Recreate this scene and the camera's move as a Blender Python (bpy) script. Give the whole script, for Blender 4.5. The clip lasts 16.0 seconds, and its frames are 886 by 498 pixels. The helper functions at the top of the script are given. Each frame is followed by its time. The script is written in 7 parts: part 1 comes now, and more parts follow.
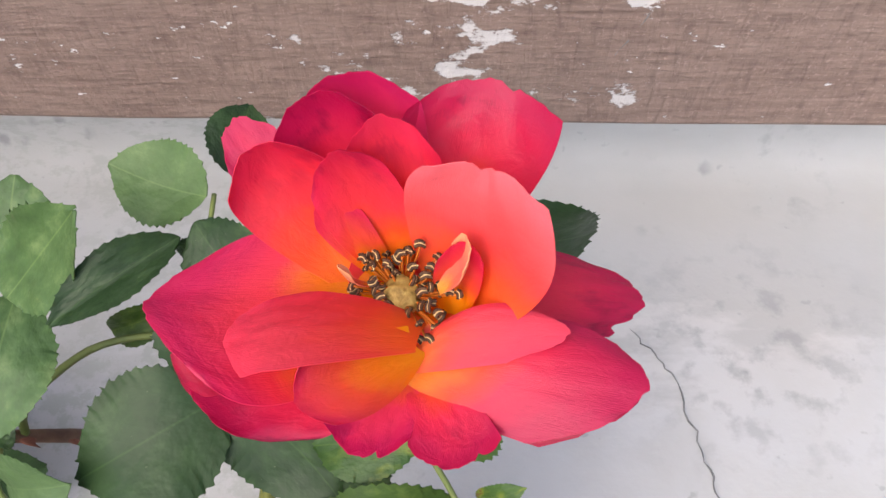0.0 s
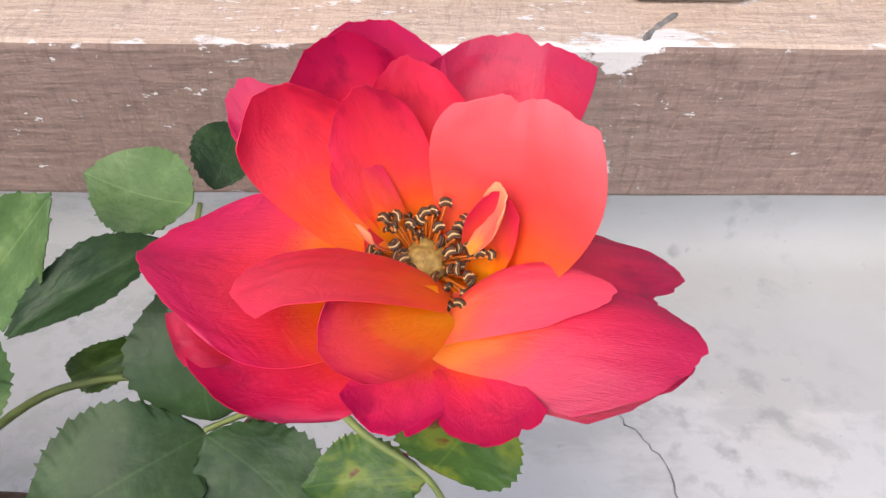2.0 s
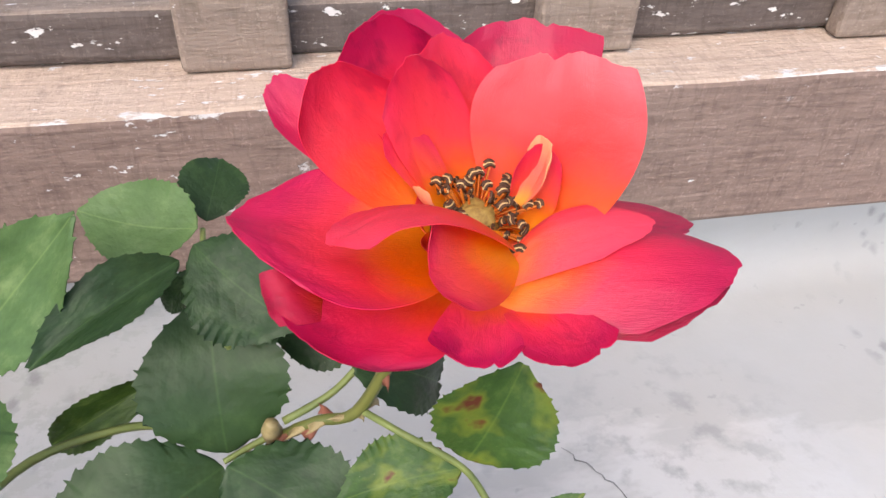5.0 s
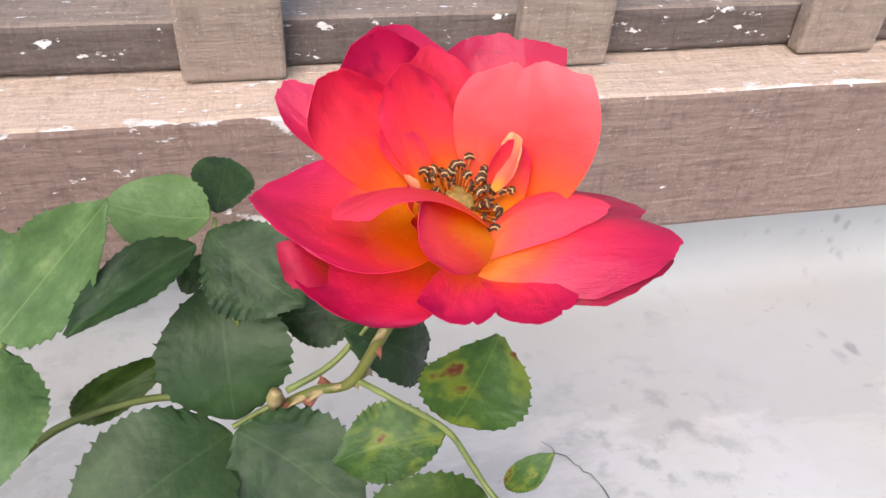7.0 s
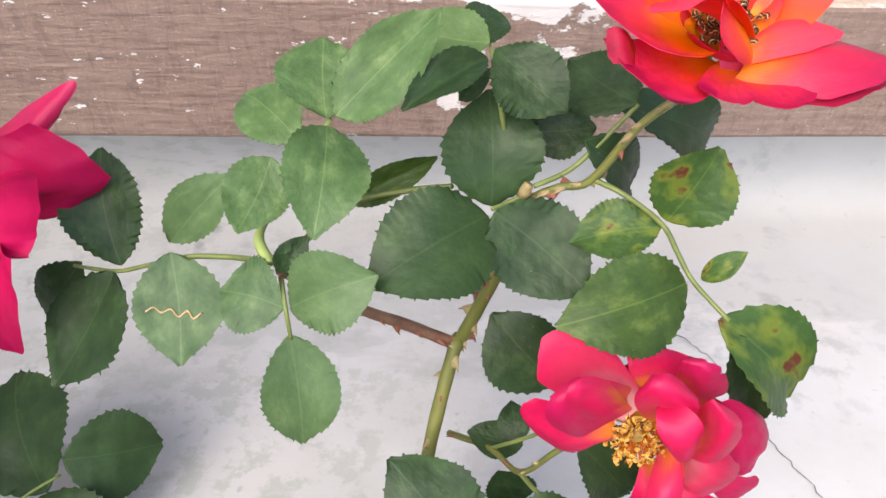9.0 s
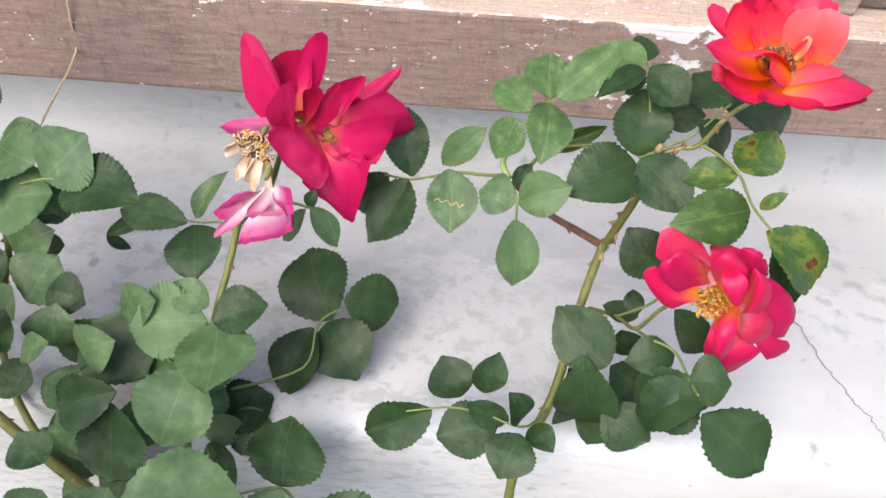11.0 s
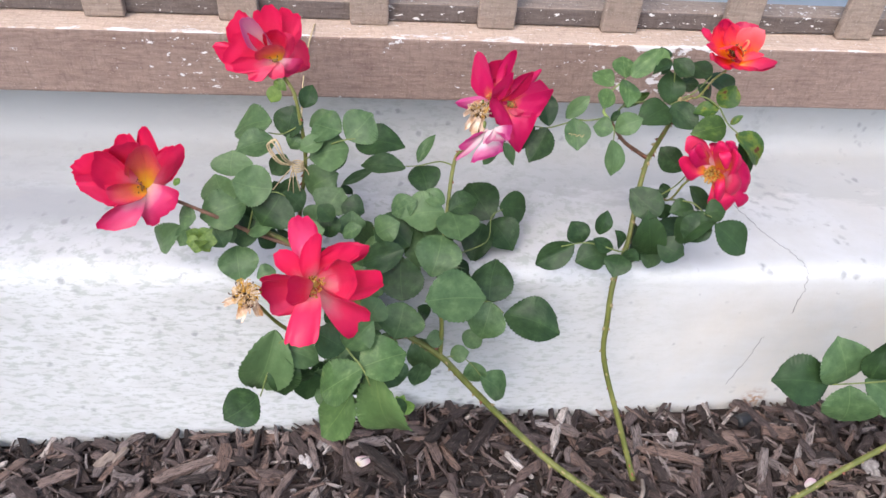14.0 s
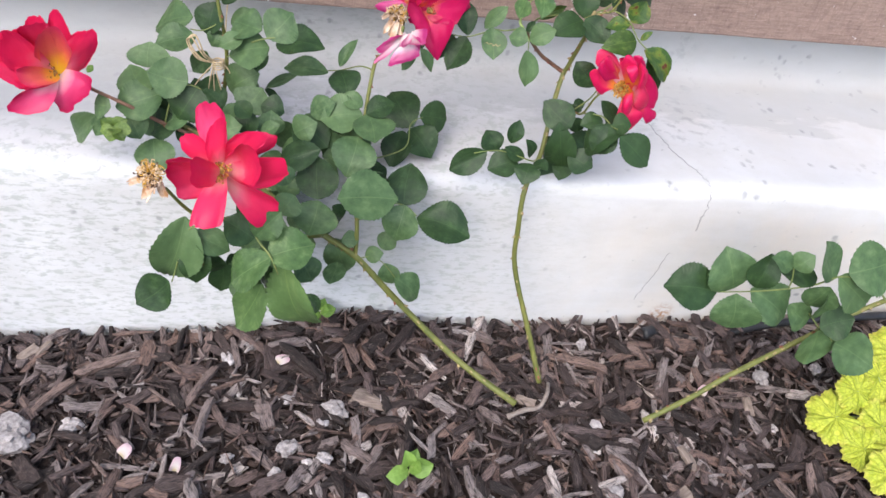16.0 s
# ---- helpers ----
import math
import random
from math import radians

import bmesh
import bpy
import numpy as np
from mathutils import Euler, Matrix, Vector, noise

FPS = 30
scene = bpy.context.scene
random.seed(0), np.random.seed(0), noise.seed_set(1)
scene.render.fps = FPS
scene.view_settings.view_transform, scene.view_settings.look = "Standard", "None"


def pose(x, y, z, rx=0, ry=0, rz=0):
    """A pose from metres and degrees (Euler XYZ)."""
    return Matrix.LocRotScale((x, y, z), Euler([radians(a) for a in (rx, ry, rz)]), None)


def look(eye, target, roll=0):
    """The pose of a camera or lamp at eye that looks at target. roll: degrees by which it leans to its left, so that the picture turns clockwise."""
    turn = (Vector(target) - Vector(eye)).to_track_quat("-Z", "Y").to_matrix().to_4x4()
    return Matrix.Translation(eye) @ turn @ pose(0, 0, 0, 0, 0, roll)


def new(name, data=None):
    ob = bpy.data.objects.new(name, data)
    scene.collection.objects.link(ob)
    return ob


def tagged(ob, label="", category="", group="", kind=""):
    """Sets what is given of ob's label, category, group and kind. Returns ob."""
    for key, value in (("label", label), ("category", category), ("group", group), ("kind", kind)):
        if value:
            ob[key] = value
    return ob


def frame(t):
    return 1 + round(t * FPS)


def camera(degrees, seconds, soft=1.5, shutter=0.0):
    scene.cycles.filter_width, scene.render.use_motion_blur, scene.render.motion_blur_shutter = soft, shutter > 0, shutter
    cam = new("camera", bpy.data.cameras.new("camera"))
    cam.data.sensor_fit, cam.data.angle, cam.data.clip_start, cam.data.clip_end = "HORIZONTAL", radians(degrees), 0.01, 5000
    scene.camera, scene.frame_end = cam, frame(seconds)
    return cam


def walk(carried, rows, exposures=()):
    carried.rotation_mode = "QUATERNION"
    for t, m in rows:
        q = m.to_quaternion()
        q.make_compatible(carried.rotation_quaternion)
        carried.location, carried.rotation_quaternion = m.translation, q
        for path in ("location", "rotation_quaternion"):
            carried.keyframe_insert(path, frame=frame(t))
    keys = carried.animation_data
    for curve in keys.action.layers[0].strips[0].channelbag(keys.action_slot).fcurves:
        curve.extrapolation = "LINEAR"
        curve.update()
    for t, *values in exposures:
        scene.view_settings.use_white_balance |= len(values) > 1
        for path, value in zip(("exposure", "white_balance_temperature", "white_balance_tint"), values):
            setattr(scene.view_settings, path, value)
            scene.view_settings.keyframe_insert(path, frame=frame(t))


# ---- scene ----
cam = camera(60.9, 16.0)
PATH = [
    (0, (0.01, 0.002, 0.807), (-0.07, 1.063, -0.886), -2.6),
    (0.5, (0.008, 0.0, 0.794), (-0.054, 1.133, -0.854), -1.3),
    (1, (0.004, -0.004, 0.776), (-0.03, 1.221, -0.804), 0.4),
    (1.5, (-0.002, -0.01, 0.775), (-0.022, 1.271, -0.762), 0.2),
    (2, (-0.005, -0.016, 0.775), (0.037, 1.312, -0.72), 1.6),
    (2.5, (-0.012, -0.018, 0.76), (0.081, 1.377, -0.67), 2.4),
    (3, (-0.019, -0.025, 0.757), (0.142, 1.409, -0.628), 3.0),
    (3.5, (-0.028, -0.023, 0.753), (0.177, 1.423, -0.613), 2.6),
    (4, (-0.034, -0.03, 0.754), (0.233, 1.441, -0.574), 3.1),
    (4.5, (-0.039, -0.035, 0.758), (0.282, 1.441, -0.553), 3.2),
    (4.7, (-0.041, -0.037, 0.759), (0.302, 1.437, -0.549), 3.2),
    (6.8, (-0.044, -0.056, 0.775), (0.376, 1.441, -0.483), 4.2),
    (7, (-0.048, -0.064, 0.772), (0.36, 1.426, -0.499), 4.4),
    (7.5, (-0.064, -0.091, 0.768), (0.314, 1.374, -0.541), 4.6),
    (8, (-0.073, -0.107, 0.766), (0.261, 1.335, -0.58), 4.9),
    (8.5, (-0.09, -0.113, 0.764), (0.191, 1.311, -0.611), 5.2),
    (9, (-0.121, -0.133, 0.774), (0.093, 1.283, -0.621), 5.2),
    (9.5, (-0.153, -0.17, 0.788), (-0.035, 1.242, -0.623), 4.6),
    (10, (-0.179, -0.232, 0.813), (-0.192, 1.166, -0.617), 3.4),
    (10.2, (-0.175, -0.26, 0.829), (-0.24, 1.13, -0.607), 2.8),
    (12.3, (-0.336, -0.534, 0.988), (-0.307, 0.893, -0.413), 3.5),
    (12.5, (-0.384, -0.595, 0.993), (-0.307, 0.841, -0.397), 4.0),
    (13, (-0.452, -0.689, 1.043), (-0.299, 0.777, -0.308), 4.9),
    (13.5, (-0.467, -0.775, 1.083), (-0.289, 0.715, -0.24), 4.8),
    (14, (-0.484, -0.82, 1.104), (-0.304, 0.675, -0.213), 4.8),
    (14.5, (-0.487, -0.849, 1.116), (-0.294, 0.622, -0.226), 5.5),
    (15, (-0.471, -0.881, 1.111), (-0.251, 0.552, -0.266), 6.8),
    (15.5, (-0.447, -0.895, 1.097), (-0.193, 0.507, -0.307), 8.4),
    (16, (-0.417, -0.893, 1.094), (-0.135, 0.49, -0.323), 10.0),
]
walk(cam, [(t, look(eye, target, roll)) for t, eye, target, roll in PATH], [(0.0, 1.22, 6850, 10), (4.0, 1.28, 6800, 10), (7.0, 1.33, 6850, 10), (8.2, 1.47, 6950, 10), (10.2, 1.58, 6900, 10), (12.5, 1.37, 6450, 10), (14.0, 1.34, 6500, 10), (16.0, 1.42, 6500, 10)])

# ---- light ----
SUN_FROM = Vector((-0.35, -0.55, 0.76)).normalized()
world = bpy.data.worlds.new("sky")
scene.world = world
world.use_nodes = True
wn = world.node_tree
sky = wn.nodes.new("ShaderNodeTexSky")
sky.sky_type = "NISHITA"
sky.sun_disc = False
sky.sun_elevation = math.asin(SUN_FROM.z)
sky.sun_rotation = math.atan2(SUN_FROM.x, SUN_FROM.y)
sky.air_density, sky.dust_density, sky.ozone_density = 1.0, 2.5, 1.5
wn.nodes["Background"].inputs["Strength"].default_value = 0.15
wn.links.new(sky.outputs["Color"], wn.nodes["Background"].inputs["Color"])
sun = new("sun", bpy.data.lights.new("sun", "SUN"))
sun.data.energy, sun.data.angle, sun.data.color = 0.9, radians(50), (1.0, 0.97, 0.94)
sun.matrix_world = look(SUN_FROM * 10, (0, 0, 0))


# ---- materials ----
class Mat:
    """A node material under construction."""

    def __init__(self, name, rough=0.6, spec=0.5):
        self.m = bpy.data.materials.new(name)
        self.m.use_nodes = True
        self.t = self.m.node_tree
        self.b = self.t.nodes["Principled BSDF"]
        self.b.inputs["Roughness"].default_value = rough
        self.b.inputs["Specular IOR Level"].default_value = spec

    def node(self, kind, **inputs):
        n = self.t.nodes.new("ShaderNode" + kind)
        for k, value in inputs.items():
            self.put(n, k.replace("_", " "), value)
        return n

    def put(self, n, socket, value):
        if isinstance(value, bpy.types.NodeSocket):
            self.t.links.new(value, n.inputs[socket])
        else:
            n.inputs[socket].default_value = value

    def coords(self, kind="Object", scale=(1, 1, 1), offset=(0, 0, 0)):
        tc = self.node("TexCoord")
        mp = self.node("Mapping", Vector=tc.outputs[kind], Scale=scale, Location=offset)
        return mp.outputs["Vector"]

    def noise(self, vec, scale, detail=4.0, rough=0.55, distort=0.0):
        return self.node("TexNoise", Vector=vec, Scale=scale, Detail=detail, Roughness=rough, Distortion=distort).outputs["Fac"]

    def ramp(self, fac, *stops):
        r = self.node("ValToRGB", Fac=fac)
        while len(r.color_ramp.elements) < len(stops):
            r.color_ramp.elements.new(0.5)
        for e, (pos, col) in zip(r.color_ramp.elements, stops):
            e.position = pos
            e.color = (*col, 1) if isinstance(col, tuple) else (col, col, col, 1)
        return r.outputs["Color"]

    def mix(self, fac, a, b, how="MIX"):
        n = self.t.nodes.new("ShaderNodeMix")
        n.data_type, n.blend_type = "RGBA", how
        for i, value in ((0, fac), (6, a), (7, b)):
            if isinstance(value, bpy.types.NodeSocket):
                self.t.links.new(value, n.inputs[i])
            else:
                n.inputs[i].default_value = value if i == 0 else (*value, 1)
        return n.outputs[2]

    def math(self, how, a, b=0.0):
        n = self.t.nodes.new("ShaderNodeMath")
        n.operation = how
        for i, value in ((0, a), (1, b)):
            if isinstance(value, bpy.types.NodeSocket):
                self.t.links.new(value, n.inputs[i])
            else:
                n.inputs[i].default_value = value
        return n.outputs[0]

    def bump(self, height, strength=0.3, distance=0.002):
        n = self.node("Bump", Height=height, Strength=strength, Distance=distance)
        self.t.links.new(n.outputs["Normal"], self.b.inputs["Normal"])

    def colour(self, value):
        self.put(self.b, "Base Color", value)
        return self

    def thin(self, colour, amount):
        """Let some light pass through a leaf or a petal."""
        tr = self.node("BsdfTranslucent")
        self.put(tr, "Color", colour)
        mx = self.node("MixShader", Fac=amount)
        self.t.links.new(self.b.outputs[0], mx.inputs[1])
        self.t.links.new(tr.outputs[0], mx.inputs[2])
        self.t.links.new(mx.outputs[0], self.t.nodes["Material Output"].inputs["Surface"])


def concrete_material():
    k = Mat("weathered pale concrete", 0.85, 0.3)
    co = k.coords()
    broad = k.noise(co, 3.0, 5)
    mid = k.noise(k.coords(scale=(1, 1, 2.2)), 14, 6, 0.6)
    fine = k.noise(co, 160, 3)
    base = k.ramp(broad, (0.3, (0.47, 0.474, 0.486)), (0.7, (0.565, 0.565, 0.57)))
    base = k.mix(k.ramp(mid, (0.35, 0.45), (0.6, 0.0)), base, (0.43, 0.425, 0.41))
    # trowel-dragged grey patches on the far left of the face
    sx = k.node("SeparateXYZ", Vector=co)
    left = k.ramp(k.math("MULTIPLY_ADD", sx.outputs["X"], -1.0), (0.45, 0.0), (0.7, 1.0))
    drag = k.noise(k.coords(scale=(1, 1, 2.6)), 42, 7, 0.7)
    patch = k.math("MULTIPLY", left, k.ramp(drag, (0.5, 0.0), (0.58, 0.75)))
    base = k.mix(patch, base, (0.36, 0.375, 0.35))
    warm = k.math("MULTIPLY", k.ramp(k.math("ADD", sx.outputs["X"], 0.5), (0.25, 0.0), (0.75, 1.0)), k.ramp(k.noise(k.coords(scale=(1, 1, 0.7)), 4.5, 5, 0.6), (0.36, 0.0), (0.62, 0.8)))
    warm = k.math("MULTIPLY", warm, k.ramp(sx.outputs["Z"], (0.26, 1.0), (0.33, 0.0)))
    base = k.mix(warm, base, (0.585, 0.53, 0.47))
    # broad uneven darker grey over the left part of the ledge
    left_grey = k.math("MULTIPLY", k.ramp(k.math("MULTIPLY", sx.outputs["X"], -1.0), (0.5, 0.0), (0.85, 1.0)), k.ramp(k.noise(k.coords(scale=(0.6, 1.4, 1)), 3.2, 5, 0.6), (0.28, 0.0), (0.5, 0.95)))
    left_grey = k.math("MULTIPLY", left_grey, k.ramp(sx.outputs["Y"], (0.03, 0.0), (0.16, 1.0)))
    base = k.mix(left_grey, base, (0.33, 0.335, 0.345))
    # a broken grey band, darker towards the back of the ledge
    back_grey = k.math("ADD", k.math("MULTIPLY", sx.outputs["Y"], 2.2), k.math("MULTIPLY", k.noise(k.coords(scale=(0.7, 1.6, 1)), 6.5, 6, 0.62), 0.9))
    base = k.mix(k.ramp(back_grey, (0.94, 0.0), (1.24, 0.55)), base, (0.36, 0.357, 0.35))
    # dark weather spots on the ledge
    cell = k.node("TexVoronoi", Vector=k.coords(scale=(1, 0.6, 1)), Scale=38.0, Randomness=1.0)
    near = k.ramp(k.noise(co, 7.5, 3), (0.53, 0.0), (0.62, 1.0))
    spots = k.math("MULTIPLY", near, k.ramp(k.math("ADD", cell.outputs["Distance"], k.math("MULTIPLY", k.noise(co, 90, 4), 0.5)), (0.36, 0.62), (0.52, 0.0)))
    base = k.mix(spots, base, (0.2, 0.2, 0.205))
    # two drifts of soft grey smudges on the ledge
    for cx, cy, reach in ((0.265, 0.4, 0.055), (0.215, 0.235, 0.13)):
        flat = k.node("CombineXYZ", X=k.math("SUBTRACT", sx.outputs["X"], cx), Y=k.math("SUBTRACT", sx.outputs["Y"], cy), Z=0.0)
        far = k.t.nodes.new("ShaderNodeVectorMath")
        far.operation = "LENGTH"
        k.t.links.new(flat.outputs[0], far.inputs[0])
        drift = k.ramp(far.outputs["Value"], (reach * 0.3, 1.0), (reach, 0.0))
        smudge = k.math("MULTIPLY", drift, k.ramp(k.noise(co, 42, 4, 0.6), (0.52, 0.0), (0.66, 0.5)))
        base = k.mix(smudge, base, (0.24, 0.24, 0.245))
    # a rusty mark at the foot of the riser
    spot = k.node("CombineXYZ", X=k.math("SUBTRACT", sx.outputs["X"], 0.213), Y=0.0, Z=k.math("MULTIPLY", k.math("SUBTRACT", sx.outputs["Z"], 0.016), 0.8))
    off = k.t.nodes.new("ShaderNodeVectorMath")
    off.operation = "LENGTH"
    k.t.links.new(spot.outputs[0], off.inputs[0])
    rust = k.math("MULTIPLY", k.ramp(off.outputs["Value"], (0.004, 0.9), (0.03, 0.0)), k.ramp(k.noise(co, 120, 4), (0.4, 0.0), (0.6, 1.0)))
    base = k.mix(rust, base, (0.3, 0.13, 0.04))
    pits = k.ramp(k.noise(co, 75, 2), (0.70, 0.0), (0.76, 0.55))
    base = k.mix(pits, base, (0.3, 0.3, 0.3))
    k.colour(base)
    k.bump(k.math("ADD", k.math("MULTIPLY", mid, 0.8), k.math("MULTIPLY", fine, 0.3)), 0.35, 0.002)
    return k.m


def timber_material(name, dark, light, flake, worn, patches=False, brink=False):
    k = Mat(name, 0.8, 0.25)
    grain = k.noise(k.coords(scale=(7, 60, 60)), 3.0, 8, 0.65, 0.3)
    sawn = k.noise(k.coords(scale=(22, 120, 120)), 2.2, 5, 0.7, 0.2)
    broad = k.noise(k.coords(scale=(1, 2, 2)), 7.0, 5, 0.6)
    c = k.ramp(grain, (0.3, dark), (0.7, light))
    c = k.mix(k.ramp(broad, (0.35, 0.0), (0.65, 0.6)), c, worn)
    c = k.mix(k.ramp(sawn, (0.3, 0.5), (0.5, 0.0)), c, (dark[0] * 0.7, dark[1] * 0.7, dark[2] * 0.7))
    kerf = k.noise(k.coords(scale=(110, 30, 22)), 1.6, 5, 0.72, 0.8)
    speck = k.noise(k.coords(), 330, 3, 0.7)
    c = k.mix(k.ramp(kerf, (0.35, 0.36), (0.5, 0.0)), c, (dark[0] * 0.6, dark[1] * 0.6, dark[2] * 0.6))
    c = k.mix(k.ramp(speck, (0.57, 0.0), (0.7, 0.42)), c, (light[0] * 1.5, light[1] * 1.52, light[2] * 1.56))
    chips = k.noise(k.coords(scale=(1, 2.2, 2.2)), 62, 4, 0.62)
    amount = k.math("ADD", chips, k.math("MULTIPLY", k.noise(k.coords(), 5.0, 2), 0.3))
    f = k.ramp(amount, (flake, 0.0), (flake + 0.02, 1.0))
    if patches:
        # old white paint left in a stretch of the face and along its upper edge
        s = k.node("SeparateXYZ", Vector=k.coords(scale=(1, 1, 1)))
        where = k.ramp(k.math("ADD", s.outputs["X"], 0.5), (0.34, 0.0), (0.42, 0.165), (0.6, 0.165), (0.65, 0.0))
        brow = k.ramp(k.math("MULTIPLY", k.math("SUBTRACT", s.outputs["Z"], 0.52), 10.0), (0.0, 0.0), (0.2, 0.06), (0.26, 0.14))
        big = k.math("ADD", k.noise(k.coords(scale=(1, 1.6, 1.6)), 27, 8, 0.66), k.math("ADD", where, brow))
        f = k.math("MAXIMUM", f, k.ramp(big, (0.745, 0.0), (0.775, 0.85)))
    if brink:
        # paint left in a broken strip along the front edge of the top
        s = k.node("SeparateXYZ", Vector=k.coords(scale=(1, 1, 1)))
        strip = k.ramp(k.math("MULTIPLY", k.math("SUBTRACT", s.outputs["Y"], 0.33), 10.0), (0.03, 0.2), (0.2, 0.06), (0.4, 0.0))
        f = k.math("MAXIMUM", f, k.ramp(k.math("ADD", k.noise(k.coords(scale=(0.6, 1.4, 1)), 24, 8, 0.66), strip), (0.66, 0.0), (0.7, 0.9)))
    c = k.mix(f, c, (0.68, 0.65, 0.64))
    k.colour(c)
    k.bump(k.math("ADD", k.math("ADD", k.math("MULTIPLY", kerf, 0.35), k.math("ADD", k.math("MULTIPLY", grain, 0.6), k.math("MULTIPLY", sawn, 0.7))), k.math("MULTIPLY", f, -0.4)), 0.65, 0.004)
    return k.m


def leaf_material(name, deep, mid, pale, blemish=None, gloss=0.44):
    k = Mat(name, gloss, 0.27)
    uv = k.coords("UV")
    s = k.node("SeparateXYZ", Vector=uv)
    across = k.math("ABSOLUTE", k.math("SUBTRACT", s.outputs["X"], 0.5))
    rnd = k.node("ObjectInfo").outputs["Random"]
    shift = k.node("CombineXYZ", X=k.math("MULTIPLY", rnd, 37.0), Y=k.math("MULTIPLY", rnd, 91.0), Z=0.0)
    moved = k.node("VectorMath", )
    k.t.links.new(uv, moved.inputs[0])
    k.t.links.new(shift.outputs[0], moved.inputs[1])
    mv = moved.outputs[0]
    mottled = k.noise(mv, 3.6, 6, 0.66)
    c = k.ramp(mottled, (0.3, deep), (0.53, mid), (0.76, pale))
    c = k.mix(k.ramp(rnd, (0.0, 0.0), (0.45, 0.06), (1.0, 0.34)), c, (mid[0] * 2.1, mid[1] * 1.8, mid[2] * 1.8))
    # veins: a midrib and forward-slanting laterals
    slant = k.math("SUBTRACT", s.outputs["Y"], k.math("MULTIPLY", across, 0.75))
    wave = k.math("ABSOLUTE", k.math("SINE", k.math("MULTIPLY", slant, 22.0)))
    lat = k.ramp(k.math("ADD", wave, k.math("MULTIPLY", k.noise(mv, 6, 3), 0.12)), (0.05, 1.0), (0.2, 0.0))
    rib = k.ramp(across, (0.0, 1.0), (0.016, 0.0))
    c = k.mix(k.math("MULTIPLY", lat, 0.06), c, pale)
    c = k.mix(k.math("MULTIPLY", rib, 0.4), c, (pale[0] * 1.25, pale[1] * 1.25, pale[2] * 1.1))
    speck = k.noise(mv, 26, 2, 0.5)
    c = k.mix(k.ramp(speck, (0.74, 0.0), (0.79, 0.55)), c, (0.3, 0.33, 0.2))
    if blemish:
        wild = k.noise(mv, 2.3, 3, 0.55)
        c = k.mix(k.ramp(wild, (0.48, 0.0), (0.6, 0.6)), c, (0.2, 0.24, 0.03))
        c = k.mix(k.ramp(wild, (0.595, 0.0), (0.65, 1.0)), c, blemish)
    k.colour(c)
    k.bump(k.math("ADD", k.math("MULTIPLY", wave, 0.07), k.math("MULTIPLY", k.noise(mv, 6, 3, 0.5), 1.0)), 0.45, 0.0018)
    k.thin(c, 0.24)
    return k.m


def petal_material(name, throat, heart, body, rim, rim_at=0.75, bruised=0.75):
    """Colour runs from the claw of the petal (throat) to its rim, with fine veins along it."""
    k = Mat(name, 0.34, 0.46)
    uv = k.coords("UV")
    s = k.node("SeparateXYZ", Vector=uv)
    rnd = k.node("ObjectInfo").outputs["Random"]
    shift = k.node("CombineXYZ", X=k.math("MULTIPLY", rnd, 53.0), Y=k.math("MULTIPLY", rnd, 17.0), Z=0.0)
    moved = k.node("VectorMath")
    k.t.links.new(uv, moved.inputs[0])
    k.t.links.new(shift.outputs[0], moved.inputs[1])
    mv = moved.outputs[0]
    cloud = k.noise(mv, 2.4, 3)
    along = k.math("ADD", s.outputs["Y"], k.math("MULTIPLY", k.math("SUBTRACT", cloud, 0.5), 0.34))
    edge = k.math("ABSOLUTE", k.math("SUBTRACT", s.outputs["X"], 0.5))
    along = k.math("ADD", along, k.math("MULTIPLY", k.math("POWER", edge, 2.0), 0.35))
    fan = k.node("CombineXYZ", X=k.math("MULTIPLY", s.outputs["X"], 90.0), Y=k.math("MULTIPLY", s.outputs["Y"], 7.0), Z=k.math("MULTIPLY", rnd, 9.0))
    vein = k.noise(fan.outputs[0], 1.6, 4, 0.6)
    along = k.math("ADD", along, k.math("MULTIPLY", k.math("SUBTRACT", vein, 0.5), 0.04))
    c = k.ramp(along, (0.08, throat), (0.31, heart), (0.53, body), (rim_at + 0.28, rim))
    c = k.mix(k.ramp(vein, (0.5, 0.0), (0.66, 0.06)), c, (rim[0] * 0.8, rim[1] * 0.4, rim[2] * 0.8))
    patch = k.math("ADD", k.noise(mv, 2.6, 4), k.math("MULTIPLY", k.math("SUBTRACT", vein, 0.5), 0.12))
    patch = k.math("ADD", patch, k.math("MULTIPLY", k.math("SUBTRACT", rnd, 0.5), 0.14))
    bruise = k.math("MULTIPLY", k.ramp(patch, (0.55, 0.0), (0.66, bruised)), k.ramp(s.outputs["Y"], (0.55, 0.0), (0.85, 1.0)))
    c = k.mix(bruise, c, (rim[0] * 0.55, 0.003, rim[2] * 0.6))
    c = k.mix(k.ramp(k.noise(mv, 60, 2), (0.76, 0.0), (0.8, 0.6)), c, (rim[0] * 0.35, 0.01, 0.02))
    k.colour(c)
    crumple = k.noise(mv, 5.5, 4, 0.62, 0.6)
    k.bump(k.math("ADD", k.math("MULTIPLY", vein, 0.2), k.math("MULTIPLY", crumple, 0.8)), 0.5, 0.0014)
    k.thin(c, 0.42)
    return k.m


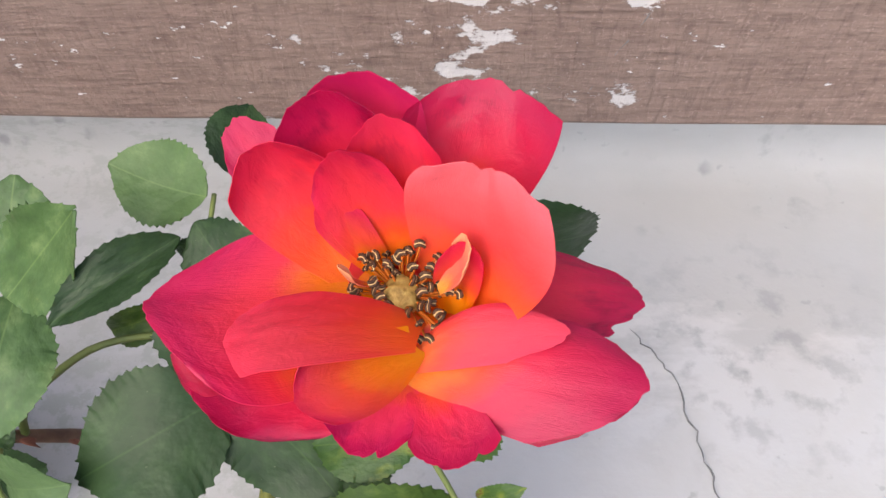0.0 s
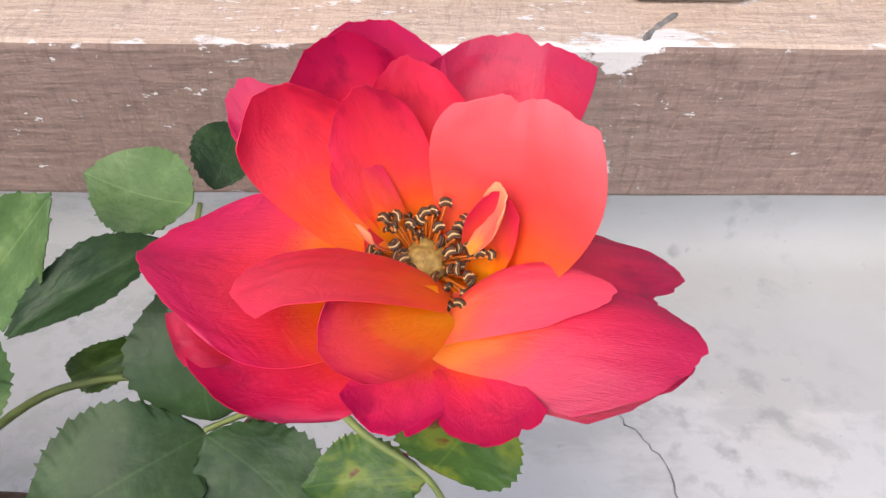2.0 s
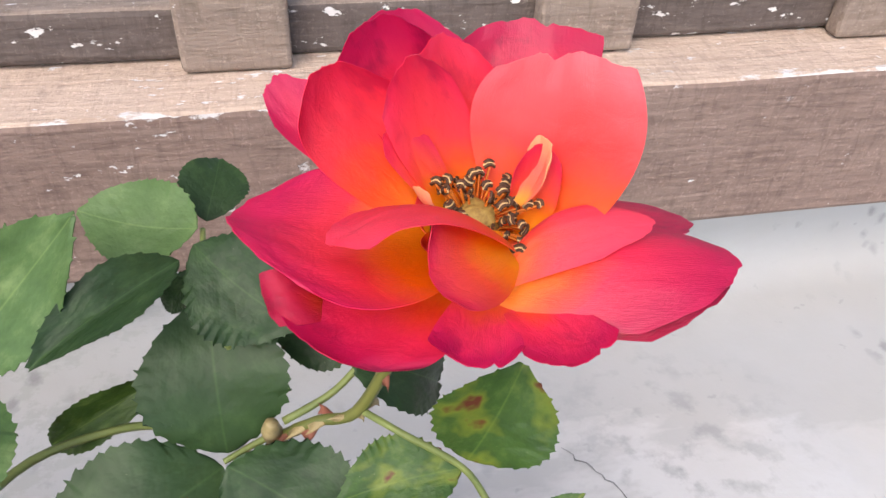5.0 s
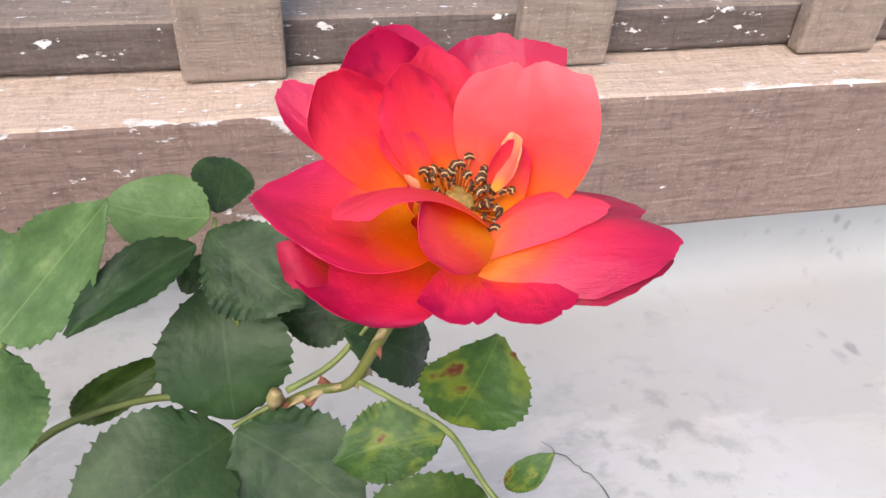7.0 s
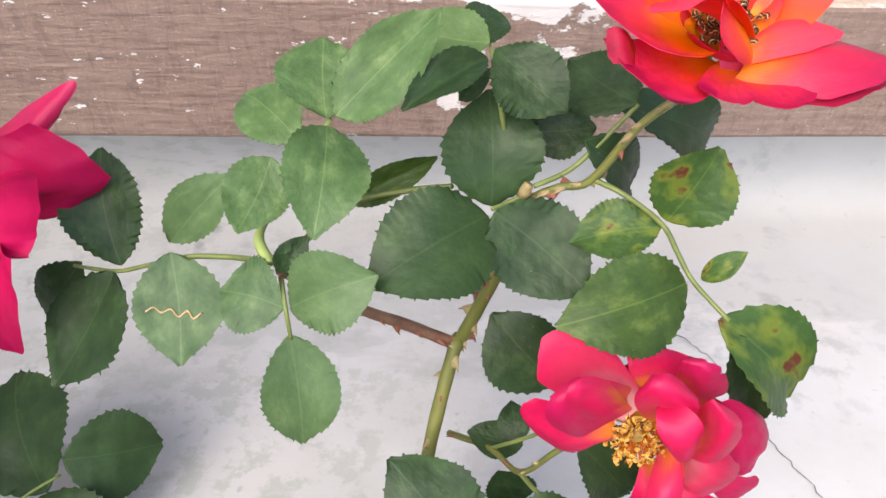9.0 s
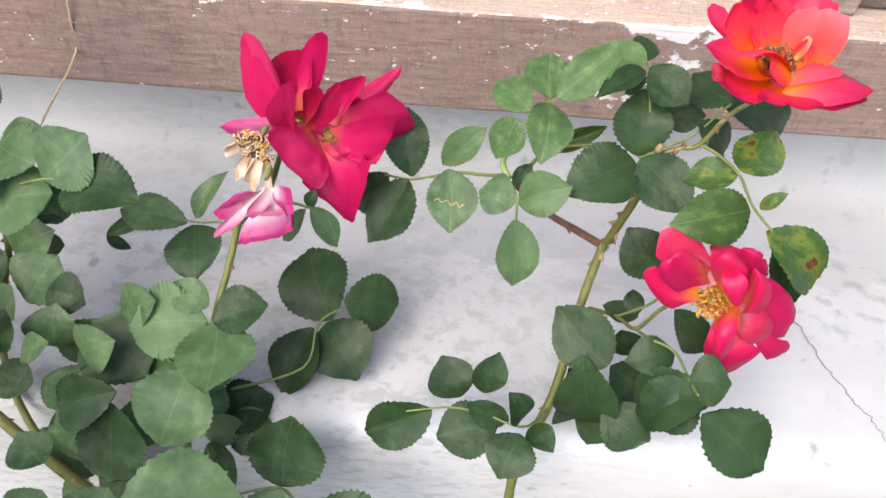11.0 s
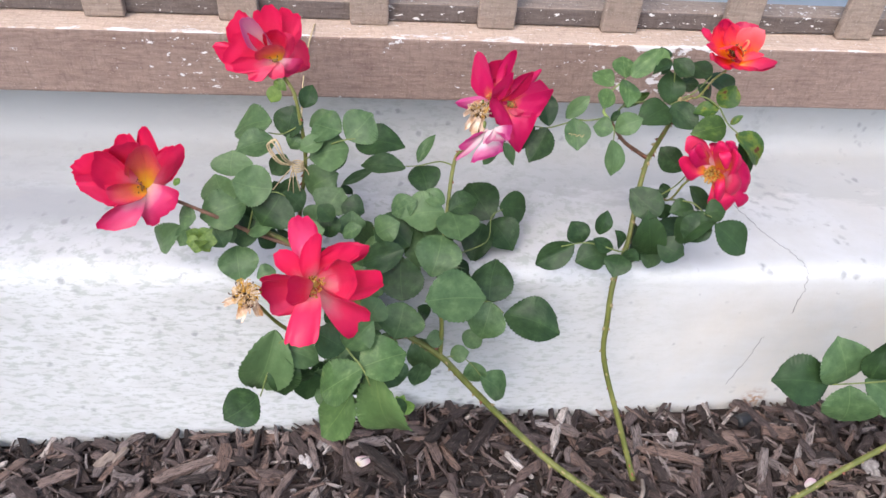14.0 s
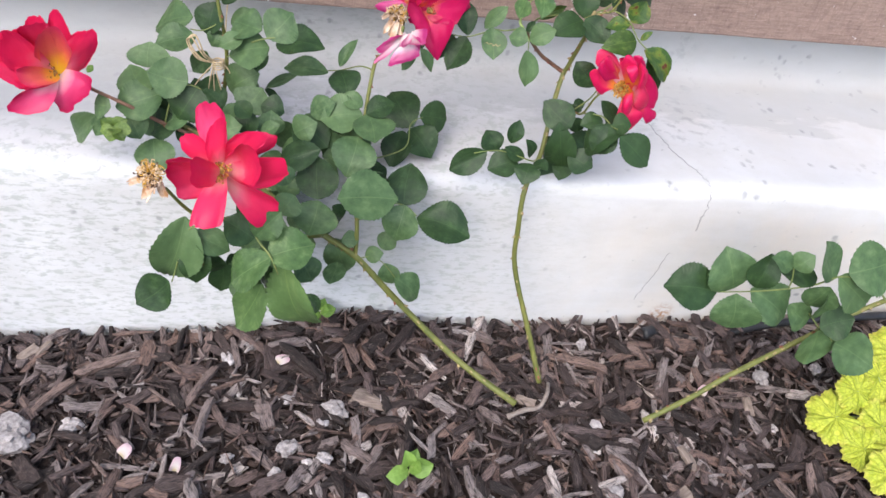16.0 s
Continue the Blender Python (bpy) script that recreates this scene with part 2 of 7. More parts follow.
def simple_material(name, a, b, scale, rough=0.7, bump=0.3, stretch=(1, 1, 1), spread=0.0, dist=0.001):
    k = Mat(name, rough, 0.3)
    n = k.noise(k.coords(scale=stretch), scale, 5, 0.6)
    c = k.ramp(n, (0.3, a), (0.7, b))
    if spread:
        rnd = k.node("ObjectInfo").outputs["Random"]
        c = k.mix(k.ramp(rnd, (0.0, spread), (0.6, 0.0)), c, (a[0] * 0.5, a[1] * 0.5, a[2] * 0.5))
        c = k.mix(k.ramp(rnd, (0.6, 0.0), (1.0, spread)), c, (b[0] * 1.5, b[1] * 1.5, b[2] * 1.5))
    k.colour(c)
    k.bump(n, bump, dist)
    return k.m


def bark_material(name, pieces, tone=1.0):
    """Split bark: fibres along each piece with black checks and pale raised strands; pieces: one mesh of many loose chips."""
    k = Mat(name, 0.58, 0.32)
    rnd = k.node("NewGeometry").outputs["Random Per Island"] if pieces else k.node("ObjectInfo").outputs["Random"]
    fibre = k.noise(k.coords("UV", (75, 820, 1)), 1.0, 7, 0.66, 0.5)
    broad = k.noise(k.coords("UV", (60, 120, 1)), 1.0, 4, 0.6)
    c = k.ramp(rnd, (0.0, (0.014, 0.009, 0.008)), (0.3, (0.045, 0.029, 0.026)), (0.55, (0.118, 0.084, 0.079)), (0.7, (0.2, 0.126, 0.1)), (0.84, (0.215, 0.172, 0.163)), (0.95, (0.31, 0.26, 0.245)), (1.0, (0.58, 0.5, 0.46)))
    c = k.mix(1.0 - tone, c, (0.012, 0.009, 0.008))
    c = k.mix(k.ramp(broad, (0.35, 0.5), (0.58, 0.0)), c, (0.024, 0.015, 0.013))
    c = k.mix(k.ramp(fibre, (0.56, 0.0), (0.66, 0.5)), c, (0.3, 0.235, 0.21))
    c = k.mix(k.ramp(fibre, (0.4, 0.9), (0.48, 0.0)), c, (0.007, 0.005, 0.004))
    k.colour(c)
    k.bump(k.math("ADD", fibre, k.math("MULTIPLY", broad, 0.8)), 0.9, 0.0035)
    return k.m


def lime_material():
    """Crinkled lime leaf: greener along its palmate veins, yellow between them and at the rim."""
    k = Mat("lime heuchera leaf", 0.55, 0.3)
    s = k.node("SeparateXYZ", Vector=k.coords("UV"))
    fan = k.math("ABSOLUTE", k.math("SINE", k.math("ADD", k.math("MULTIPLY", s.outputs["X"], math.pi * 7), k.math("MULTIPLY", k.noise(k.coords(), 60, 2), 0.8))))
    rib = k.ramp(k.math("MULTIPLY", fan, k.math("ADD", s.outputs["Y"], 0.12)), (0.02, 1.0), (0.2, 0.0))
    net = k.node("TexVoronoi", Vector=k.coords(), Scale=120.0)
    net.feature = "DISTANCE_TO_EDGE"
    web = k.ramp(net.outputs["Distance"], (0.02, 0.45), (0.2, 0.0))
    c = k.ramp(k.noise(k.coords(), 45, 4), (0.3, (0.34, 0.4, 0.03)), (0.7, (0.54, 0.56, 0.07)))
    c = k.mix(k.ramp(s.outputs["Y"], (0.8, 0.0), (1.0, 0.5)), c, (0.62, 0.5, 0.12))
    c = k.mix(k.math("MAXIMUM", k.math("MULTIPLY", rib, 0.55), web), c, (0.16, 0.23, 0.02))
    k.colour(c)
    k.bump(k.math("ADD", k.math("MULTIPLY", rib, -0.8), net.outputs["Distance"]), 0.6, 0.004)
    k.thin(c, 0.2)
    return k.m


concrete = concrete_material()
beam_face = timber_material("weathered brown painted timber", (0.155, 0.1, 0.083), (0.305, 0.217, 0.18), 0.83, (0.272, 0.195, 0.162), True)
# worn, bleached beam top; its colour also carries the sky light on it
beam_worn_lit = timber_material("bleached timber top with sky light in its colour", (0.4, 0.29, 0.222), (0.6, 0.465, 0.375), 0.82, (0.55, 0.42, 0.34), brink=True)
# flaking rails: shade is painted into the face colour, light into the top
rail_face_shaded = timber_material("flaking rail paint with shade in its colour", (0.08, 0.062, 0.056), (0.165, 0.13, 0.115), 0.79, (0.13, 0.105, 0.097))
rail_top_lit = timber_material("weathered rail top, lit tone in its colour", (0.17, 0.125, 0.1), (0.34, 0.265, 0.22), 0.8, (0.28, 0.215, 0.18))
slat_paint = timber_material("faded tan lattice paint", (0.2, 0.15, 0.12), (0.33, 0.26, 0.215), 0.86, (0.29, 0.22, 0.18))
leaf_green = leaf_material("mature rose leaf", (0.012, 0.031, 0.011), (0.024, 0.053, 0.018), (0.055, 0.103, 0.036))
leaf_pale = leaf_material("glaucous rose leaf", (0.045, 0.092, 0.03), (0.08, 0.148, 0.05), (0.18, 0.26, 0.1))
leaf_mid = leaf_material("grey-green rose leaf", (0.04, 0.08, 0.032), (0.072, 0.13, 0.052), (0.135, 0.205, 0.088))
leaf_young = leaf_material("young yellow-green leaf", (0.09, 0.17, 0.03), (0.14, 0.25, 0.05), (0.25, 0.36, 0.09))
leaf_olive = leaf_material("olive-green rose leaf", (0.024, 0.052, 0.01), (0.048, 0.09, 0.017), (0.13, 0.18, 0.04))
leaf_bud = leaf_material("olive-green leaf bud", (0.05, 0.095, 0.018), (0.1, 0.165, 0.035), (0.2, 0.27, 0.07))
leaf_spotted = leaf_material("blemished rose leaf", (0.028, 0.066, 0.017), (0.046, 0.098, 0.022), (0.11, 0.17, 0.04), (0.11, 0.03, 0.018))
leaf_lime = lime_material()
cane_green = simple_material("green rose cane", (0.075, 0.09, 0.02), (0.165, 0.165, 0.045), 45, 0.5, 0.3, (1, 1, 0.3))
cane_bark = simple_material("brown rose bark", (0.1, 0.05, 0.035), (0.2, 0.11, 0.07), 90, 0.6, 0.4)
stalk_green = simple_material("leaf stalk", (0.1, 0.13, 0.04), (0.18, 0.215, 0.065), 80, 0.5, 0.2)
shoot_lime = simple_material("young shoot", (0.2, 0.27, 0.08), (0.31, 0.37, 0.12), 60, 0.5, 0.2)
thorn_pale = simple_material("rose thorn", (0.2, 0.15, 0.07), (0.34, 0.27, 0.13), 200, 0.5, 0.2)
thorn_red = simple_material("red thorn", (0.16, 0.05, 0.035), (0.26, 0.1, 0.06), 200, 0.5, 0.2)
coral = petal_material("coral petal", (0.94, 0.28, 0.004), (0.93, 0.1, 0.035), (0.87, 0.042, 0.115), (0.64, 0.013, 0.11), 0.66, 0.75)
coral_throat = petal_material("coral petal with a deep orange throat", (0.95, 0.36, 0.003), (0.94, 0.23, 0.006), (0.88, 0.052, 0.09), (0.75, 0.022, 0.125), 0.62, 0.3)
coral_dark = petal_material("deep coral-crimson petal", (0.93, 0.24, 0.006), (0.88, 0.07, 0.025), (0.81, 0.028, 0.09), (0.56, 0.009, 0.082), 0.63, 0.85)
coral_deep = petal_material("dark crimson petal edge", (0.8, 0.1, 0.02), (0.72, 0.03, 0.05), (0.6, 0.012, 0.06), (0.5, 0.007, 0.06), 0.65, 0.5)
coral_lobe = petal_material("orange-flushed petal", (0.95, 0.38, 0.008), (0.93, 0.25, 0.006), (0.87, 0.09, 0.032), (0.72, 0.02, 0.075), 0.68, 0.0)
coral_inner = petal_material("inner coral petal", (0.94, 0.24, 0.01), (0.92, 0.095, 0.022), (0.88, 0.054, 0.072), (0.76, 0.024, 0.085), 0.7, 0.5)
coral_tab = petal_material("pink-coral petal", (0.93, 0.17, 0.03), (0.91, 0.085, 0.06), (0.88, 0.066, 0.1), (0.84, 0.05, 0.115), 0.8, 0.0)
coral_pale = petal_material("salmon petal", (0.94, 0.2, 0.015), (0.92, 0.115, 0.035), (0.88, 0.085, 0.085), (0.88, 0.2, 0.24), 0.74, 0.0)
petaloid_cream = petal_material("cream-edged petaloid", (0.9, 0.4, 0.04), (0.9, 0.2, 0.1), (0.9, 0.19, 0.14), (0.9, 0.5, 0.26), 0.7, 0.0)
crimson = petal_material("crimson petal", (0.88, 0.2, 0.16), (0.72, 0.022, 0.15), (0.65, 0.012, 0.125), (0.56, 0.008, 0.1), 0.75, 0.25)
scarlet = petal_material("bright crimson petal", (0.92, 0.42, 0.4), (0.9, 0.16, 0.26), (0.87, 0.04, 0.14), (0.74, 0.014, 0.1), 0.78, 0.2)
dusk = petal_material("dark crimson petal", (0.8, 0.14, 0.06), (0.66, 0.018, 0.1), (0.58, 0.01, 0.085), (0.5, 0.007, 0.075), 0.75, 0.3)
berry = petal_material("magenta-red petal", (0.85, 0.16, 0.1), (0.76, 0.03, 0.15), (0.7, 0.016, 0.13), (0.56, 0.009, 0.1), 0.75, 0.3)
blush = petal_material("crimson petal paling to pink at its claw", (0.88, 0.6, 0.55), (0.86, 0.38, 0.48), (0.82, 0.09, 0.25), (0.64, 0.012, 0.11), 0.75, 0.15)
pink = petal_material("clear pink petal", (0.88, 0.46, 0.46), (0.84, 0.22, 0.32), (0.8, 0.06, 0.16), (0.66, 0.016, 0.1), 0.75, 0.1)
flame = petal_material("petal flushed yellow and orange", (0.95, 0.62, 0.04), (0.94, 0.42, 0.06), (0.9, 0.2, 0.14), (0.72, 0.04, 0.13), 0.8, 0.05)
rose_pink = petal_material("pink-red petal", (0.93, 0.32, 0.05), (0.86, 0.06, 0.14), (0.8, 0.018, 0.125), (0.66, 0.009, 0.1), 0.78, 0.2)
ruby = petal_material("ruby-red petal", (0.66, 0.012, 0.09), (0.76, 0.014, 0.11), (0.82, 0.022, 0.13), (0.7, 0.011, 0.105), 0.78, 0.1)
faded = petal_material("faded pink petal", (0.84, 0.74, 0.72), (0.82, 0.6, 0.66), (0.74, 0.26, 0.44), (0.58, 0.05, 0.24), 0.62, 0.3)
shell = petal_material("white-pink petal", (0.84, 0.72, 0.7), (0.84, 0.68, 0.69), (0.8, 0.5, 0.58), (0.68, 0.14, 0.34), 0.74, 0.0)
dry_papery = simple_material("papery dried petal", (0.34, 0.17, 0.07), (0.74, 0.62, 0.5), 110, 0.7, 0.6, (1, 1, 0.4))
petal_white = petal_material("white petal", (0.6, 0.5, 0.3), (0.62, 0.54, 0.48), (0.62, 0.55, 0.52), (0.6, 0.42, 0.46), 0.7, 0.0)
cream = simple_material("withered cream petal", (0.26, 0.14, 0.05), (0.68, 0.5, 0.3), 90, 0.7, 0.4)
anther_dark = simple_material("dark anther", (0.03, 0.013, 0.007), (0.1, 0.04, 0.015), 400, 0.6, 0.3)
anther_gold = simple_material("golden anther", (0.3, 0.13, 0.015), (0.62, 0.36, 0.05), 400, 0.6, 0.3)
anther_pale = simple_material("anther pollen rim", (0.5, 0.3, 0.13), (0.62, 0.42, 0.2), 400, 0.6, 0.2)
filament_orange = simple_material("filament", (0.42, 0.08, 0.008), (0.6, 0.17, 0.02), 300, 0.5, 0.1)
pistil_gold = simple_material("pistil", (0.14, 0.07, 0.012), (0.44, 0.28, 0.075), 500, 0.6, 0.6)
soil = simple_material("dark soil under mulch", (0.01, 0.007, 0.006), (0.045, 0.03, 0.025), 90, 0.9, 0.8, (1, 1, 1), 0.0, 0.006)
chip_loose = bark_material("bark mulch", True)
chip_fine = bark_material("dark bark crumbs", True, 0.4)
chip_wood = bark_material("bark chip", False)
chip_pale = simple_material("pale weathered chip", (0.1, 0.075, 0.06), (0.28, 0.22, 0.185), 45, 0.75, 0.6, (1, 5, 5), 0.0, 0.002)
stone_pale = simple_material("pale rough stone", (0.16, 0.14, 0.135), (0.48, 0.44, 0.43), 150, 0.85, 0.7, (1, 1, 1), 0.35)
twine_mat = simple_material("jute twine", (0.36, 0.27, 0.15), (0.6, 0.48, 0.3), 300, 0.8, 0.6)
pipe_black = simple_material("black irrigation pipe", (0.012, 0.012, 0.013), (0.03, 0.03, 0.033), 40, 0.45, 0.1)
crack_dark = simple_material("crack shadow", (0.1, 0.1, 0.1), (0.3, 0.295, 0.29), 90, 0.9, 0.2)


# ---- mesh helpers ----
def mesh_of(name, verts, faces, uvs=None, smooth=True):
    me = bpy.data.meshes.new(name)
    me.from_pydata([tuple(v) for v in verts], [], faces)
    if uvs is not None:
        layer = me.uv_layers.new(name="UVMap")
        for loop in me.loops:
            layer.data[loop.index].uv = uvs[loop.vertex_index]
    me.polygons.foreach_set("use_smooth", [smooth] * len(me.polygons))
    me.update()
    return me


def add(name, me, material, parent=None, label=""):
    ob = new(name, me)
    if not me.materials:
        me.materials.append(material)
    ob.parent = parent
    return tagged(ob, label)


def sheet(rows, cols, point, thick):
    """A thin closed leaf of rows x cols cells: point(u, v) gives its upper face; thick its thickness."""
    top = np.array([[point(i / cols, j / rows) for i in range(cols + 1)] for j in range(rows + 1)])
    du = np.gradient(top, axis=1)
    dv = np.gradient(top, axis=0)
    n = np.cross(du, dv)
    n /= np.maximum(np.linalg.norm(n, axis=2, keepdims=True), 1e-9)
    low = top - n * thick
    w = cols + 1
    verts = np.concatenate([top.reshape(-1, 3), low.reshape(-1, 3)])
    uv1 = [(i / cols, j / rows) for j in range(rows + 1) for i in range(w)]
    k = w * (rows + 1)
    faces = []
    for j in range(rows):
        for i in range(cols):
            a = j * w + i
            faces.append((a, a + 1, a + w + 1, a + w))
            faces.append((k + a, k + a + w, k + a + w + 1, k + a + 1))
    ring = [i for i in range(cols)] + [j * w + cols for j in range(rows)] + [rows * w + i for i in range(cols, 0, -1)] + [j * w for j in range(rows, 0, -1)]
    # the rim has corners of its own, so that it does not round off the blade
    n, m = len(verts), len(ring)
    verts = np.concatenate([verts, verts[ring], verts[[k + a for a in ring]]])
    for a in range(m):
        b = (a + 1) % m
        faces.append((n + b, n + a, n + m + a, n + m + b))
    return verts, faces, uv1 + uv1 + [uv1[a] for a in ring] * 2


def tube(points, r0, r1, sides=8, bumps=0.0, rng=None, closed_ends=True):
    """A smooth tapering tube through the points."""
    pts = [Vector(p) for p in points]
    fine = []
    for i in range(len(pts) - 1):
        a, b, c, d = pts[max(i - 1, 0)], pts[i], pts[i + 1], pts[min(i + 2, len(pts) - 1)]
        for s in range(5):
            t = s / 5
            fine.append(0.5 * ((2 * b) + (c - a) * t + (2 * a - 5 * b + 4 * c - d) * t * t + (3 * b - a - 3 * c + d) * t ** 3))
    fine.append(pts[-1])
    verts, faces, uvs = [], [], []
    side = Vector((1, 0.2, 0.1))
    for i, p in enumerate(fine):
        d = (fine[min(i + 1, len(fine) - 1)] - fine[max(i - 1, 0)]).normalized()
        side = (side - d * side.dot(d)).normalized()
        up = d.cross(side)
        f = i / (len(fine) - 1)
        r = r0 + (r1 - r0) * f
        if bumps and rng:
            r *= 1 + rng.uniform(-bumps, bumps)
        for s in range(sides):
            a = 2 * math.pi * s / sides
            verts.append(p + (side * math.cos(a) + up * math.sin(a)) * r)
            uvs.append((s / sides, f))
    n = len(fine)
    for i in range(n - 1):
        for s in range(sides):
            a, b = i * sides + s, i * sides + (s + 1) % sides
            faces.append((a, b, b + sides, a + sides))
    faces.append(tuple(range(sides))[::-1])
    faces.append(tuple((n - 1) * sides + s for s in range(sides)))
    return verts, faces, uvs, fine


def box_mesh(name, lo, hi, bevel=0.004, segments=2, jitter=0.0, cuts=0, rng=None):
    """A box with rounded, slightly uneven edges."""
    bm = bmesh.new()
    bmesh.ops.create_cube(bm, size=1.0)
    lo, hi = Vector(lo), Vector(hi)
    for v in bm.verts:
        v.co = Vector([lo[i] + (v.co[i] + 0.5) * (hi[i] - lo[i]) for i in range(3)])
    if cuts:
        long_edges = [e for e in bm.edges if abs(e.verts[0].co.x - e.verts[1].co.x) > 0.6 * (hi.x - lo.x)]
        bmesh.ops.subdivide_edges(bm, edges=long_edges, cuts=cuts)
    if bevel:
        bmesh.ops.bevel(bm, geom=[e for e in bm.edges if e.calc_face_angle(0) > 0.5], offset=bevel, segments=segments, profile=0.5, affect="EDGES")
    if jitter:
        for v in bm.verts:
            v.co += Vector(noise.noise_vector(v.co * 23)) * jitter
    me = bpy.data.meshes.new(name)
    bm.to_mesh(me)
    bm.free()
    return me


# ---- the concrete step, the beam and the lattice ----
def ground_z(x, y):
    """The mulch bed rises to the right and a little away from the wall."""
    xx = max(-1.6, min(1.2, x))
    return -0.012 + 0.062 * xx + 0.02 * min(1.0, max(-y, 0.0) / 0.4) + 0.05 * math.exp(-((xx + 0.38) / 0.14) ** 2) * math.exp(-(y / 0.12) ** 2)


def concrete_step():
    """Upstand, sloping ledge with a worn nose, cove and riser, drawn as one profile along the wall."""
    prof = [(0.0, -0.35), (0.0, 0.05), (0.001, 0.16), (0.0, 0.26), (0.001, 0.306), (0.004, 0.318), (0.010, 0.326), (0.02, 0.3295), (0.04, 0.329),
            (0.1, 0.32), (0.17, 0.312), (0.24, 0.304), (0.3, 0.297), (0.36, 0.291), (0.385, 0.29), (0.402, 0.293), (0.415, 0.303), (0.423, 0.32), (0.426, 0.35), (0.427, 0.4), (0.427, 0.4318),
            (0.9, 0.4318), (0.9, -0.35)]
    xs = [-9, -6, -4, -2.6, -1.9] + [-1.5 + 0.02 * i for i in range(141)] + [1.6, 2.2, 3.2, 5, 7, 9]
    verts, faces = [], []
    for x in xs:
        for y, z in prof:
            wob = noise.noise(Vector((x * 3, y * 4, z * 4))) * 0.0035 + noise.noise(Vector((x * 14, y * 9, z * 9))) * 0.0012
            back = y > 0.43
            verts.append((x, y + (0 if back else wob * (1 if z < 0.32 else 0.2)), z + (0 if back or z < 0.3 else wob * 0.8)))
    k = len(prof)
    for i in range(len(xs) - 1):
        for j in range(k - 1):
            a = i * k + j
            faces.append((a, a + 1, a + k + 1, a + k)[::-1])
    ob = new("wall_step", mesh_of("wall_step", verts, faces))
    ob.data.materials.append(concrete)
    return tagged(ob, "pale weathered concrete footing with a sloping ledge", "wall", kind="structure")


wall = concrete_step()
rng = random.Random(5)


def crack(points, width):
    verts, faces = [], []
    pts = [Vector(p) for p in points]
    fine = []
    for a, b in zip(pts, pts[1:]):
        for s in range(9):
            q = a.lerp(b, s / 9)
            fine.append(q + Vector((rng.uniform(-1, 1), 0, rng.uniform(-0.4, 0.4))) * 0.0022)
    fine.append(pts[-1])
    for i, p in enumerate(fine):
        d = fine[min(i + 1, len(fine) - 1)] - fine[max(i - 1, 0)]
        nrm = Vector((0, -0.05, 1)) if p.y > 0.012 else Vector((0, -1, 0.1))
        side = d.cross(nrm).normalized()
        w = width * (0.35 + rng.random()) * (1 if 0 < i < len(fine) - 1 else 0.2)
        base = p + nrm * 0.0008
        verts += [base - side * w, base + nrm * 0.0006, base + side * w]
    for i in range(len(fine) - 1):
        a = i * 3
        faces += [(a, a + 1, a + 4, a + 3), (a + 1, a + 2, a + 5, a + 4)]
    return add("crack", mesh_of("crack", verts, faces), crack_dark, wall, "thin dark crack in the concrete")


crack([(0.125, 0.25, 0.3045), (0.1516, 0.2144, 0.3085), (0.163, 0.15, 0.3155), (0.172, 0.1083, 0.3205), (0.188, 0.06, 0.328), (0.1984, 0.0245, 0.3312), (0.1995, 0.006, 0.324), (0.199, -0.001, 0.2969), (0.197, -0.001, 0.27), (0.2, -0.001, 0.2441)], 0.00055)
crack([(0.17, -0.001, 0.19), (0.16, -0.001, 0.13), (0.145, -0.001, 0.06)], 0.0004)


def long_board(name, lo, hi, face, label, top=None, category="board"):
    ob = new(name, box_mesh(name, lo, hi, 0.004, 2, 0.0016, 90))
    ob.data.materials.append(face)
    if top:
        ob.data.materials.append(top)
        # upward faces take the top material, with light painted into its colour
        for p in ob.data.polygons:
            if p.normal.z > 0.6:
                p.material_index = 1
    return tagged(ob, label, category, kind="structure")


beam = long_board("beam", (-4.0, 0.334, 0.4325), (4.0, 0.47, 0.546), beam_face, "weathered brown timber beam with flaking paint and bleached top painted sky-lit", beam_worn_lit, "beam")
split = [Vector(p) for p in ((0.072, 0.3352, 0.44), (0.079, 0.3356, 0.462), (0.087, 0.3354, 0.48), (0.091, 0.3355, 0.494), (0.1, 0.3352, 0.512), (0.106, 0.3358, 0.528), (0.111, 0.337, 0.5445), (0.12, 0.35, 0.5462), (0.136, 0.366, 0.5462))]
verts, faces, uvs, _ = tube([p + Vector((0, 0.0008, -0.0008)) for p in split], 0.0022, 0.0016, 6, 0.4, random.Random(4))
add("split", mesh_of("split", verts, faces, uvs), simple_material("weathered split", (0.1, 0.09, 0.085), (0.27, 0.25, 0.24), 120, 0.9, 0.5), beam, "grey weathered split in the timber")
rail = long_board("lattice_rail", (-4.0, 0.3945, 0.5475), (4.0, 0.45, 0.5795), rail_face_shaded, "brown lattice rail with flaking white paint, shade painted into its face", rail_top_lit, "rail")
long_board("upper_rail", (-4.0, 0.3945, 0.78), (4.0, 0.45, 0.81), rail_face_shaded, "brown lattice rail with flaking white paint, shade painted into its face", rail_top_lit, "rail")
for i in range(-8, 9):
    x = -0.068 + 0.2135 * i
    s = new("lattice_slat", box_mesh("lattice_slat", (x - 0.032, 0.377, 0.5475), (x + 0.032, 0.393, 1.25), 0.003, 2, 0.0012))
    s.data.materials.append(slat_paint)
    tagged(s, "upright tan painted lattice slat standing on the beam", "lattice slat", "lattice slats")
porch = new("porch_floor", box_mesh("porch_floor", (-9, 0.9, 0.2), (9, 4.0, 0.43), 0.01))
porch.data.materials.append(concrete)
tagged(porch, "pale concrete porch floor behind the lattice", "floor", kind="structure")
back_wall = new("wall_house", box_mesh("wall_house", (-9, 0.5, 1.25), (9, 0.7, 5.5), 0.01))
back_wall.data.materials.append(concrete)
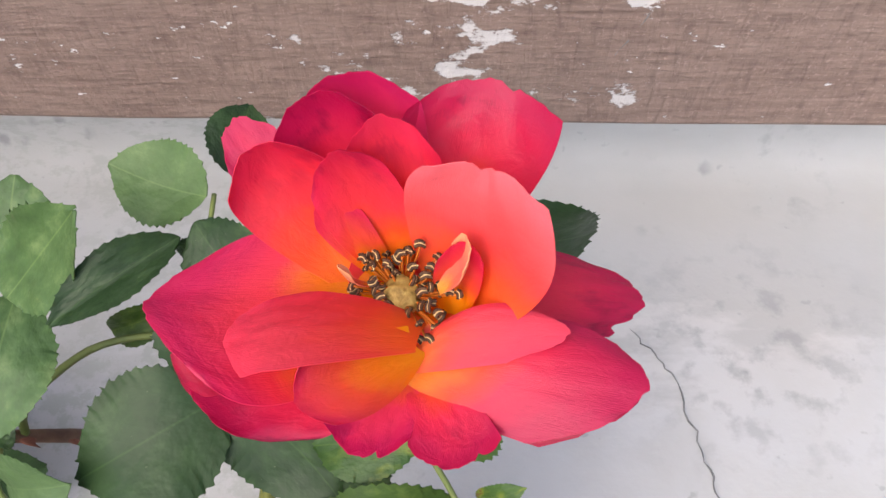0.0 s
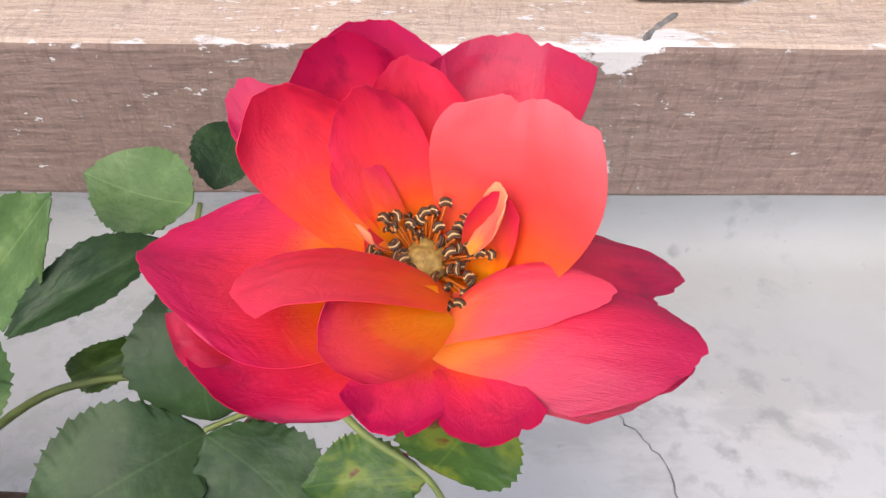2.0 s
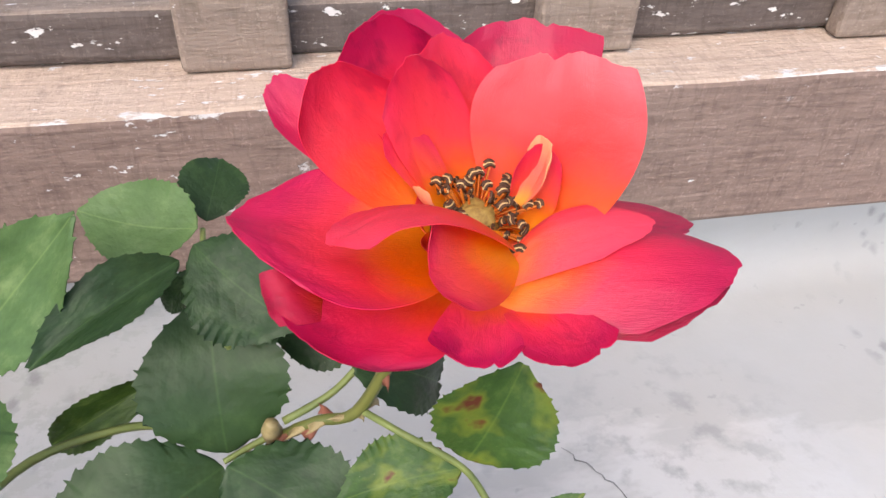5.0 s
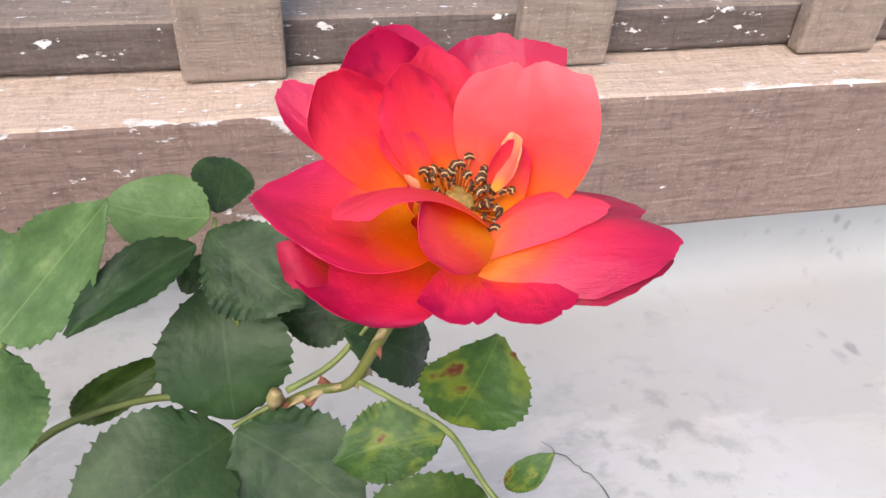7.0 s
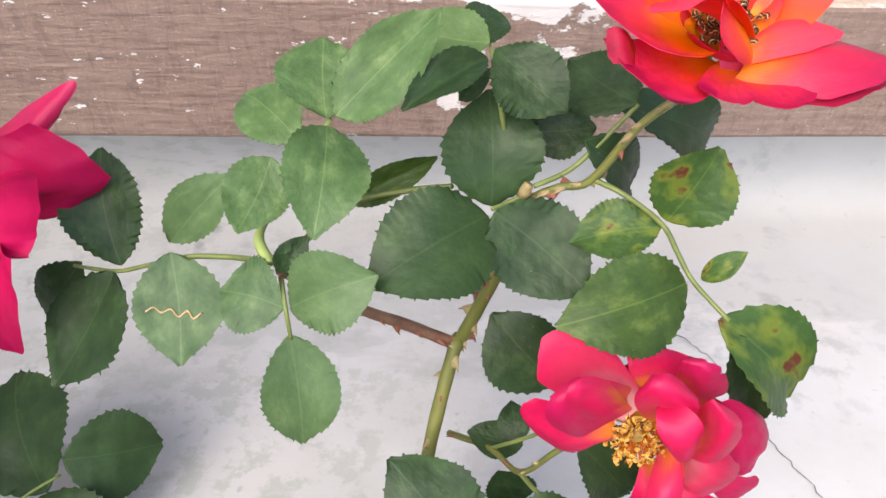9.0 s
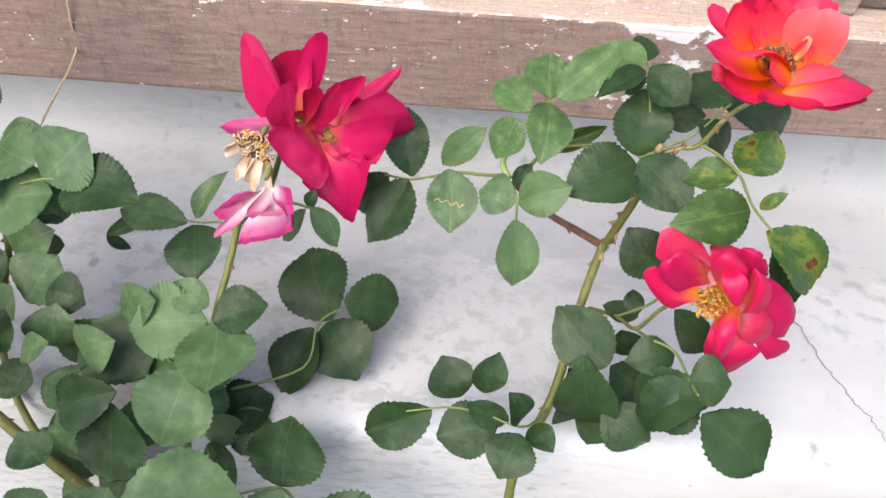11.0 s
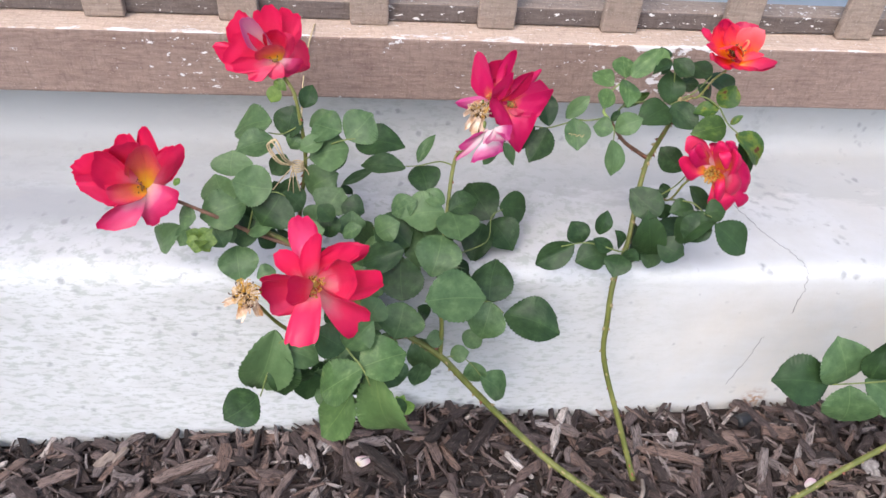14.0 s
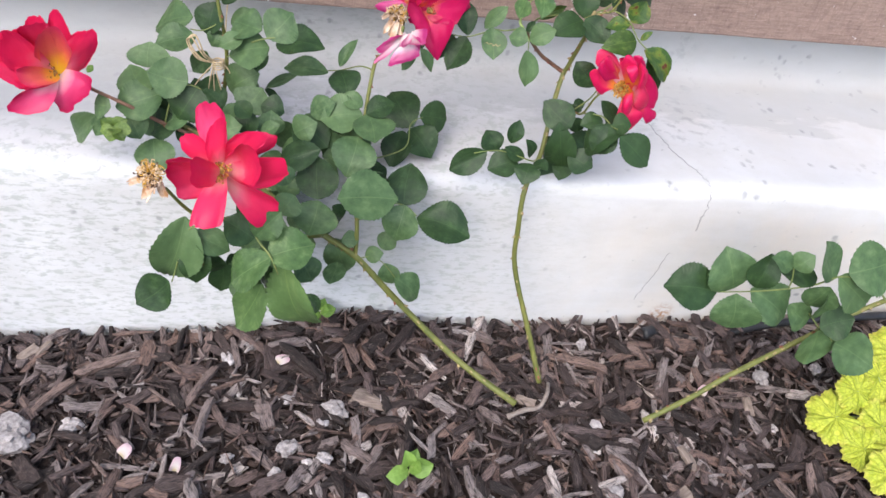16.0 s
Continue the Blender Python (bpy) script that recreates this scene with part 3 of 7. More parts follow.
tagged(back_wall, "pale rendered house wall above the lattice", "wall", kind="structure")


# ---- plants ----
leaf_rng = random.Random(11)


def leaf_mesh(index):
    """One rose leaflet of unit length and width: saw-toothed rim, sunken midrib, arched and slightly puckered blade. Ten shapes serve all."""
    r = random.Random(100 + index)
    step = 4
    rows = step * r.choice((13, 15, 17))
    belly, shoulder = r.uniform(0.42, 0.52), r.uniform(0.54, 0.7)
    arch, fold, twist, curl = r.uniform(-0.06, 0.14), r.uniform(0.05, 0.36), r.uniform(-0.45, 0.45), r.uniform(-0.06, 0.16)
    skew, sway = r.uniform(-0.07, 0.07), r.uniform(-0.05, 0.05)
    verts, uvs, faces = [], [], []
    teeth = [r.uniform(0.45, 1.15) for _ in range(60)]
    columns = (-1, -0.84, -0.57, -0.28, 0, 0.28, 0.57, 0.84, 1)
    w = len(columns)
    for j in range(rows + 1):
        v = j / rows
        half = 0.5 * (math.sin(math.pi * v ** (math.log(0.5) / math.log(belly)))) ** (shoulder if v < belly else shoulder + 0.16) if 0 < v < 1 else 0.0
        half *= 1 - 0.3 * max(0.0, (v - 0.85) / 0.15)
        tooth = (j % step) / (step - 1)
        size = (0.06 + 0.036 * v) * math.sin(math.pi * min(1.0, v + 0.03)) ** 0.5 if 0.07 < v < 0.97 else 0.0
        for c in columns:
            side = half * (1 + skew * (1 if c > 0 else -1))
            x = c * max(side, 0.004)
            y = v
            flat = c * side
            if abs(c) == 1:
                bite = teeth[j // step + (30 if c > 0 else 0)]
                x += math.copysign((tooth ** 1.5 - 0.5) * size * bite, c)
                y += 0.028 * tooth * bite
            z = fold * abs(flat) * 0.8 - arch * 4 * (v - 0.5) ** 2 - curl * v ** 3 + twist * flat * (v - 0.5)
            z += 0.016 * math.sin(v * 11 + c * 2.5 + index) * c * c + 0.0025 * math.sin(v * 26 + (1 if c > 0 else 2)) * abs(c) * (1.0 - abs(c)) * 4
            verts.append((x + sway * math.sin(math.pi * v), y, z))
            uvs.append((0.5 + c * 0.5 * min(1, half * 2.2 + 0.05), v))
    k = len(verts)
    low = [(x, y, z - 0.005) for x, y, z in verts]
    points, coords = verts + low, uvs + uvs
    for j in range(rows):
        for i in range(w - 1):
            a = j * w + i
            faces.append((a, a + 1, a + w + 1, a + w))
            faces.append((k + a, k + a + w, k + a + w + 1, k + a + 1))
        # the rim has corners of its own, so that it does not round off the blade
        for a, b in ((j * w, (j + 1) * w), ((j + 1) * w + w - 1, j * w + w - 1)):
            n = len(points)
            points += [verts[a], verts[b], low[b], low[a]]
            coords += [uvs[a], uvs[b], uvs[b], uvs[a]]
            faces.append((n, n + 1, n + 2, n + 3))
    return mesh_of("leaf", points, faces, coords)


LEAF_SHAPES = {}
LEAF_MATS = {"": leaf_green, "mid": leaf_mid, "olive": leaf_olive, "pale": leaf_pale, "young": leaf_young, "spotted": leaf_spotted, "bud": leaf_bud}
LEAF_LABELS = {"olive": "olive-green leaflet with a yellowish edge", "mid": "soft grey-green leaflet", "pale": "pale glaucous green leaflet", "young": "pale yellow-green young leaflet", "spotted": "yellowing leaflet with brown burnt spots", "bud": "curled lime-green leaf bud"}


def leaf(bush, base, tip, width, kind=""):
    """A leaflet from its stalk end to its tip, its face turned to the open side of the bed."""
    base, tip = Vector(base), Vector(tip)
    along = (tip - base) * (1.03 if bush is slim_bush else 1.0)
    face = Vector((leaf_rng.uniform(-0.4, 0.4), -0.6 + leaf_rng.uniform(-0.32, 0.32), 0.74))
    face = (face - along * (face.dot(along) / along.length_squared)).normalized()
    if not kind and bush is broad_bush and leaf_rng.random() < 0.72:
        kind = "mid"
    if bush is trailing_bush and kind != "young":
        kind = "mid" if leaf_rng.random() < 0.7 else ""
    key = (leaf_rng.randrange(10), kind)
    if key not in LEAF_SHAPES:
        me = leaf_mesh(key[0])
        me.materials.append(LEAF_MATS[kind])
        LEAF_SHAPES[key] = me
    ob = new("leaf", LEAF_SHAPES[key])
    y = along.normalized()
    x = y.cross(face)
    s = width * (1.14 if bush is slim_bush else 1.22)
    m = Matrix((x * s, along * 1.0, face * along.length)).transposed().to_4x4()
    m.translation = base
    ob.matrix_world = m
    ob.parent = bush
    return tagged(ob, LEAF_LABELS.get(kind, ""))


def thorn_mesh():
    verts = [(math.cos(a) * 0.35, math.sin(a) * 0.8, 0) for a in [k * math.pi / 3 for k in range(6)]]
    verts += [(math.cos(a) * 0.14, math.sin(a) * 0.3 - 0.15, 0.55) for a in [k * math.pi / 3 for k in range(6)]] + [(0, -0.75, 1.0)]
    faces = [(i, (i + 1) % 6, 6 + (i + 1) % 6, 6 + i) for i in range(6)] + [(6 + i, 6 + (i + 1) % 6, 12) for i in range(6)]
    return mesh_of("thorn", verts, faces)


THORNS = {}


def stem(bush, name, points, r0, r1, thorns=0, bark=False):
    r = random.Random(len(bush.children) * 7 + 3)
    verts, faces, uvs, fine = tube(points, r0, r1, 8 if r0 > 0.002 else 6, 0.05, r)
    mat = cane_bark if bark else {"leaf_stalk": stalk_green, "young_shoot": shoot_lime}.get(name, cane_green)
    ob = add(name, mesh_of(name, verts, faces, uvs), mat, bush, "red-brown woody side branch" if bark else "")
    if thorns and not THORNS:
        for i, m in enumerate((thorn_pale, thorn_red)):
            THORNS[i] = thorn_mesh()
            THORNS[i].materials.append(m)
    thorns = int(thorns * 2.1)
    for i in range(thorns):
        j = min(len(fine) - 2, max(1, int((i + r.uniform(0.2, 0.8)) / thorns * (len(fine) - 1))))
        d = (fine[j + 1] - fine[j]).normalized()
        out = Vector((r.uniform(-1, 1), r.uniform(-1, 0.4), r.uniform(-0.5, 0.5)))
        out = (out - d * out.dot(d)).normalized()
        rad = r0 + (r1 - r0) * j / (len(fine) - 1)
        size = 0.0055 * r.uniform(0.45, 1.1) * (0.75 if r0 < 0.004 else 1)
        t = new("thorn", THORNS[1 if bark or r.random() < 0.35 else 0])
        m = Matrix((d.cross(out) * size, d * size, out * size)).transposed().to_4x4()
        m.translation = fine[j] + out * rad * 0.85
        t.matrix_world = m
        t.parent = ob
    return ob


petal_rng = random.Random(21)


def lobe(flower, base, left, tip, right, axis, material, bulge=0.003, ruffle=0.4, curl=0.0, sharp=0.0, name="petal", label=""):
    """A petal as a rounded fan: from its claw at base over two shoulders to the tip. bulge: how far it bellies towards the axis;
    curl: how much the rim rolls back; sharp: 0 for a round end, 1 for a pointed one."""
    base, left, tip, right, axis = Vector(base), Vector(left), Vector(tip), Vector(right), Vector(axis)
    side = (right - left) / 2
    mid = (left + right) / 2
    n = side.cross(tip - base)
    n = n.normalized() if n.length > 1e-9 else axis.normalized()
    if n.dot(axis) < 0:
        n = -n
    w = side.length * 2
    ph = [petal_rng.uniform(0, 6.3) for _ in range(7)]
    nick = petal_rng.uniform(-0.5, 0.5)
    fold = petal_rng.uniform(-0.07, 0.07)
    keel = math.copysign(0.11, fold) * min(1.0, sharp * 1.6)

    def point(u, v):
        c = 2 * u - 1
        a = c * math.pi / 2
        across = math.copysign(abs(math.sin(a)) ** 0.74, a)
        drop = (1 - max(0.0, math.cos(a)) ** 0.74) * (1 - sharp) + abs(c) ** (1.25 - 0.2 * sharp) * sharp
        rim = tip + side * (across * (1 - sharp) + c * sharp) + (mid - tip) * drop
        frill = 0.016 * math.sin(c * 9 + ph[0]) + 0.009 * math.sin(c * 23 + ph[1]) + 0.005 * math.sin(c * 41 + ph[6])
        frill -= 0.05 * math.exp(-((c - nick) / 0.09) ** 2)
        edge = max(0.0, v - 0.55) / 0.45
        reach = v * (1 + frill * (0.3 + ruffle) * edge)
        p = base + (rim - base) * reach
        p += side * (c * (0.2 * math.sin(math.pi * v) * (1 - 0.6 * sharp) + 0.36 * (1 - v) ** 1.5))
        out = bulge * math.sin(math.pi * v ** 0.9) * (1 - 0.35 * c * c) * 1.3
        out += ruffle * 0.05 * w * (math.sin(c * 3.4 + ph[2]) * 0.6 + math.sin(c * 7.3 + ph[3] + v * 2) * 0.4) * edge
        out += 0.012 * w * math.sin(c * 5 + ph[4]) * v + 0.01 * w * math.sin(v * 7 + ph[5] + c)
        out += 0.0045 * w * math.sin(c * 15 + ph[1] + v * 2) * v
        out += fold * min(1.0, ruffle * 1.6) * w * (abs(c) ** 1.3 - 0.4) * math.sin(math.pi * min(1.0, v * 0.8))
        out -= curl * 0.3 * w * edge ** 2
        q = Vector((c * 1.1 + ph[0], v * 1.5 + ph[1], ph[2]))
        out += w * v * (0.05 * noise.noise(q) + 0.024 * noise.noise(q * 2.7) + 0.008 * noise.noise(q * 6.5) - 0.06 * abs(noise.noise(q * 1.9)))
        out += keel * w * abs(c) * math.sin(math.pi * min(1.0, 0.15 + v * 0.75))
        return tuple(p + n * out)

    verts, faces, uvs = sheet(20, 22, point, 0.0002)
    return add(name, mesh_of("petal", verts, faces, uvs), material, flower, label)


def petal(flower, base, tip, width, axis, material, bulge=0.006, curl=0.3, ruffle=0.5, name="petal", sharp=0.0, label="", side=None, high=0.66):
    """A petal given by its claw, tip and breadth; bulge: how far it bellies away from the axis; high: where it is broadest."""
    base, tip, axis = Vector(base), Vector(tip), Vector(axis).normalized()
    along = tip - base
    y = along.normalized()
    if side:
        x = Vector(side)
        x = (x - y * x.dot(y)).normalized()
    else:
        x = y.cross(axis)
        x = x.normalized() if x.length > 0.05 else Vector((1, 0, 0))
    lean = petal_rng.uniform(-0.06, 0.06)
    left = base + along * (high + lean) - x * width * 0.5
    right = base + along * (high - lean) + x * width * 0.5
    rise = axis * width * 0.12
    return lobe(flower, base, left + rise, tip, right + rise, axis, material, -bulge, ruffle, curl, sharp, name, label)


def cupped(flower, claw, middle, rim, material, wave=0.35, roll=0.0, trim=0.08, dent=None, crease=0.0, name="petal", label=""):
    """A petal as a curved patch: from its claw through a middle row (left, centre, right) to its rim row (left, centre, right).
    wave: how much the rim ruffles; roll: how far the rim rolls over; trim: how round its shoulders are; dent: where on the rim it is nicked (-1 to 1); crease: how sharply it is folded along its middle."""
    claw = Vector(claw)
    mid, top = [Vector(p) for p in middle], [Vector(p) for p in rim]
    w = (mid[2] - mid[0]).length
    ph = [petal_rng.uniform(0, 6.3) for _ in range(8)]
    n = (mid[2] - mid[0]).cross(top[1] - claw).normalized()

    def across(p, c):
        smooth = p[0] * (c * (c - 1) / 2) + p[1] * (1 - c * c) + p[2] * (c * (c + 1) / 2)
        if not crease:
            return smooth
        d = math.sqrt(c * c + 0.004)
        return smooth.lerp(p[1].lerp(p[0] if c < 0 else p[2], min(1.0, d)), crease)

    def point(u, v):
        c = 2 * u - 1
        frill = 0.012 * math.sin(c * 8 + ph[0]) + 0.007 * math.sin(c * 19 + ph[1]) + 0.005 * math.sin(c * 37 + ph[2])
        if dent is not None:
            frill -= 0.07 * math.exp(-((c - dent) / 0.07) ** 2)
        edge = max(0.0, v - 0.5) / 0.5
        q = v * (1 - trim * abs(c) ** 2.6 * v) * (1 + frill * edge ** 2 * (0.5 + wave))
        b, e = across(mid, c), across(top, c)
        p = claw * ((1 - q) * (1 - 2 * q)) + b * (4 * q * (1 - q)) + e * (q * (2 * q - 1))
        p += (b - mid[1]) * (0.5 * (1 - q) ** 2)
        out = wave * 0.05 * w * (math.sin(c * 3.1 + ph[3]) * 0.6 + math.sin(c * 6.7 + ph[4] + v * 2) * 0.4) * edge
        out += 0.008 * w * math.sin(c * 4.3 + ph[5] + v * 3) * v + 0.003 * w * math.sin(c * 13 + ph[6] + v * 2.5) * v
        out -= roll * w * max(0.0, (q - 0.8) / 0.2) ** 2 * 0.2
        k = Vector((c * 1.2 + ph[0], v * 1.6 + ph[1], ph[2]))
        out += w * v * (0.028 * noise.noise(k) + 0.015 * noise.noise(k * 2.6) + 0.006 * noise.noise(k * 6.3) - 0.03 * abs(noise.noise(k * 1.7)))
        return tuple(p + n * out)

    verts, faces, uvs = sheet(24, 26, point, 0.0002)
    return add(name, mesh_of("petal", verts, faces, uvs), material, flower, label)


def bloom(bush, name, label):
    """The sepal cup under a bloom, which carries its petals."""
    ob = new(name, None)
    ob.parent = bush
    return tagged(ob, label)


def cup_mesh(at, axis, r, length):
    at, axis = Vector(at), Vector(axis).normalized()
    verts, faces, uvs, _ = tube([at - axis * length, at - axis * length * 0.7, at - axis * length * 0.3, at], r * 0.35, r * 0.35, 8)
    prof = [0.45, 0.5, 0.6, 0.8, 1.0, 1.12, 1.2, 1.2, 1.16, 1.1, 1.05, 1.0, 0.95, 0.9, 0.85, 0.85]
    out = []
    for i, v in enumerate(verts):
        ring = i // 8
        t = ring / (len(verts) // 8 - 1)
        c = at - axis * length * (1 - t)
        out.append(c + (Vector(v) - c) * prof[min(ring, 15)] * 2)
    return out, faces


def stamens(flower, at, axis, count, spread, height, size=1.0, golden=False):
    """A boss of pistils and a ring of stamens, each a filament with a curled two-tone anther."""
    r = random.Random(int(abs(at[0]) * 1e4) + count)
    at, axis = Vector(at), Vector(axis).normalized()
    a1 = axis.orthogonal().normalized()
    a2 = axis.cross(a1)
    bm = bmesh.new()
    bmesh.ops.create_icosphere(bm, subdivisions=3, radius=0.0042 * size)
    for v in bm.verts:
        v.co *= 0.92 + 0.34 * noise.noise(v.co * 1100) + 0.2 * noise.noise(v.co * 2600)
        v.co = at + axis * (v.co.z * 0.75 + height * 0.45) + a1 * v.co.x * 1.1 + a2 * v.co.y * 1.1
    me = bpy.data.meshes.new("pistil")
    bm.to_mesh(me)
    bm.free()
    me.polygons.foreach_set("use_smooth", [True] * len(me.polygons))
    add("pistil", me, pistil_gold, flower, "golden crumbly pistil boss")
    for i in range(count):
        ang = i * 2.39996 + r.uniform(-0.3, 0.3)
        rad = spread * (0.34 + 0.66 * math.sqrt((i + 0.5) / count)) * r.uniform(0.72, 1.15)
        side = a1 * math.cos(ang) + a2 * math.sin(ang)
        top = at + side * rad + axis * height * r.uniform(0.75, 1.25)
        mid = at + side * rad * 0.6 + axis * height * 0.55
        verts, faces, uvs, _ = tube([at + side * spread * 0.2, mid, top], 0.00035 * size, 0.00028 * size, 5)
        f = add("stamen", mesh_of("stamen", verts, faces, uvs), filament_orange, flower)
        d = (side * r.uniform(-1, 1) + side.cross(axis) * r.uniform(-1, 1) + axis * r.uniform(-0.1, 0.5)).normalized()
        n = d.orthogonal().normalized()
        for k, (mat, off) in enumerate(((anther_gold if golden and i % 3 else anther_dark, 0.0), (anther_pale, 0.00048), (anther_gold if golden else anther_dark, 0.00095))):
            L = 0.00095 * size * r.uniform(0.8, 1.3)
            c = top + n * off * size
            bend = n * 0.0006 * size + axis * 0.0003 * size
            verts, faces, uvs, _ = tube([c - d * L, c - d * L * 0.3 + bend * 0.6, c + d * L * 0.4 + bend * 0.5, c + d * L - bend * 0.2], 0.00042 * size * (0.6 if k == 1 else 1), 0.00034 * size * (0.6 if k == 1 else 1), 5)
            add("anther", mesh_of("anther", verts, faces, uvs), mat, flower)


def sepals(flower, at, axis, r, length):
    verts, faces = cup_mesh(at, axis, r, length)
    add("calyx", mesh_of("calyx", verts, faces), stalk_green, flower, "green calyx under the petals")


def bush(name, label, at):
    ob = new(name, None)
    return tagged(ob, label, "rose bush", "rose bushes")


slim_bush = bush("rose_bush", "slender rose bush with one thorny green cane against the concrete", (0, 0, 0))
broad_bush = bush("rose_bush", "leafy rose bush with many red blooms, tied with twine", (0, 0, 0))
trailing_bush = bush("rose_bush", "low trailing thorny rose branch over the mulch", (0, 0, 0))
coral_bloom = bloom(slim_bush, "flower", "large open coral-red rose with an orange throat")
lower_bloom = bloom(slim_bush, "flower", "crumpled pink-red rose with golden stamens")
star_bloom = bloom(broad_bush, "flower", "star-shaped open crimson rose with an orange heart")
left_bloom = bloom(broad_bush, "flower", "loose red rose with a yellow throat")
tall_bloom = bloom(broad_bush, "flower", "ragged red rose with a pale pink fold")
upper_twin = bloom(broad_bush, "flower", "dark crimson rose with upright pointed petals")
lower_twin = bloom(broad_bush, "flower", "dark crimson rose with long pointed drooping petals")
faded_bloom = bloom(broad_bush, "flower", "faded pink and white rose hanging down")
# the slim bush by the corner of the beam
stem(slim_bush, "cane", [(-0.0567, -0.16, 0.0156), (-0.0829, -0.115, 0.0909), (-0.1236, -0.065, 0.2063), (-0.131, -0.05, 0.2831), (-0.1293, -0.028, 0.3475), (-0.1032, 0.02, 0.3808), (-0.0877, 0.07, 0.4364), (-0.0756, 0.098, 0.4786), (-0.0727, 0.101, 0.4804), (-0.0633, 0.1, 0.5167), (-0.0564, 0.098, 0.5496), (-0.0543, 0.096, 0.5756)], 0.0048, 0.003, thorns=26)
stem(slim_bush, "flower_stem", [(-0.0543, 0.096, 0.5756), (-0.0424, 0.093, 0.5849), (-0.0315, 0.09, 0.5908), (-0.0199, 0.087, 0.6184), (-0.0071, 0.085, 0.6342)], 0.0019, 0.0016, thorns=8)
stem(slim_bush, "leaf_stalk", [(-0.0519, 0.096, 0.583), (-0.0369, 0.1, 0.5885), (-0.0242, 0.105, 0.6002), (-0.0121, 0.11, 0.6129)], 0.0013, 0.001)
stem(slim_bush, "side_branch", [(-0.0746, 0.1, 0.4773), (-0.1, 0.1, 0.4936), (-0.1215, 0.095, 0.5113), (-0.1489, 0.083, 0.5465), (-0.1534, 0.078, 0.5558)], 0.0034, 0.0022, thorns=5, bark=True)
stem(slim_bush, "leaf_stalk", [(-0.0305, 0.09, 0.5913), (-0.0207, 0.08, 0.5919), (-0.0052, 0.073, 0.5826), (0.0017, 0.066, 0.5733), (0.0078, 0.058, 0.5656), (0.0186, 0.043, 0.5598)], 0.0012, 0.0009)
stem(slim_bush, "leaf_stalk", [(-0.0535, 0.096, 0.5786), (-0.0612, 0.0935, 0.5772), (-0.0692, 0.0902, 0.576)], 0.0011, 0.0009)
stem(slim_bush, "leaf_stalk", [(-0.1489, 0.083, 0.5465), (-0.1425, 0.09, 0.5621), (-0.1268, 0.11, 0.562), (-0.1014, 0.115, 0.5651), (-0.0836, 0.105, 0.5758)], 0.0016, 0.0012)
stem(slim_bush, "leaf_stalk", [(-0.1533, 0.078, 0.5519), (-0.1509, 0.064, 0.5491), (-0.1496, 0.06, 0.5348)], 0.0011, 0.0008)
stem(slim_bush, "young_shoot", [(-0.1572, 0.08, 0.5571), (-0.162, 0.09, 0.5609), (-0.1594, 0.1, 0.564), (-0.1498, 0.128, 0.5666), (-0.1326, 0.118, 0.5995)], 0.0026, 0.001)
stem(slim_bush, "leaf_stalk", [(-0.1588, 0.08, 0.559), (-0.1786, 0.1, 0.5416), (-0.1949, 0.1, 0.5419), (-0.2159, 0.11, 0.527), (-0.2321, 0.115, 0.5186), (-0.252, 0.12, 0.5176)], 0.0013, 0.0009)
stem(slim_bush, "leaf_stalk", [(-0.0628, 0.11, 0.595), (-0.0686, 0.11, 0.6188), (-0.0687, 0.125, 0.622), (-0.0689, 0.135, 0.6237)], 0.0011, 0.0008)
leaf(slim_bush, (-0.0686, 0.091, 0.5761), (-0.0696, 0.115, 0.6143), 0.0349)
leaf(slim_bush, (-0.0696, 0.09, 0.5758), (-0.1166, 0.062, 0.5678), 0.0405)
leaf(slim_bush, (-0.0679, 0.09, 0.5749), (-0.0325, 0.064, 0.5553), 0.0338)
leaf(slim_bush, (-0.023, 0.12, 0.595), (-0.0528, 0.12, 0.5929), 0.0193)
leaf(slim_bush, (-0.0121, 0.11, 0.6129), (-0.0334, 0.14, 0.6149), 0.0263)
leaf(slim_bush, (-0.0301, 0.1, 0.6025), (0.0041, 0.11, 0.5694), 0.0203)
leaf(slim_bush, (-0.0036, 0.073, 0.5834), (0.0098, 0.078, 0.6136), 0.0292, "spotted")
leaf(slim_bush, (-0.005, 0.073, 0.582), (-0.039, 0.073, 0.575), 0.0207, "spotted")
leaf(slim_bush, (0.0078, 0.058, 0.5656), (-0.0445, 0.04, 0.5635), 0.0333, "olive")
leaf(slim_bush, (0.0118, 0.06, 0.564), (0.0252, 0.06, 0.5788), 0.0084, "spotted")
leaf(slim_bush, (0.0183, 0.042, 0.561), (0.0643, 0.03, 0.5203), 0.0347, "spotted")
leaf(slim_bush, (0.0228, 0.042, 0.5533), (0.0528, 0.038, 0.4937), 0.0206)
leaf(slim_bush, (-0.134, 0.115, 0.6021), (-0.1343, 0.14, 0.6235), 0.0299, "pale")
leaf(slim_bush, (-0.1466, 0.12, 0.589), (-0.1705, 0.15, 0.5922), 0.0255, "pale")
leaf(slim_bush, (-0.1329, 0.11, 0.6051), (-0.1367, 0.0660, 0.5905), 0.0285, "pale")
leaf(slim_bush, (-0.1560, 0.1080, 0.5878), (-0.1681, 0.0820, 0.5733), 0.0225, "pale")
leaf(slim_bush, (-0.2062, 0.12, 0.5318), (-0.1782, 0.12, 0.567), 0.0207, "mid")
mined = leaf(slim_bush, (-0.2006, 0.1, 0.5447), (-0.1969, 0.065, 0.5149), 0.0326, "mid")
trail = []
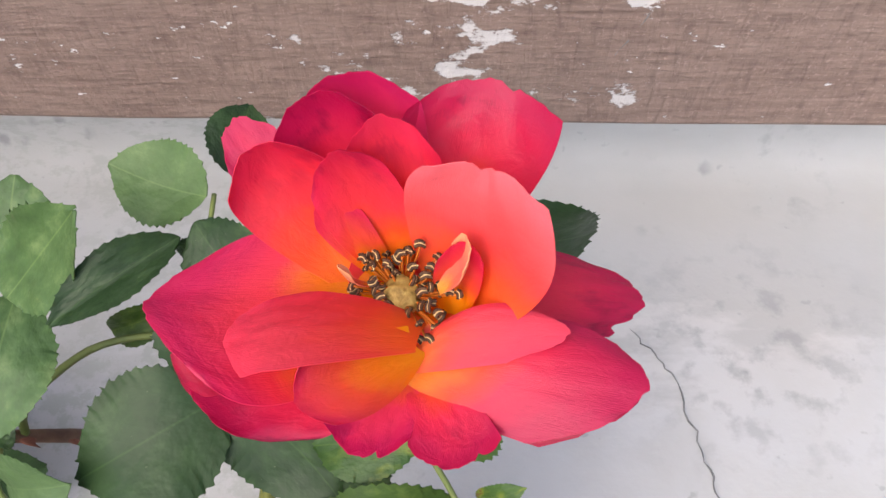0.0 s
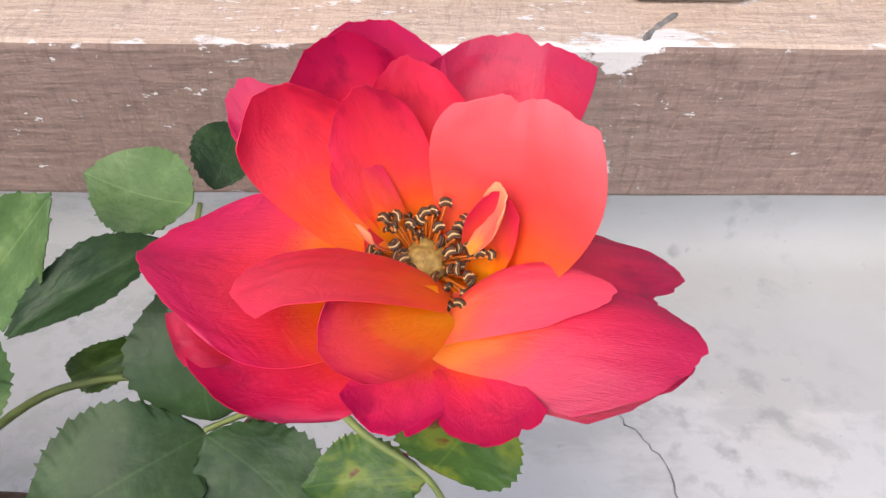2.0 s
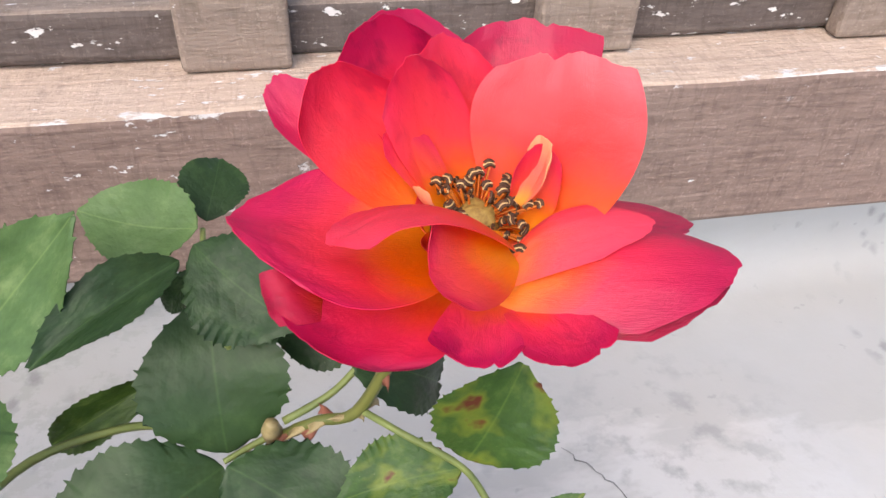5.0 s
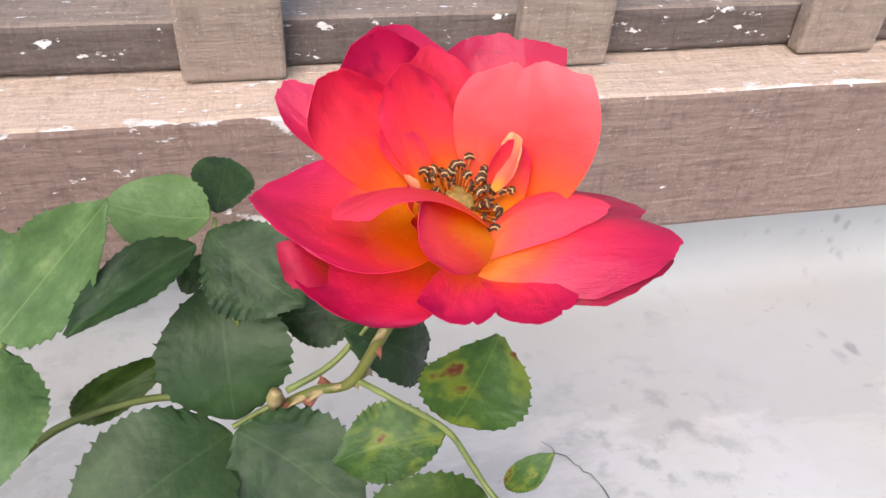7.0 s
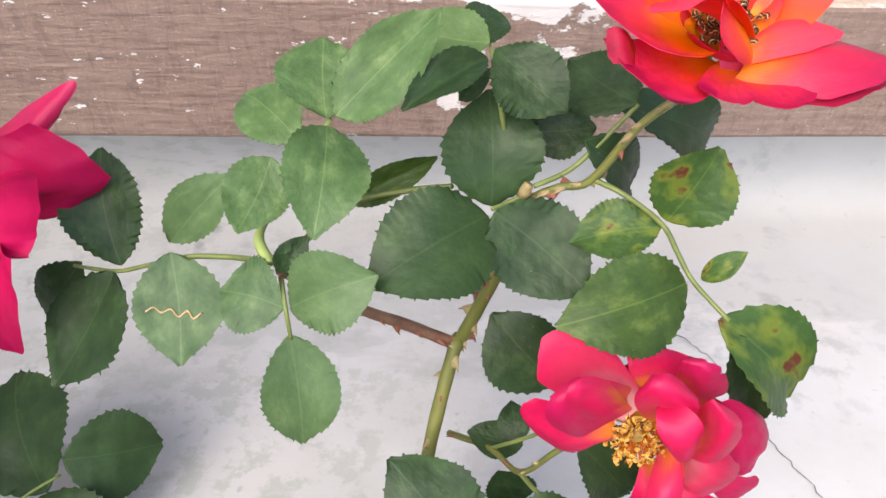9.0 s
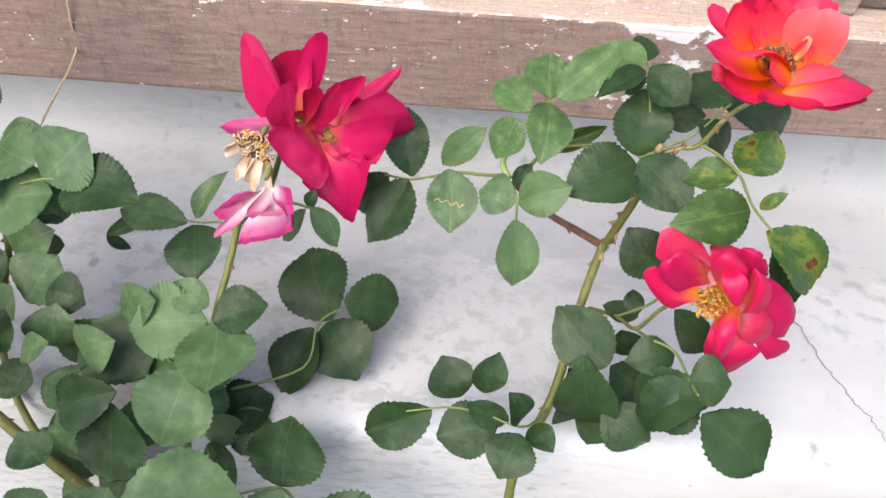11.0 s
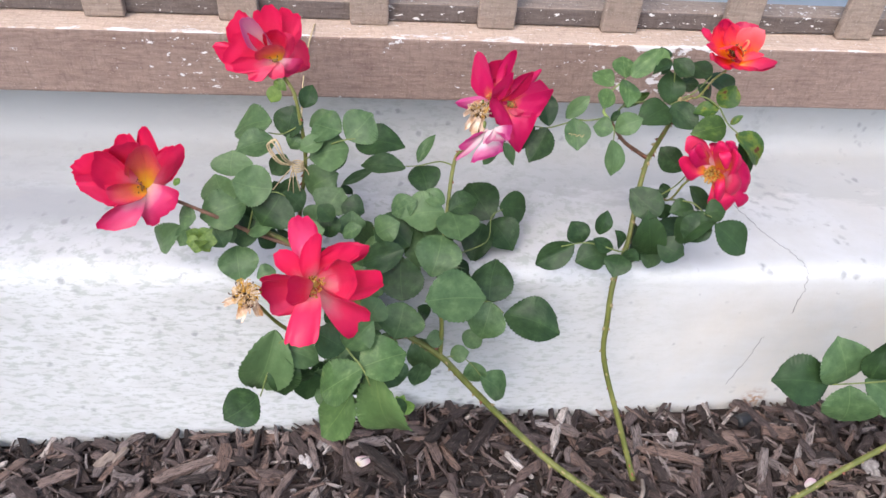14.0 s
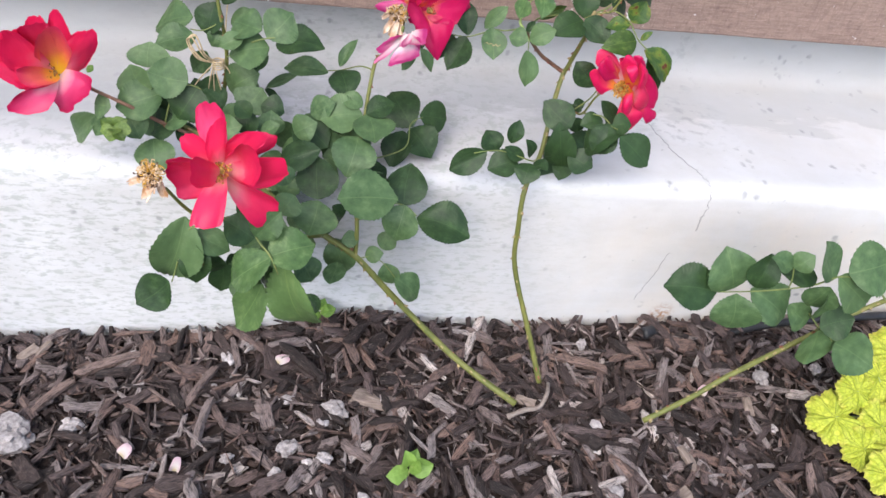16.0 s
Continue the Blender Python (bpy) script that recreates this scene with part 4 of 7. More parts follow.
for x, y in ((-0.3, 0.56), (-0.2, 0.6), (-0.14, 0.53), (-0.03, 0.57), (0.04, 0.5), (0.15, 0.52), (0.22, 0.47), (0.3, 0.5)):
    near = min(mined.data.vertices, key=lambda v: (v.co.x - x) ** 2 + (v.co.y - y) ** 2 - v.co.z * 0.001)
    trail.append((x, y, near.co.z + 0.012))
verts, faces, uvs, _ = tube(trail, 0.011, 0.008, 5)
add("leaf_mine", mesh_of("leaf_mine", verts, faces, uvs), cream, mined, "cream winding insect trail")
leaf(slim_bush, (-0.2323, 0.115, 0.5179), (-0.2597, 0.08, 0.4831), 0.0369)
leaf(slim_bush, (-0.2298, 0.115, 0.5215), (-0.2375, 0.146, 0.5628), 0.0299)
leaf(slim_bush, (-0.252, 0.12, 0.5176), (-0.2801, 0.12, 0.4766), 0.0241)
leaf(slim_bush, (-0.152, 0.064, 0.5491), (-0.1775, 0.075, 0.5476), 0.0262, "mid")
leaf(slim_bush, (-0.1504, 0.064, 0.548), (-0.1202, 0.055, 0.5724), 0.0276, "mid")
leaf(slim_bush, (-0.1496, 0.06, 0.5348), (-0.1457, 0.036, 0.4916), 0.0277, "mid")
leaf(slim_bush, (-0.1543, 0.075, 0.5567), (-0.1427, 0.08, 0.5701), 0.0108)
leaf(slim_bush, (-0.127, 0.12, 0.5533), (-0.0915, 0.12, 0.5764), 0.0125, "olive")
leaf(slim_bush, (-0.073, 0.115, 0.6314), (-0.105, 0.09, 0.6253), 0.0138)
leaf(slim_bush, (-0.0707, 0.12, 0.622), (-0.0827, 0.12, 0.6075), 0.0077)
leaf(slim_bush, (-0.0259, 0.08, 0.469), (-0.0569, 0.1, 0.4975), 0.0351)
leaf(slim_bush, (-0.039, 0.07, 0.4286), (-0.0661, 0.08, 0.4281), 0.0178)
leaf(slim_bush, (-0.0415, 0.07, 0.4316), (-0.0435, 0.09, 0.4407), 0.0147)
leaf(slim_bush, (-0.0697, 0.1326, 0.6251), (-0.1011, 0.1432, 0.6267), 0.023, "pale")
leaf(slim_bush, (-0.0693, 0.1492, 0.6166), (-0.065, 0.1724, 0.6226), 0.018)
leaf(slim_bush, (-0.1288, 0.107, 0.609), (-0.0925, 0.111, 0.649), 0.024, "pale")
leaf(slim_bush, (-0.07, 0.119, 0.632), (-0.0455, 0.0971, 0.6199), 0.025)
leaf(slim_bush, (-0.0027, 0.135, 0.5954), (0.0664, 0.165, 0.5547), 0.028)
stem(slim_bush, "flower_stem", [(-0.0749, 0.09, 0.4119), (-0.056, 0.07, 0.4278), (-0.0451, 0.05, 0.4382), (-0.0366, 0.037, 0.4787), (-0.016, 0.042, 0.4945)], 0.0018, 0.0015, thorns=4)
stem(slim_bush, "leaf_stalk", [(-0.056, 0.07, 0.4278), (-0.0392, 0.06, 0.4553), (-0.0319, 0.05, 0.4835)], 0.0013, 0.001)
stem(slim_bush, "leaf_stalk", [(-0.0451, 0.05, 0.4382), (-0.04, 0.03, 0.4524), (-0.0243, 0.015, 0.4582), (-0.0181, -0.012, 0.4613), (-0.017, -0.03, 0.4698)], 0.0014, 0.001)
leaf(slim_bush, (-0.0701, 0.01, 0.4399), (-0.108, 0.05, 0.4552), 0.0413)
leaf(slim_bush, (-0.0208, 0.02, 0.451), (-0.0556, 0.012, 0.4486), 0.0263)
leaf(slim_bush, (-0.0602, 0.03, 0.4117), (-0.0156, 0.02, 0.3745), 0.0430)
leaf(slim_bush, (-0.0696, 0, 0.3653), (-0.0898, 0, 0.4428), 0.0432)
leaf(slim_bush, (-0.0663, 0.03, 0.304), (-0.0805, 0.04, 0.3879), 0.0452)
leaf(slim_bush, (-0.0181, -0.012, 0.4613), (-0.0416, -0.03, 0.4266), 0.0378)
leaf(slim_bush, (-0.0203, -0.015, 0.4661), (0.0046, -0.02, 0.475), 0.0316)
leaf(slim_bush, (-0.0196, 0.05, 0.4637), (0.013, 0.04, 0.4292), 0.0258)
leaf(slim_bush, (-0.0527, 0.06, 0.4235), (-0.0415, 0.05, 0.4012), 0.0230)
stem(slim_bush, "leaf_stalk", [(-0.0929, 0.04, 0.358), (-0.1251, -0.02, 0.3957), (-0.1577, -0.02, 0.4064), (-0.1845, -0.02, 0.4126), (-0.2189, -0.025, 0.4098)], 0.0012, 0.0008)
leaf(slim_bush, (-0.0158, -0.042, 0.4668), (0.0331, -0.064, 0.4331), 0.0414)
leaf(slim_bush, (-0.0498, 0, 0.4066), (-0.0172, -0.03, 0.4705), 0.0402)
leaf(slim_bush, (-0.068, 0, 0.3984), (-0.0316, -0.02, 0.3902), 0.0357)
leaf(slim_bush, (-0.0654, 0.01, 0.3819), (-0.0699, 0, 0.346), 0.0273)
leaf(slim_bush, (-0.1775, 0, 0.3968), (-0.1951, 0.02, 0.4186), 0.0329)
leaf(slim_bush, (-0.1623, -0.01, 0.4187), (-0.1526, 0, 0.4514), 0.0229)
leaf(slim_bush, (-0.2007, -0.025, 0.4123), (-0.2504, -0.027, 0.3766), 0.0338)
leaf(slim_bush, (-0.1489, -0.02, 0.3976), (-0.1934, -0.03, 0.3857), 0.0377)
leaf(slim_bush, (-0.1313, -0.03, 0.401), (-0.1457, -0.06, 0.3888), 0.0340)
leaf(slim_bush, (-0.1286, -0.02, 0.4035), (-0.1378, -0.02, 0.4328), 0.0214)
leaf(slim_bush, (-0.1408, -0.02, 0.4), (-0.1723, -0.02, 0.4193), 0.0188)
leaf(slim_bush, (-0.1251, -0.02, 0.3957), (-0.1075, -0.04, 0.399), 0.0190)
verts, faces, uvs, _ = tube([(-0.0552, 0.0965, 0.577), (-0.0556, 0.0945, 0.5812), (-0.0552, 0.0938, 0.5848), (-0.0548, 0.0938, 0.5862)], 0.0031, 0.0018, 10, 0.08, random.Random(8))
add("stub", mesh_of("stub", verts, faces, uvs), thorn_pale, slim_bush, "dry cream stub of a cut stem")
# the broad bush tied to the lattice
stem(broad_bush, "cane", [(-0.1217, -0.24, 0.0719), (-0.2071, -0.17, 0.0856), (-0.2803, -0.12, 0.1293), (-0.3393, -0.1, 0.1912), (-0.3865, -0.085, 0.244), (-0.4348, -0.07, 0.2723), (-0.482, -0.06, 0.3048), (-0.5321, -0.04, 0.3436), (-0.597, -0.01, 0.3936), (-0.6404, 0, 0.4142)], 0.0058, 0.0042, thorns=20)
stem(broad_bush, "flower_stem", [(-0.3865, -0.085, 0.244), (-0.386, -0.07, 0.2911), (-0.3901, -0.04, 0.3677), (-0.3803, 0.03, 0.4233), (-0.3737, 0.07, 0.4512), (-0.3675, 0.09, 0.4785), (-0.3624, 0.085, 0.4941)], 0.0036, 0.0026, thorns=6)
stem(broad_bush, "flower_stem", [(-0.4989, -0.055, 0.3117), (-0.5594, 0, 0.329), (-0.5961, 0.06, 0.3565), (-0.5946, 0.107, 0.3975), (-0.5889, 0.115, 0.4348), (-0.5878, 0.125, 0.4693), (-0.5924, 0.13, 0.5153), (-0.5992, 0.14, 0.5514), (-0.6138, 0.16, 0.5646)], 0.0034, 0.0026, thorns=9)
stem(broad_bush, "flower_stem", [(-0.597, -0.01, 0.3936), (-0.6583, -0.01, 0.4222), (-0.6991, -0.02, 0.4567), (-0.7268, -0.02, 0.4727), (-0.7508, -0.03, 0.4949)], 0.003, 0.0022, thorns=3, bark=True)
stem(broad_bush, "flower_stem", [(-0.4348, -0.07, 0.2723), (-0.4819, -0.11, 0.3097), (-0.5267, -0.16, 0.3969), (-0.5455, -0.19, 0.4772)], 0.003, 0.0024, thorns=3)
stem(broad_bush, "flower_stem", [(-0.5267, -0.16, 0.3969), (-0.5746, -0.19, 0.4127), (-0.5955, -0.205, 0.4437), (-0.611, -0.225, 0.4944)], 0.0028, 0.002)
stem(broad_bush, "flower_stem", [(-0.3675, 0.09, 0.4785), (-0.3421, 0.1, 0.5075), (-0.3284, 0.105, 0.5435), (-0.3234, 0.11, 0.5641)], 0.0026, 0.002)
stem(broad_bush, "leaf_stalk", [(-0.3691, 0.09, 0.4662), (-0.3889, 0.11, 0.4591), (-0.4175, 0.13, 0.4371), (-0.4373, 0.14, 0.4286)], 0.0012, 0.0008)
stem(broad_bush, "leaf_stalk", [(-0.3756, 0.02, 0.348), (-0.3158, 0.04, 0.3606), (-0.3064, 0.07, 0.3852), (-0.2861, 0.09, 0.3857)], 0.0012, 0.0008)
stem(broad_bush, "leaf_stalk", [(-0.4165, -0.11, 0.3844), (-0.3612, -0.085, 0.3577), (-0.3179, -0.055, 0.3281), (-0.2982, -0.074, 0.3235)], 0.0013, 0.0009)
stem(broad_bush, "leaf_stalk", [(-0.3843, -0.085, 0.2374), (-0.3611, -0.09, 0.2496), (-0.3404, -0.09, 0.2324), (-0.3237, -0.1, 0.2145)], 0.0011, 0.0008)
stem(broad_bush, "leaf_stalk", [(-0.5269, -0.16, 0.3862), (-0.5168, -0.2, 0.392), (-0.4994, -0.22, 0.3823), (-0.4892, -0.23, 0.3586)], 0.0014, 0.001)
stem(broad_bush, "leaf_stalk", [(-0.5746, -0.19, 0.4127), (-0.5951, -0.2, 0.4079), (-0.6046, -0.2, 0.3922), (-0.6264, -0.22, 0.327)], 0.0013, 0.0009)
stem(broad_bush, "leaf_stalk", [(-0.6583, -0.01, 0.4222), (-0.6435, 0, 0.4669), (-0.6215, 0, 0.4819), (-0.6043, 0, 0.4755)], 0.0012, 0.0008)
stem(broad_bush, "leaf_stalk", [(-0.5929, 0.13, 0.5056), (-0.6188, 0.13, 0.4901), (-0.6425, 0.15, 0.4787)], 0.0012, 0.0008)
stem(broad_bush, "leaf_stalk", [(-0.5884, 0.12, 0.4522), (-0.5507, 0.105, 0.4885), (-0.5213, 0.1, 0.5024), (-0.5007, 0.1, 0.503)], 0.0012, 0.0008)
leaf(broad_bush, (-0.6379, 0.1500, 0.5020), (-0.6986, 0.1650, 0.4712), 0.05)
leaf(broad_bush, (-0.6289, 0.12, 0.4864), (-0.6836, 0.1, 0.4812), 0.0366)
leaf(broad_bush, (-0.6151, 0.13, 0.4833), (-0.6032, 0.15, 0.5259), 0.0412)
leaf(broad_bush, (-0.5937, 0.13, 0.4909), (-0.6093, 0.12, 0.47), 0.0228)
leaf(broad_bush, (-0.6157, 0.12, 0.4617), (-0.6397, 0.12, 0.4237), 0.0267)
leaf(broad_bush, (-0.5328, 0.1100, 0.5096), (-0.5755, 0.1300, 0.5143), 0.045)
leaf(broad_bush, (-0.5254, 0.1000, 0.5023), (-0.4893, 0.1200, 0.5343), 0.047)
leaf(broad_bush, (-0.5143, 0.1000, 0.5001), (-0.4433, 0.0850, 0.5076), 0.043)
leaf(broad_bush, (-0.5224, 0.1000, 0.4897), (-0.5795, 0.0900, 0.4812), 0.053)
leaf(broad_bush, (-0.5583, 0.1, 0.5023), (-0.5923, 0.09, 0.4923), 0.0221)
leaf(broad_bush, (-0.5814, 0.14, 0.4997), (-0.542, 0.15, 0.5124), 0.0263)
leaf(broad_bush, (-0.5882, 0.14, 0.5285), (-0.5735, 0.16, 0.555), 0.0225)
leaf(broad_bush, (-0.6238, 0.15, 0.5587), (-0.6343, 0.14, 0.5364), 0.0190, "bud")
leaf(broad_bush, (-0.6273, 0.15, 0.5659), (-0.6109, 0.14, 0.5575), 0.0120, "bud")
leaf(broad_bush, (-0.4373, 0.14, 0.4286), (-0.5068, 0.15, 0.4296), 0.0290)
leaf(broad_bush, (-0.5371, 0.17, 0.369), (-0.4871, 0.18, 0.3938), 0.0132)
leaf(broad_bush, (-0.539, 0.17, 0.3667), (-0.5188, 0.17, 0.3497), 0.0105)
leaf(broad_bush, (-0.5884, 0.1000, 0.4090), (-0.5417, 0.1000, 0.4412), 0.044)
leaf(broad_bush, (-0.5563, 0.0600, 0.3940), (-0.5338, 0.0900, 0.4232), 0.047)
leaf(broad_bush, (-0.5914, 0.08, 0.3908), (-0.6188, 0.09, 0.4151), 0.0354)
leaf(broad_bush, (-0.6227, 0.1, 0.3967), (-0.6352, 0.1, 0.4233), 0.0223)
leaf(broad_bush, (-0.6763, 0.02, 0.4919), (-0.6756, 0.05, 0.5136), 0.0459)
leaf(broad_bush, (-0.6211, 0, 0.4868), (-0.6727, 0, 0.4998), 0.0447)
leaf(broad_bush, (-0.6790, 0.0000, 0.4612), (-0.6974, 0.0100, 0.5003), 0.043)
leaf(broad_bush, (-0.6564, 0, 0.4686), (-0.718, -0.02, 0.4564), 0.0454)
leaf(broad_bush, (-0.6094, 0.0000, 0.4800), (-0.6397, -0.0200, 0.4392), 0.054)
leaf(broad_bush, (-0.6403, -0.01, 0.4297), (-0.6833, -0.01, 0.4082), 0.0364)
leaf(broad_bush, (-0.676, -0.02, 0.4052), (-0.6688, -0.06, 0.3726), 0.0447)
leaf(broad_bush, (-0.6195, -0.05, 0.3855), (-0.6446, -0.06, 0.3815), 0.0229)
leaf(broad_bush, (-0.5486, 0, 0.402), (-0.5486, 0.02, 0.4301), 0.0316)
leaf(broad_bush, (-0.5183, 0.02, 0.3856), (-0.5167, 0.04, 0.4181), 0.0357)
leaf(broad_bush, (-0.5306, 0, 0.4055), (-0.5027, 0, 0.4229), 0.0198)
leaf(broad_bush, (-0.6091, 0.02, 0.3951), (-0.6269, 0.02, 0.3762), 0.0189)
leaf(broad_bush, (-0.4209, 0.123, 0.4482), (-0.3965, 0.145, 0.4861), 0.0150)
leaf(broad_bush, (-0.42, 0.121, 0.4454), (-0.4073, 0.066, 0.4398), 0.0392)
leaf(broad_bush, (-0.3837, 0.035, 0.4405), (-0.4153, 0.05, 0.4494), 0.0227)
leaf(broad_bush, (-0.3835, 0.028, 0.4302), (-0.4453, 0.019, 0.4255), 0.0484)
leaf(broad_bush, (-0.3784, 0.028, 0.4303), (-0.3369, 0.038, 0.4466), 0.0319)
leaf(broad_bush, (-0.3749, 0.028, 0.4282), (-0.3663, -0.035, 0.428), 0.0493)
leaf(broad_bush, (-0.3892, -0.01, 0.4183), (-0.4056, -0.06, 0.3883), 0.0521)
leaf(broad_bush, (-0.3026, 0.089, 0.3701), (-0.3365, 0.161, 0.3895), 0.0554)
leaf(broad_bush, (-0.2881, 0.1, 0.3825), (-0.2411, 0.12, 0.3632), 0.0425)
leaf(broad_bush, (-0.3041, 0.089, 0.3666), (-0.2713, 0.042, 0.3502), 0.0488)
leaf(broad_bush, (-0.317, 0.08, 0.3678), (-0.3371, 0.026, 0.3373), 0.0393)
leaf(broad_bush, (-0.4328, 0, 0.3874), (-0.4832, 0.03, 0.416), 0.0555)
leaf(broad_bush, (-0.4112, 0.02, 0.3929), (-0.4389, 0, 0.3706), 0.0390)
leaf(broad_bush, (-0.4442, -0.03, 0.4077), (-0.5056, -0.03, 0.3797), 0.0344)
leaf(broad_bush, (-0.444, -0.07, 0.3458), (-0.4462, -0.03, 0.3936), 0.0509)
leaf(broad_bush, (-0.3823, 0, 0.3248), (-0.3439, 0.023, 0.3399), 0.0404)
leaf(broad_bush, (-0.3821, 0, 0.3212), (-0.3351, 0, 0.3193), 0.0334)
leaf(broad_bush, (-0.4165, -0.11, 0.3844), (-0.3303, -0.09, 0.3708), 0.0587)
leaf(broad_bush, (-0.3169, -0.05, 0.3232), (-0.3089, -0.02, 0.3809), 0.0508)
leaf(broad_bush, (-0.3163, -0.06, 0.3319), (-0.3316, -0.09, 0.2852), 0.0458)
leaf(broad_bush, (-0.2982, -0.074, 0.3235), (-0.221, -0.107, 0.3233), 0.0538)
leaf(broad_bush, (-0.4437, -0.08, 0.3534), (-0.4581, -0.12, 0.3241), 0.0551)
leaf(broad_bush, (-0.4213, -0.08, 0.3432), (-0.4072, -0.08, 0.3101), 0.0232)
leaf(broad_bush, (-0.4087, -0.08, 0.2744), (-0.3821, -0.08, 0.2743), 0.0214)
leaf(broad_bush, (-0.4215, -0.07, 0.2634), (-0.4003, -0.09, 0.2072), 0.0422)
leaf(broad_bush, (-0.3724, -0.09, 0.2496), (-0.3444, -0.09, 0.2573), 0.0217)
leaf(broad_bush, (-0.3479, -0.08, 0.2577), (-0.3274, -0.06, 0.273), 0.0262)
leaf(broad_bush, (-0.3404, -0.09, 0.2324), (-0.3261, -0.1, 0.1939), 0.0285)
leaf(broad_bush, (-0.3237, -0.1, 0.2145), (-0.2795, -0.11, 0.1777), 0.0377)
leaf(broad_bush, (-0.6025, -0.2, 0.4203), (-0.6356, -0.22, 0.3213), 0.0520)
leaf(broad_bush, (-0.6277, -0.22, 0.3294), (-0.6741, -0.225, 0.2877), 0.0419)
leaf(broad_bush, (-0.5966, -0.2, 0.3868), (-0.5973, -0.22, 0.3197), 0.0330)
leaf(broad_bush, (-0.5958, -0.2, 0.3975), (-0.5505, -0.2, 0.367), 0.0295)
leaf(broad_bush, (-0.5197, -0.2, 0.392), (-0.5563, -0.19, 0.4148), 0.0378)
leaf(broad_bush, (-0.5197, -0.2, 0.392), (-0.4877, -0.2, 0.4337), 0.0330)
leaf(broad_bush, (-0.4994, -0.22, 0.3823), (-0.5602, -0.22, 0.3321), 0.0459, "pale")
leaf(broad_bush, (-0.5022, -0.22, 0.3812), (-0.4432, -0.2, 0.3864), 0.0466, "pale")
leaf(broad_bush, (-0.5121, -0.2, 0.3066), (-0.5585, -0.19, 0.1947), 0.0456, "pale")
leaf(broad_bush, (-0.4893, -0.23, 0.3609), (-0.4549, -0.21, 0.2069), 0.0579, "pale")
leaf(broad_bush, (-0.4566, -0.16, 0.2366), (-0.4357, -0.15, 0.1894), 0.0205, "pale")
leaf(broad_bush, (-0.4763, -0.1, 0.3797), (-0.4956, -0.12, 0.3598), 0.0331)
leaf(broad_bush, (-0.4757, -0.12, 0.33), (-0.494, -0.12, 0.3051), 0.0195)
leaf(broad_bush, (-0.4827, -0.08, 0.3822), (-0.4985, -0.07, 0.4051), 0.0270)
leaf(broad_bush, (-0.5276, -0.14, 0.3869), (-0.5458, -0.14, 0.4029), 0.0228)
leaf(broad_bush, (-0.7202, -0.03, 0.4615), (-0.7469, -0.02, 0.456), 0.0284)
leaf(broad_bush, (-0.7469, -0.02, 0.4385), (-0.7947, -0.006, 0.3875), 0.0314)
leaf(broad_bush, (-0.7347, -0.02, 0.4406), (-0.748, -0.03, 0.4109), 0.0194)
leaf(broad_bush, (-0.7028, -0.02, 0.4409), (-0.687, -0.04, 0.4181), 0.0302)
leaf(broad_bush, (-0.7339, -0.02, 0.5092), (-0.7399, -0.02, 0.5154), 0.0092, "young")
leaf(broad_bush, (-0.7149, -0.05, 0.4395), (-0.7285, -0.05, 0.454), 0.0156, "bud")
leaf(broad_bush, (-0.7149, -0.05, 0.4395), (-0.7185, -0.045, 0.4547), 0.0156, "bud")
leaf(broad_bush, (-0.7149, -0.05, 0.4395), (-0.698, -0.05, 0.4562), 0.0155, "bud")
leaf(broad_bush, (-0.7119, -0.06, 0.4482), (-0.6885, -0.06, 0.4454), 0.0170, "bud")
leaf(broad_bush, (-0.7119, -0.06, 0.4482), (-0.6973, -0.07, 0.4375), 0.0154, "bud")
leaf(broad_bush, (-0.7119, -0.06, 0.4482), (-0.7172, -0.07, 0.4344), 0.0155, "bud")
leaf(broad_bush, (-0.7119, -0.06, 0.4482), (-0.7298, -0.06, 0.4432), 0.0139, "bud")
leaf(broad_bush, (-0.7119, -0.06, 0.4482), (-0.7062, -0.075, 0.4544), 0.0138, "bud")
leaf(broad_bush, (-0.57, 0.13, 0.4562), (-0.536, 0.13, 0.4415), 0.0303)
leaf(broad_bush, (-0.4831, 0, 0.4084), (-0.4508, 0, 0.4301), 0.0329)
leaf(broad_bush, (-0.5336, 0.01, 0.3548), (-0.4996, 0, 0.3412), 0.0327)
leaf(broad_bush, (-0.4575, -0.02, 0.36), (-0.4155, -0.03, 0.3525), 0.0353)
leaf(broad_bush, (-0.4826, -0.03, 0.3575), (-0.4989, -0.05, 0.3304), 0.0335)
leaf(broad_bush, (-0.3625, -0.03, 0.3236), (-0.388, -0.04, 0.3092), 0.0344)
leaf(broad_bush, (-0.4307, -0.05, 0.2947), (-0.4475, -0.06, 0.2741), 0.0311)
leaf(broad_bush, (-0.5342, 0.06, 0.4129), (-0.5002, 0.05, 0.4106), 0.0309)
leaf(broad_bush, (-0.5679, 0.06, 0.4122), (-0.5813, 0.05, 0.3818), 0.0313)
leaf(broad_bush, (-0.6521, 0.02, 0.4414), (-0.669, 0.01, 0.4181), 0.0302)
leaf(broad_bush, (-0.6031, 0.1, 0.4346), (-0.6224, 0.09, 0.3879), 0.0284)
leaf(broad_bush, (-0.5852, -0.19, 0.3534), (-0.5805, -0.19, 0.307), 0.0309)
leaf(broad_bush, (-0.4657, -0.14, 0.2949), (-0.4487, -0.15, 0.2565), 0.0362)
leaf(broad_bush, (-0.4978, -0.13, 0.3315), (-0.5216, -0.14, 0.2952), 0.0355)
leaf(broad_bush, (-0.4133, -0.1, 0.2483), (-0.4248, -0.11, 0.2071), 0.0296)
leaf(broad_bush, (-0.5288, -0.041, 0.2499), (-0.4929, -0.053, 0.2691), 0.0326)
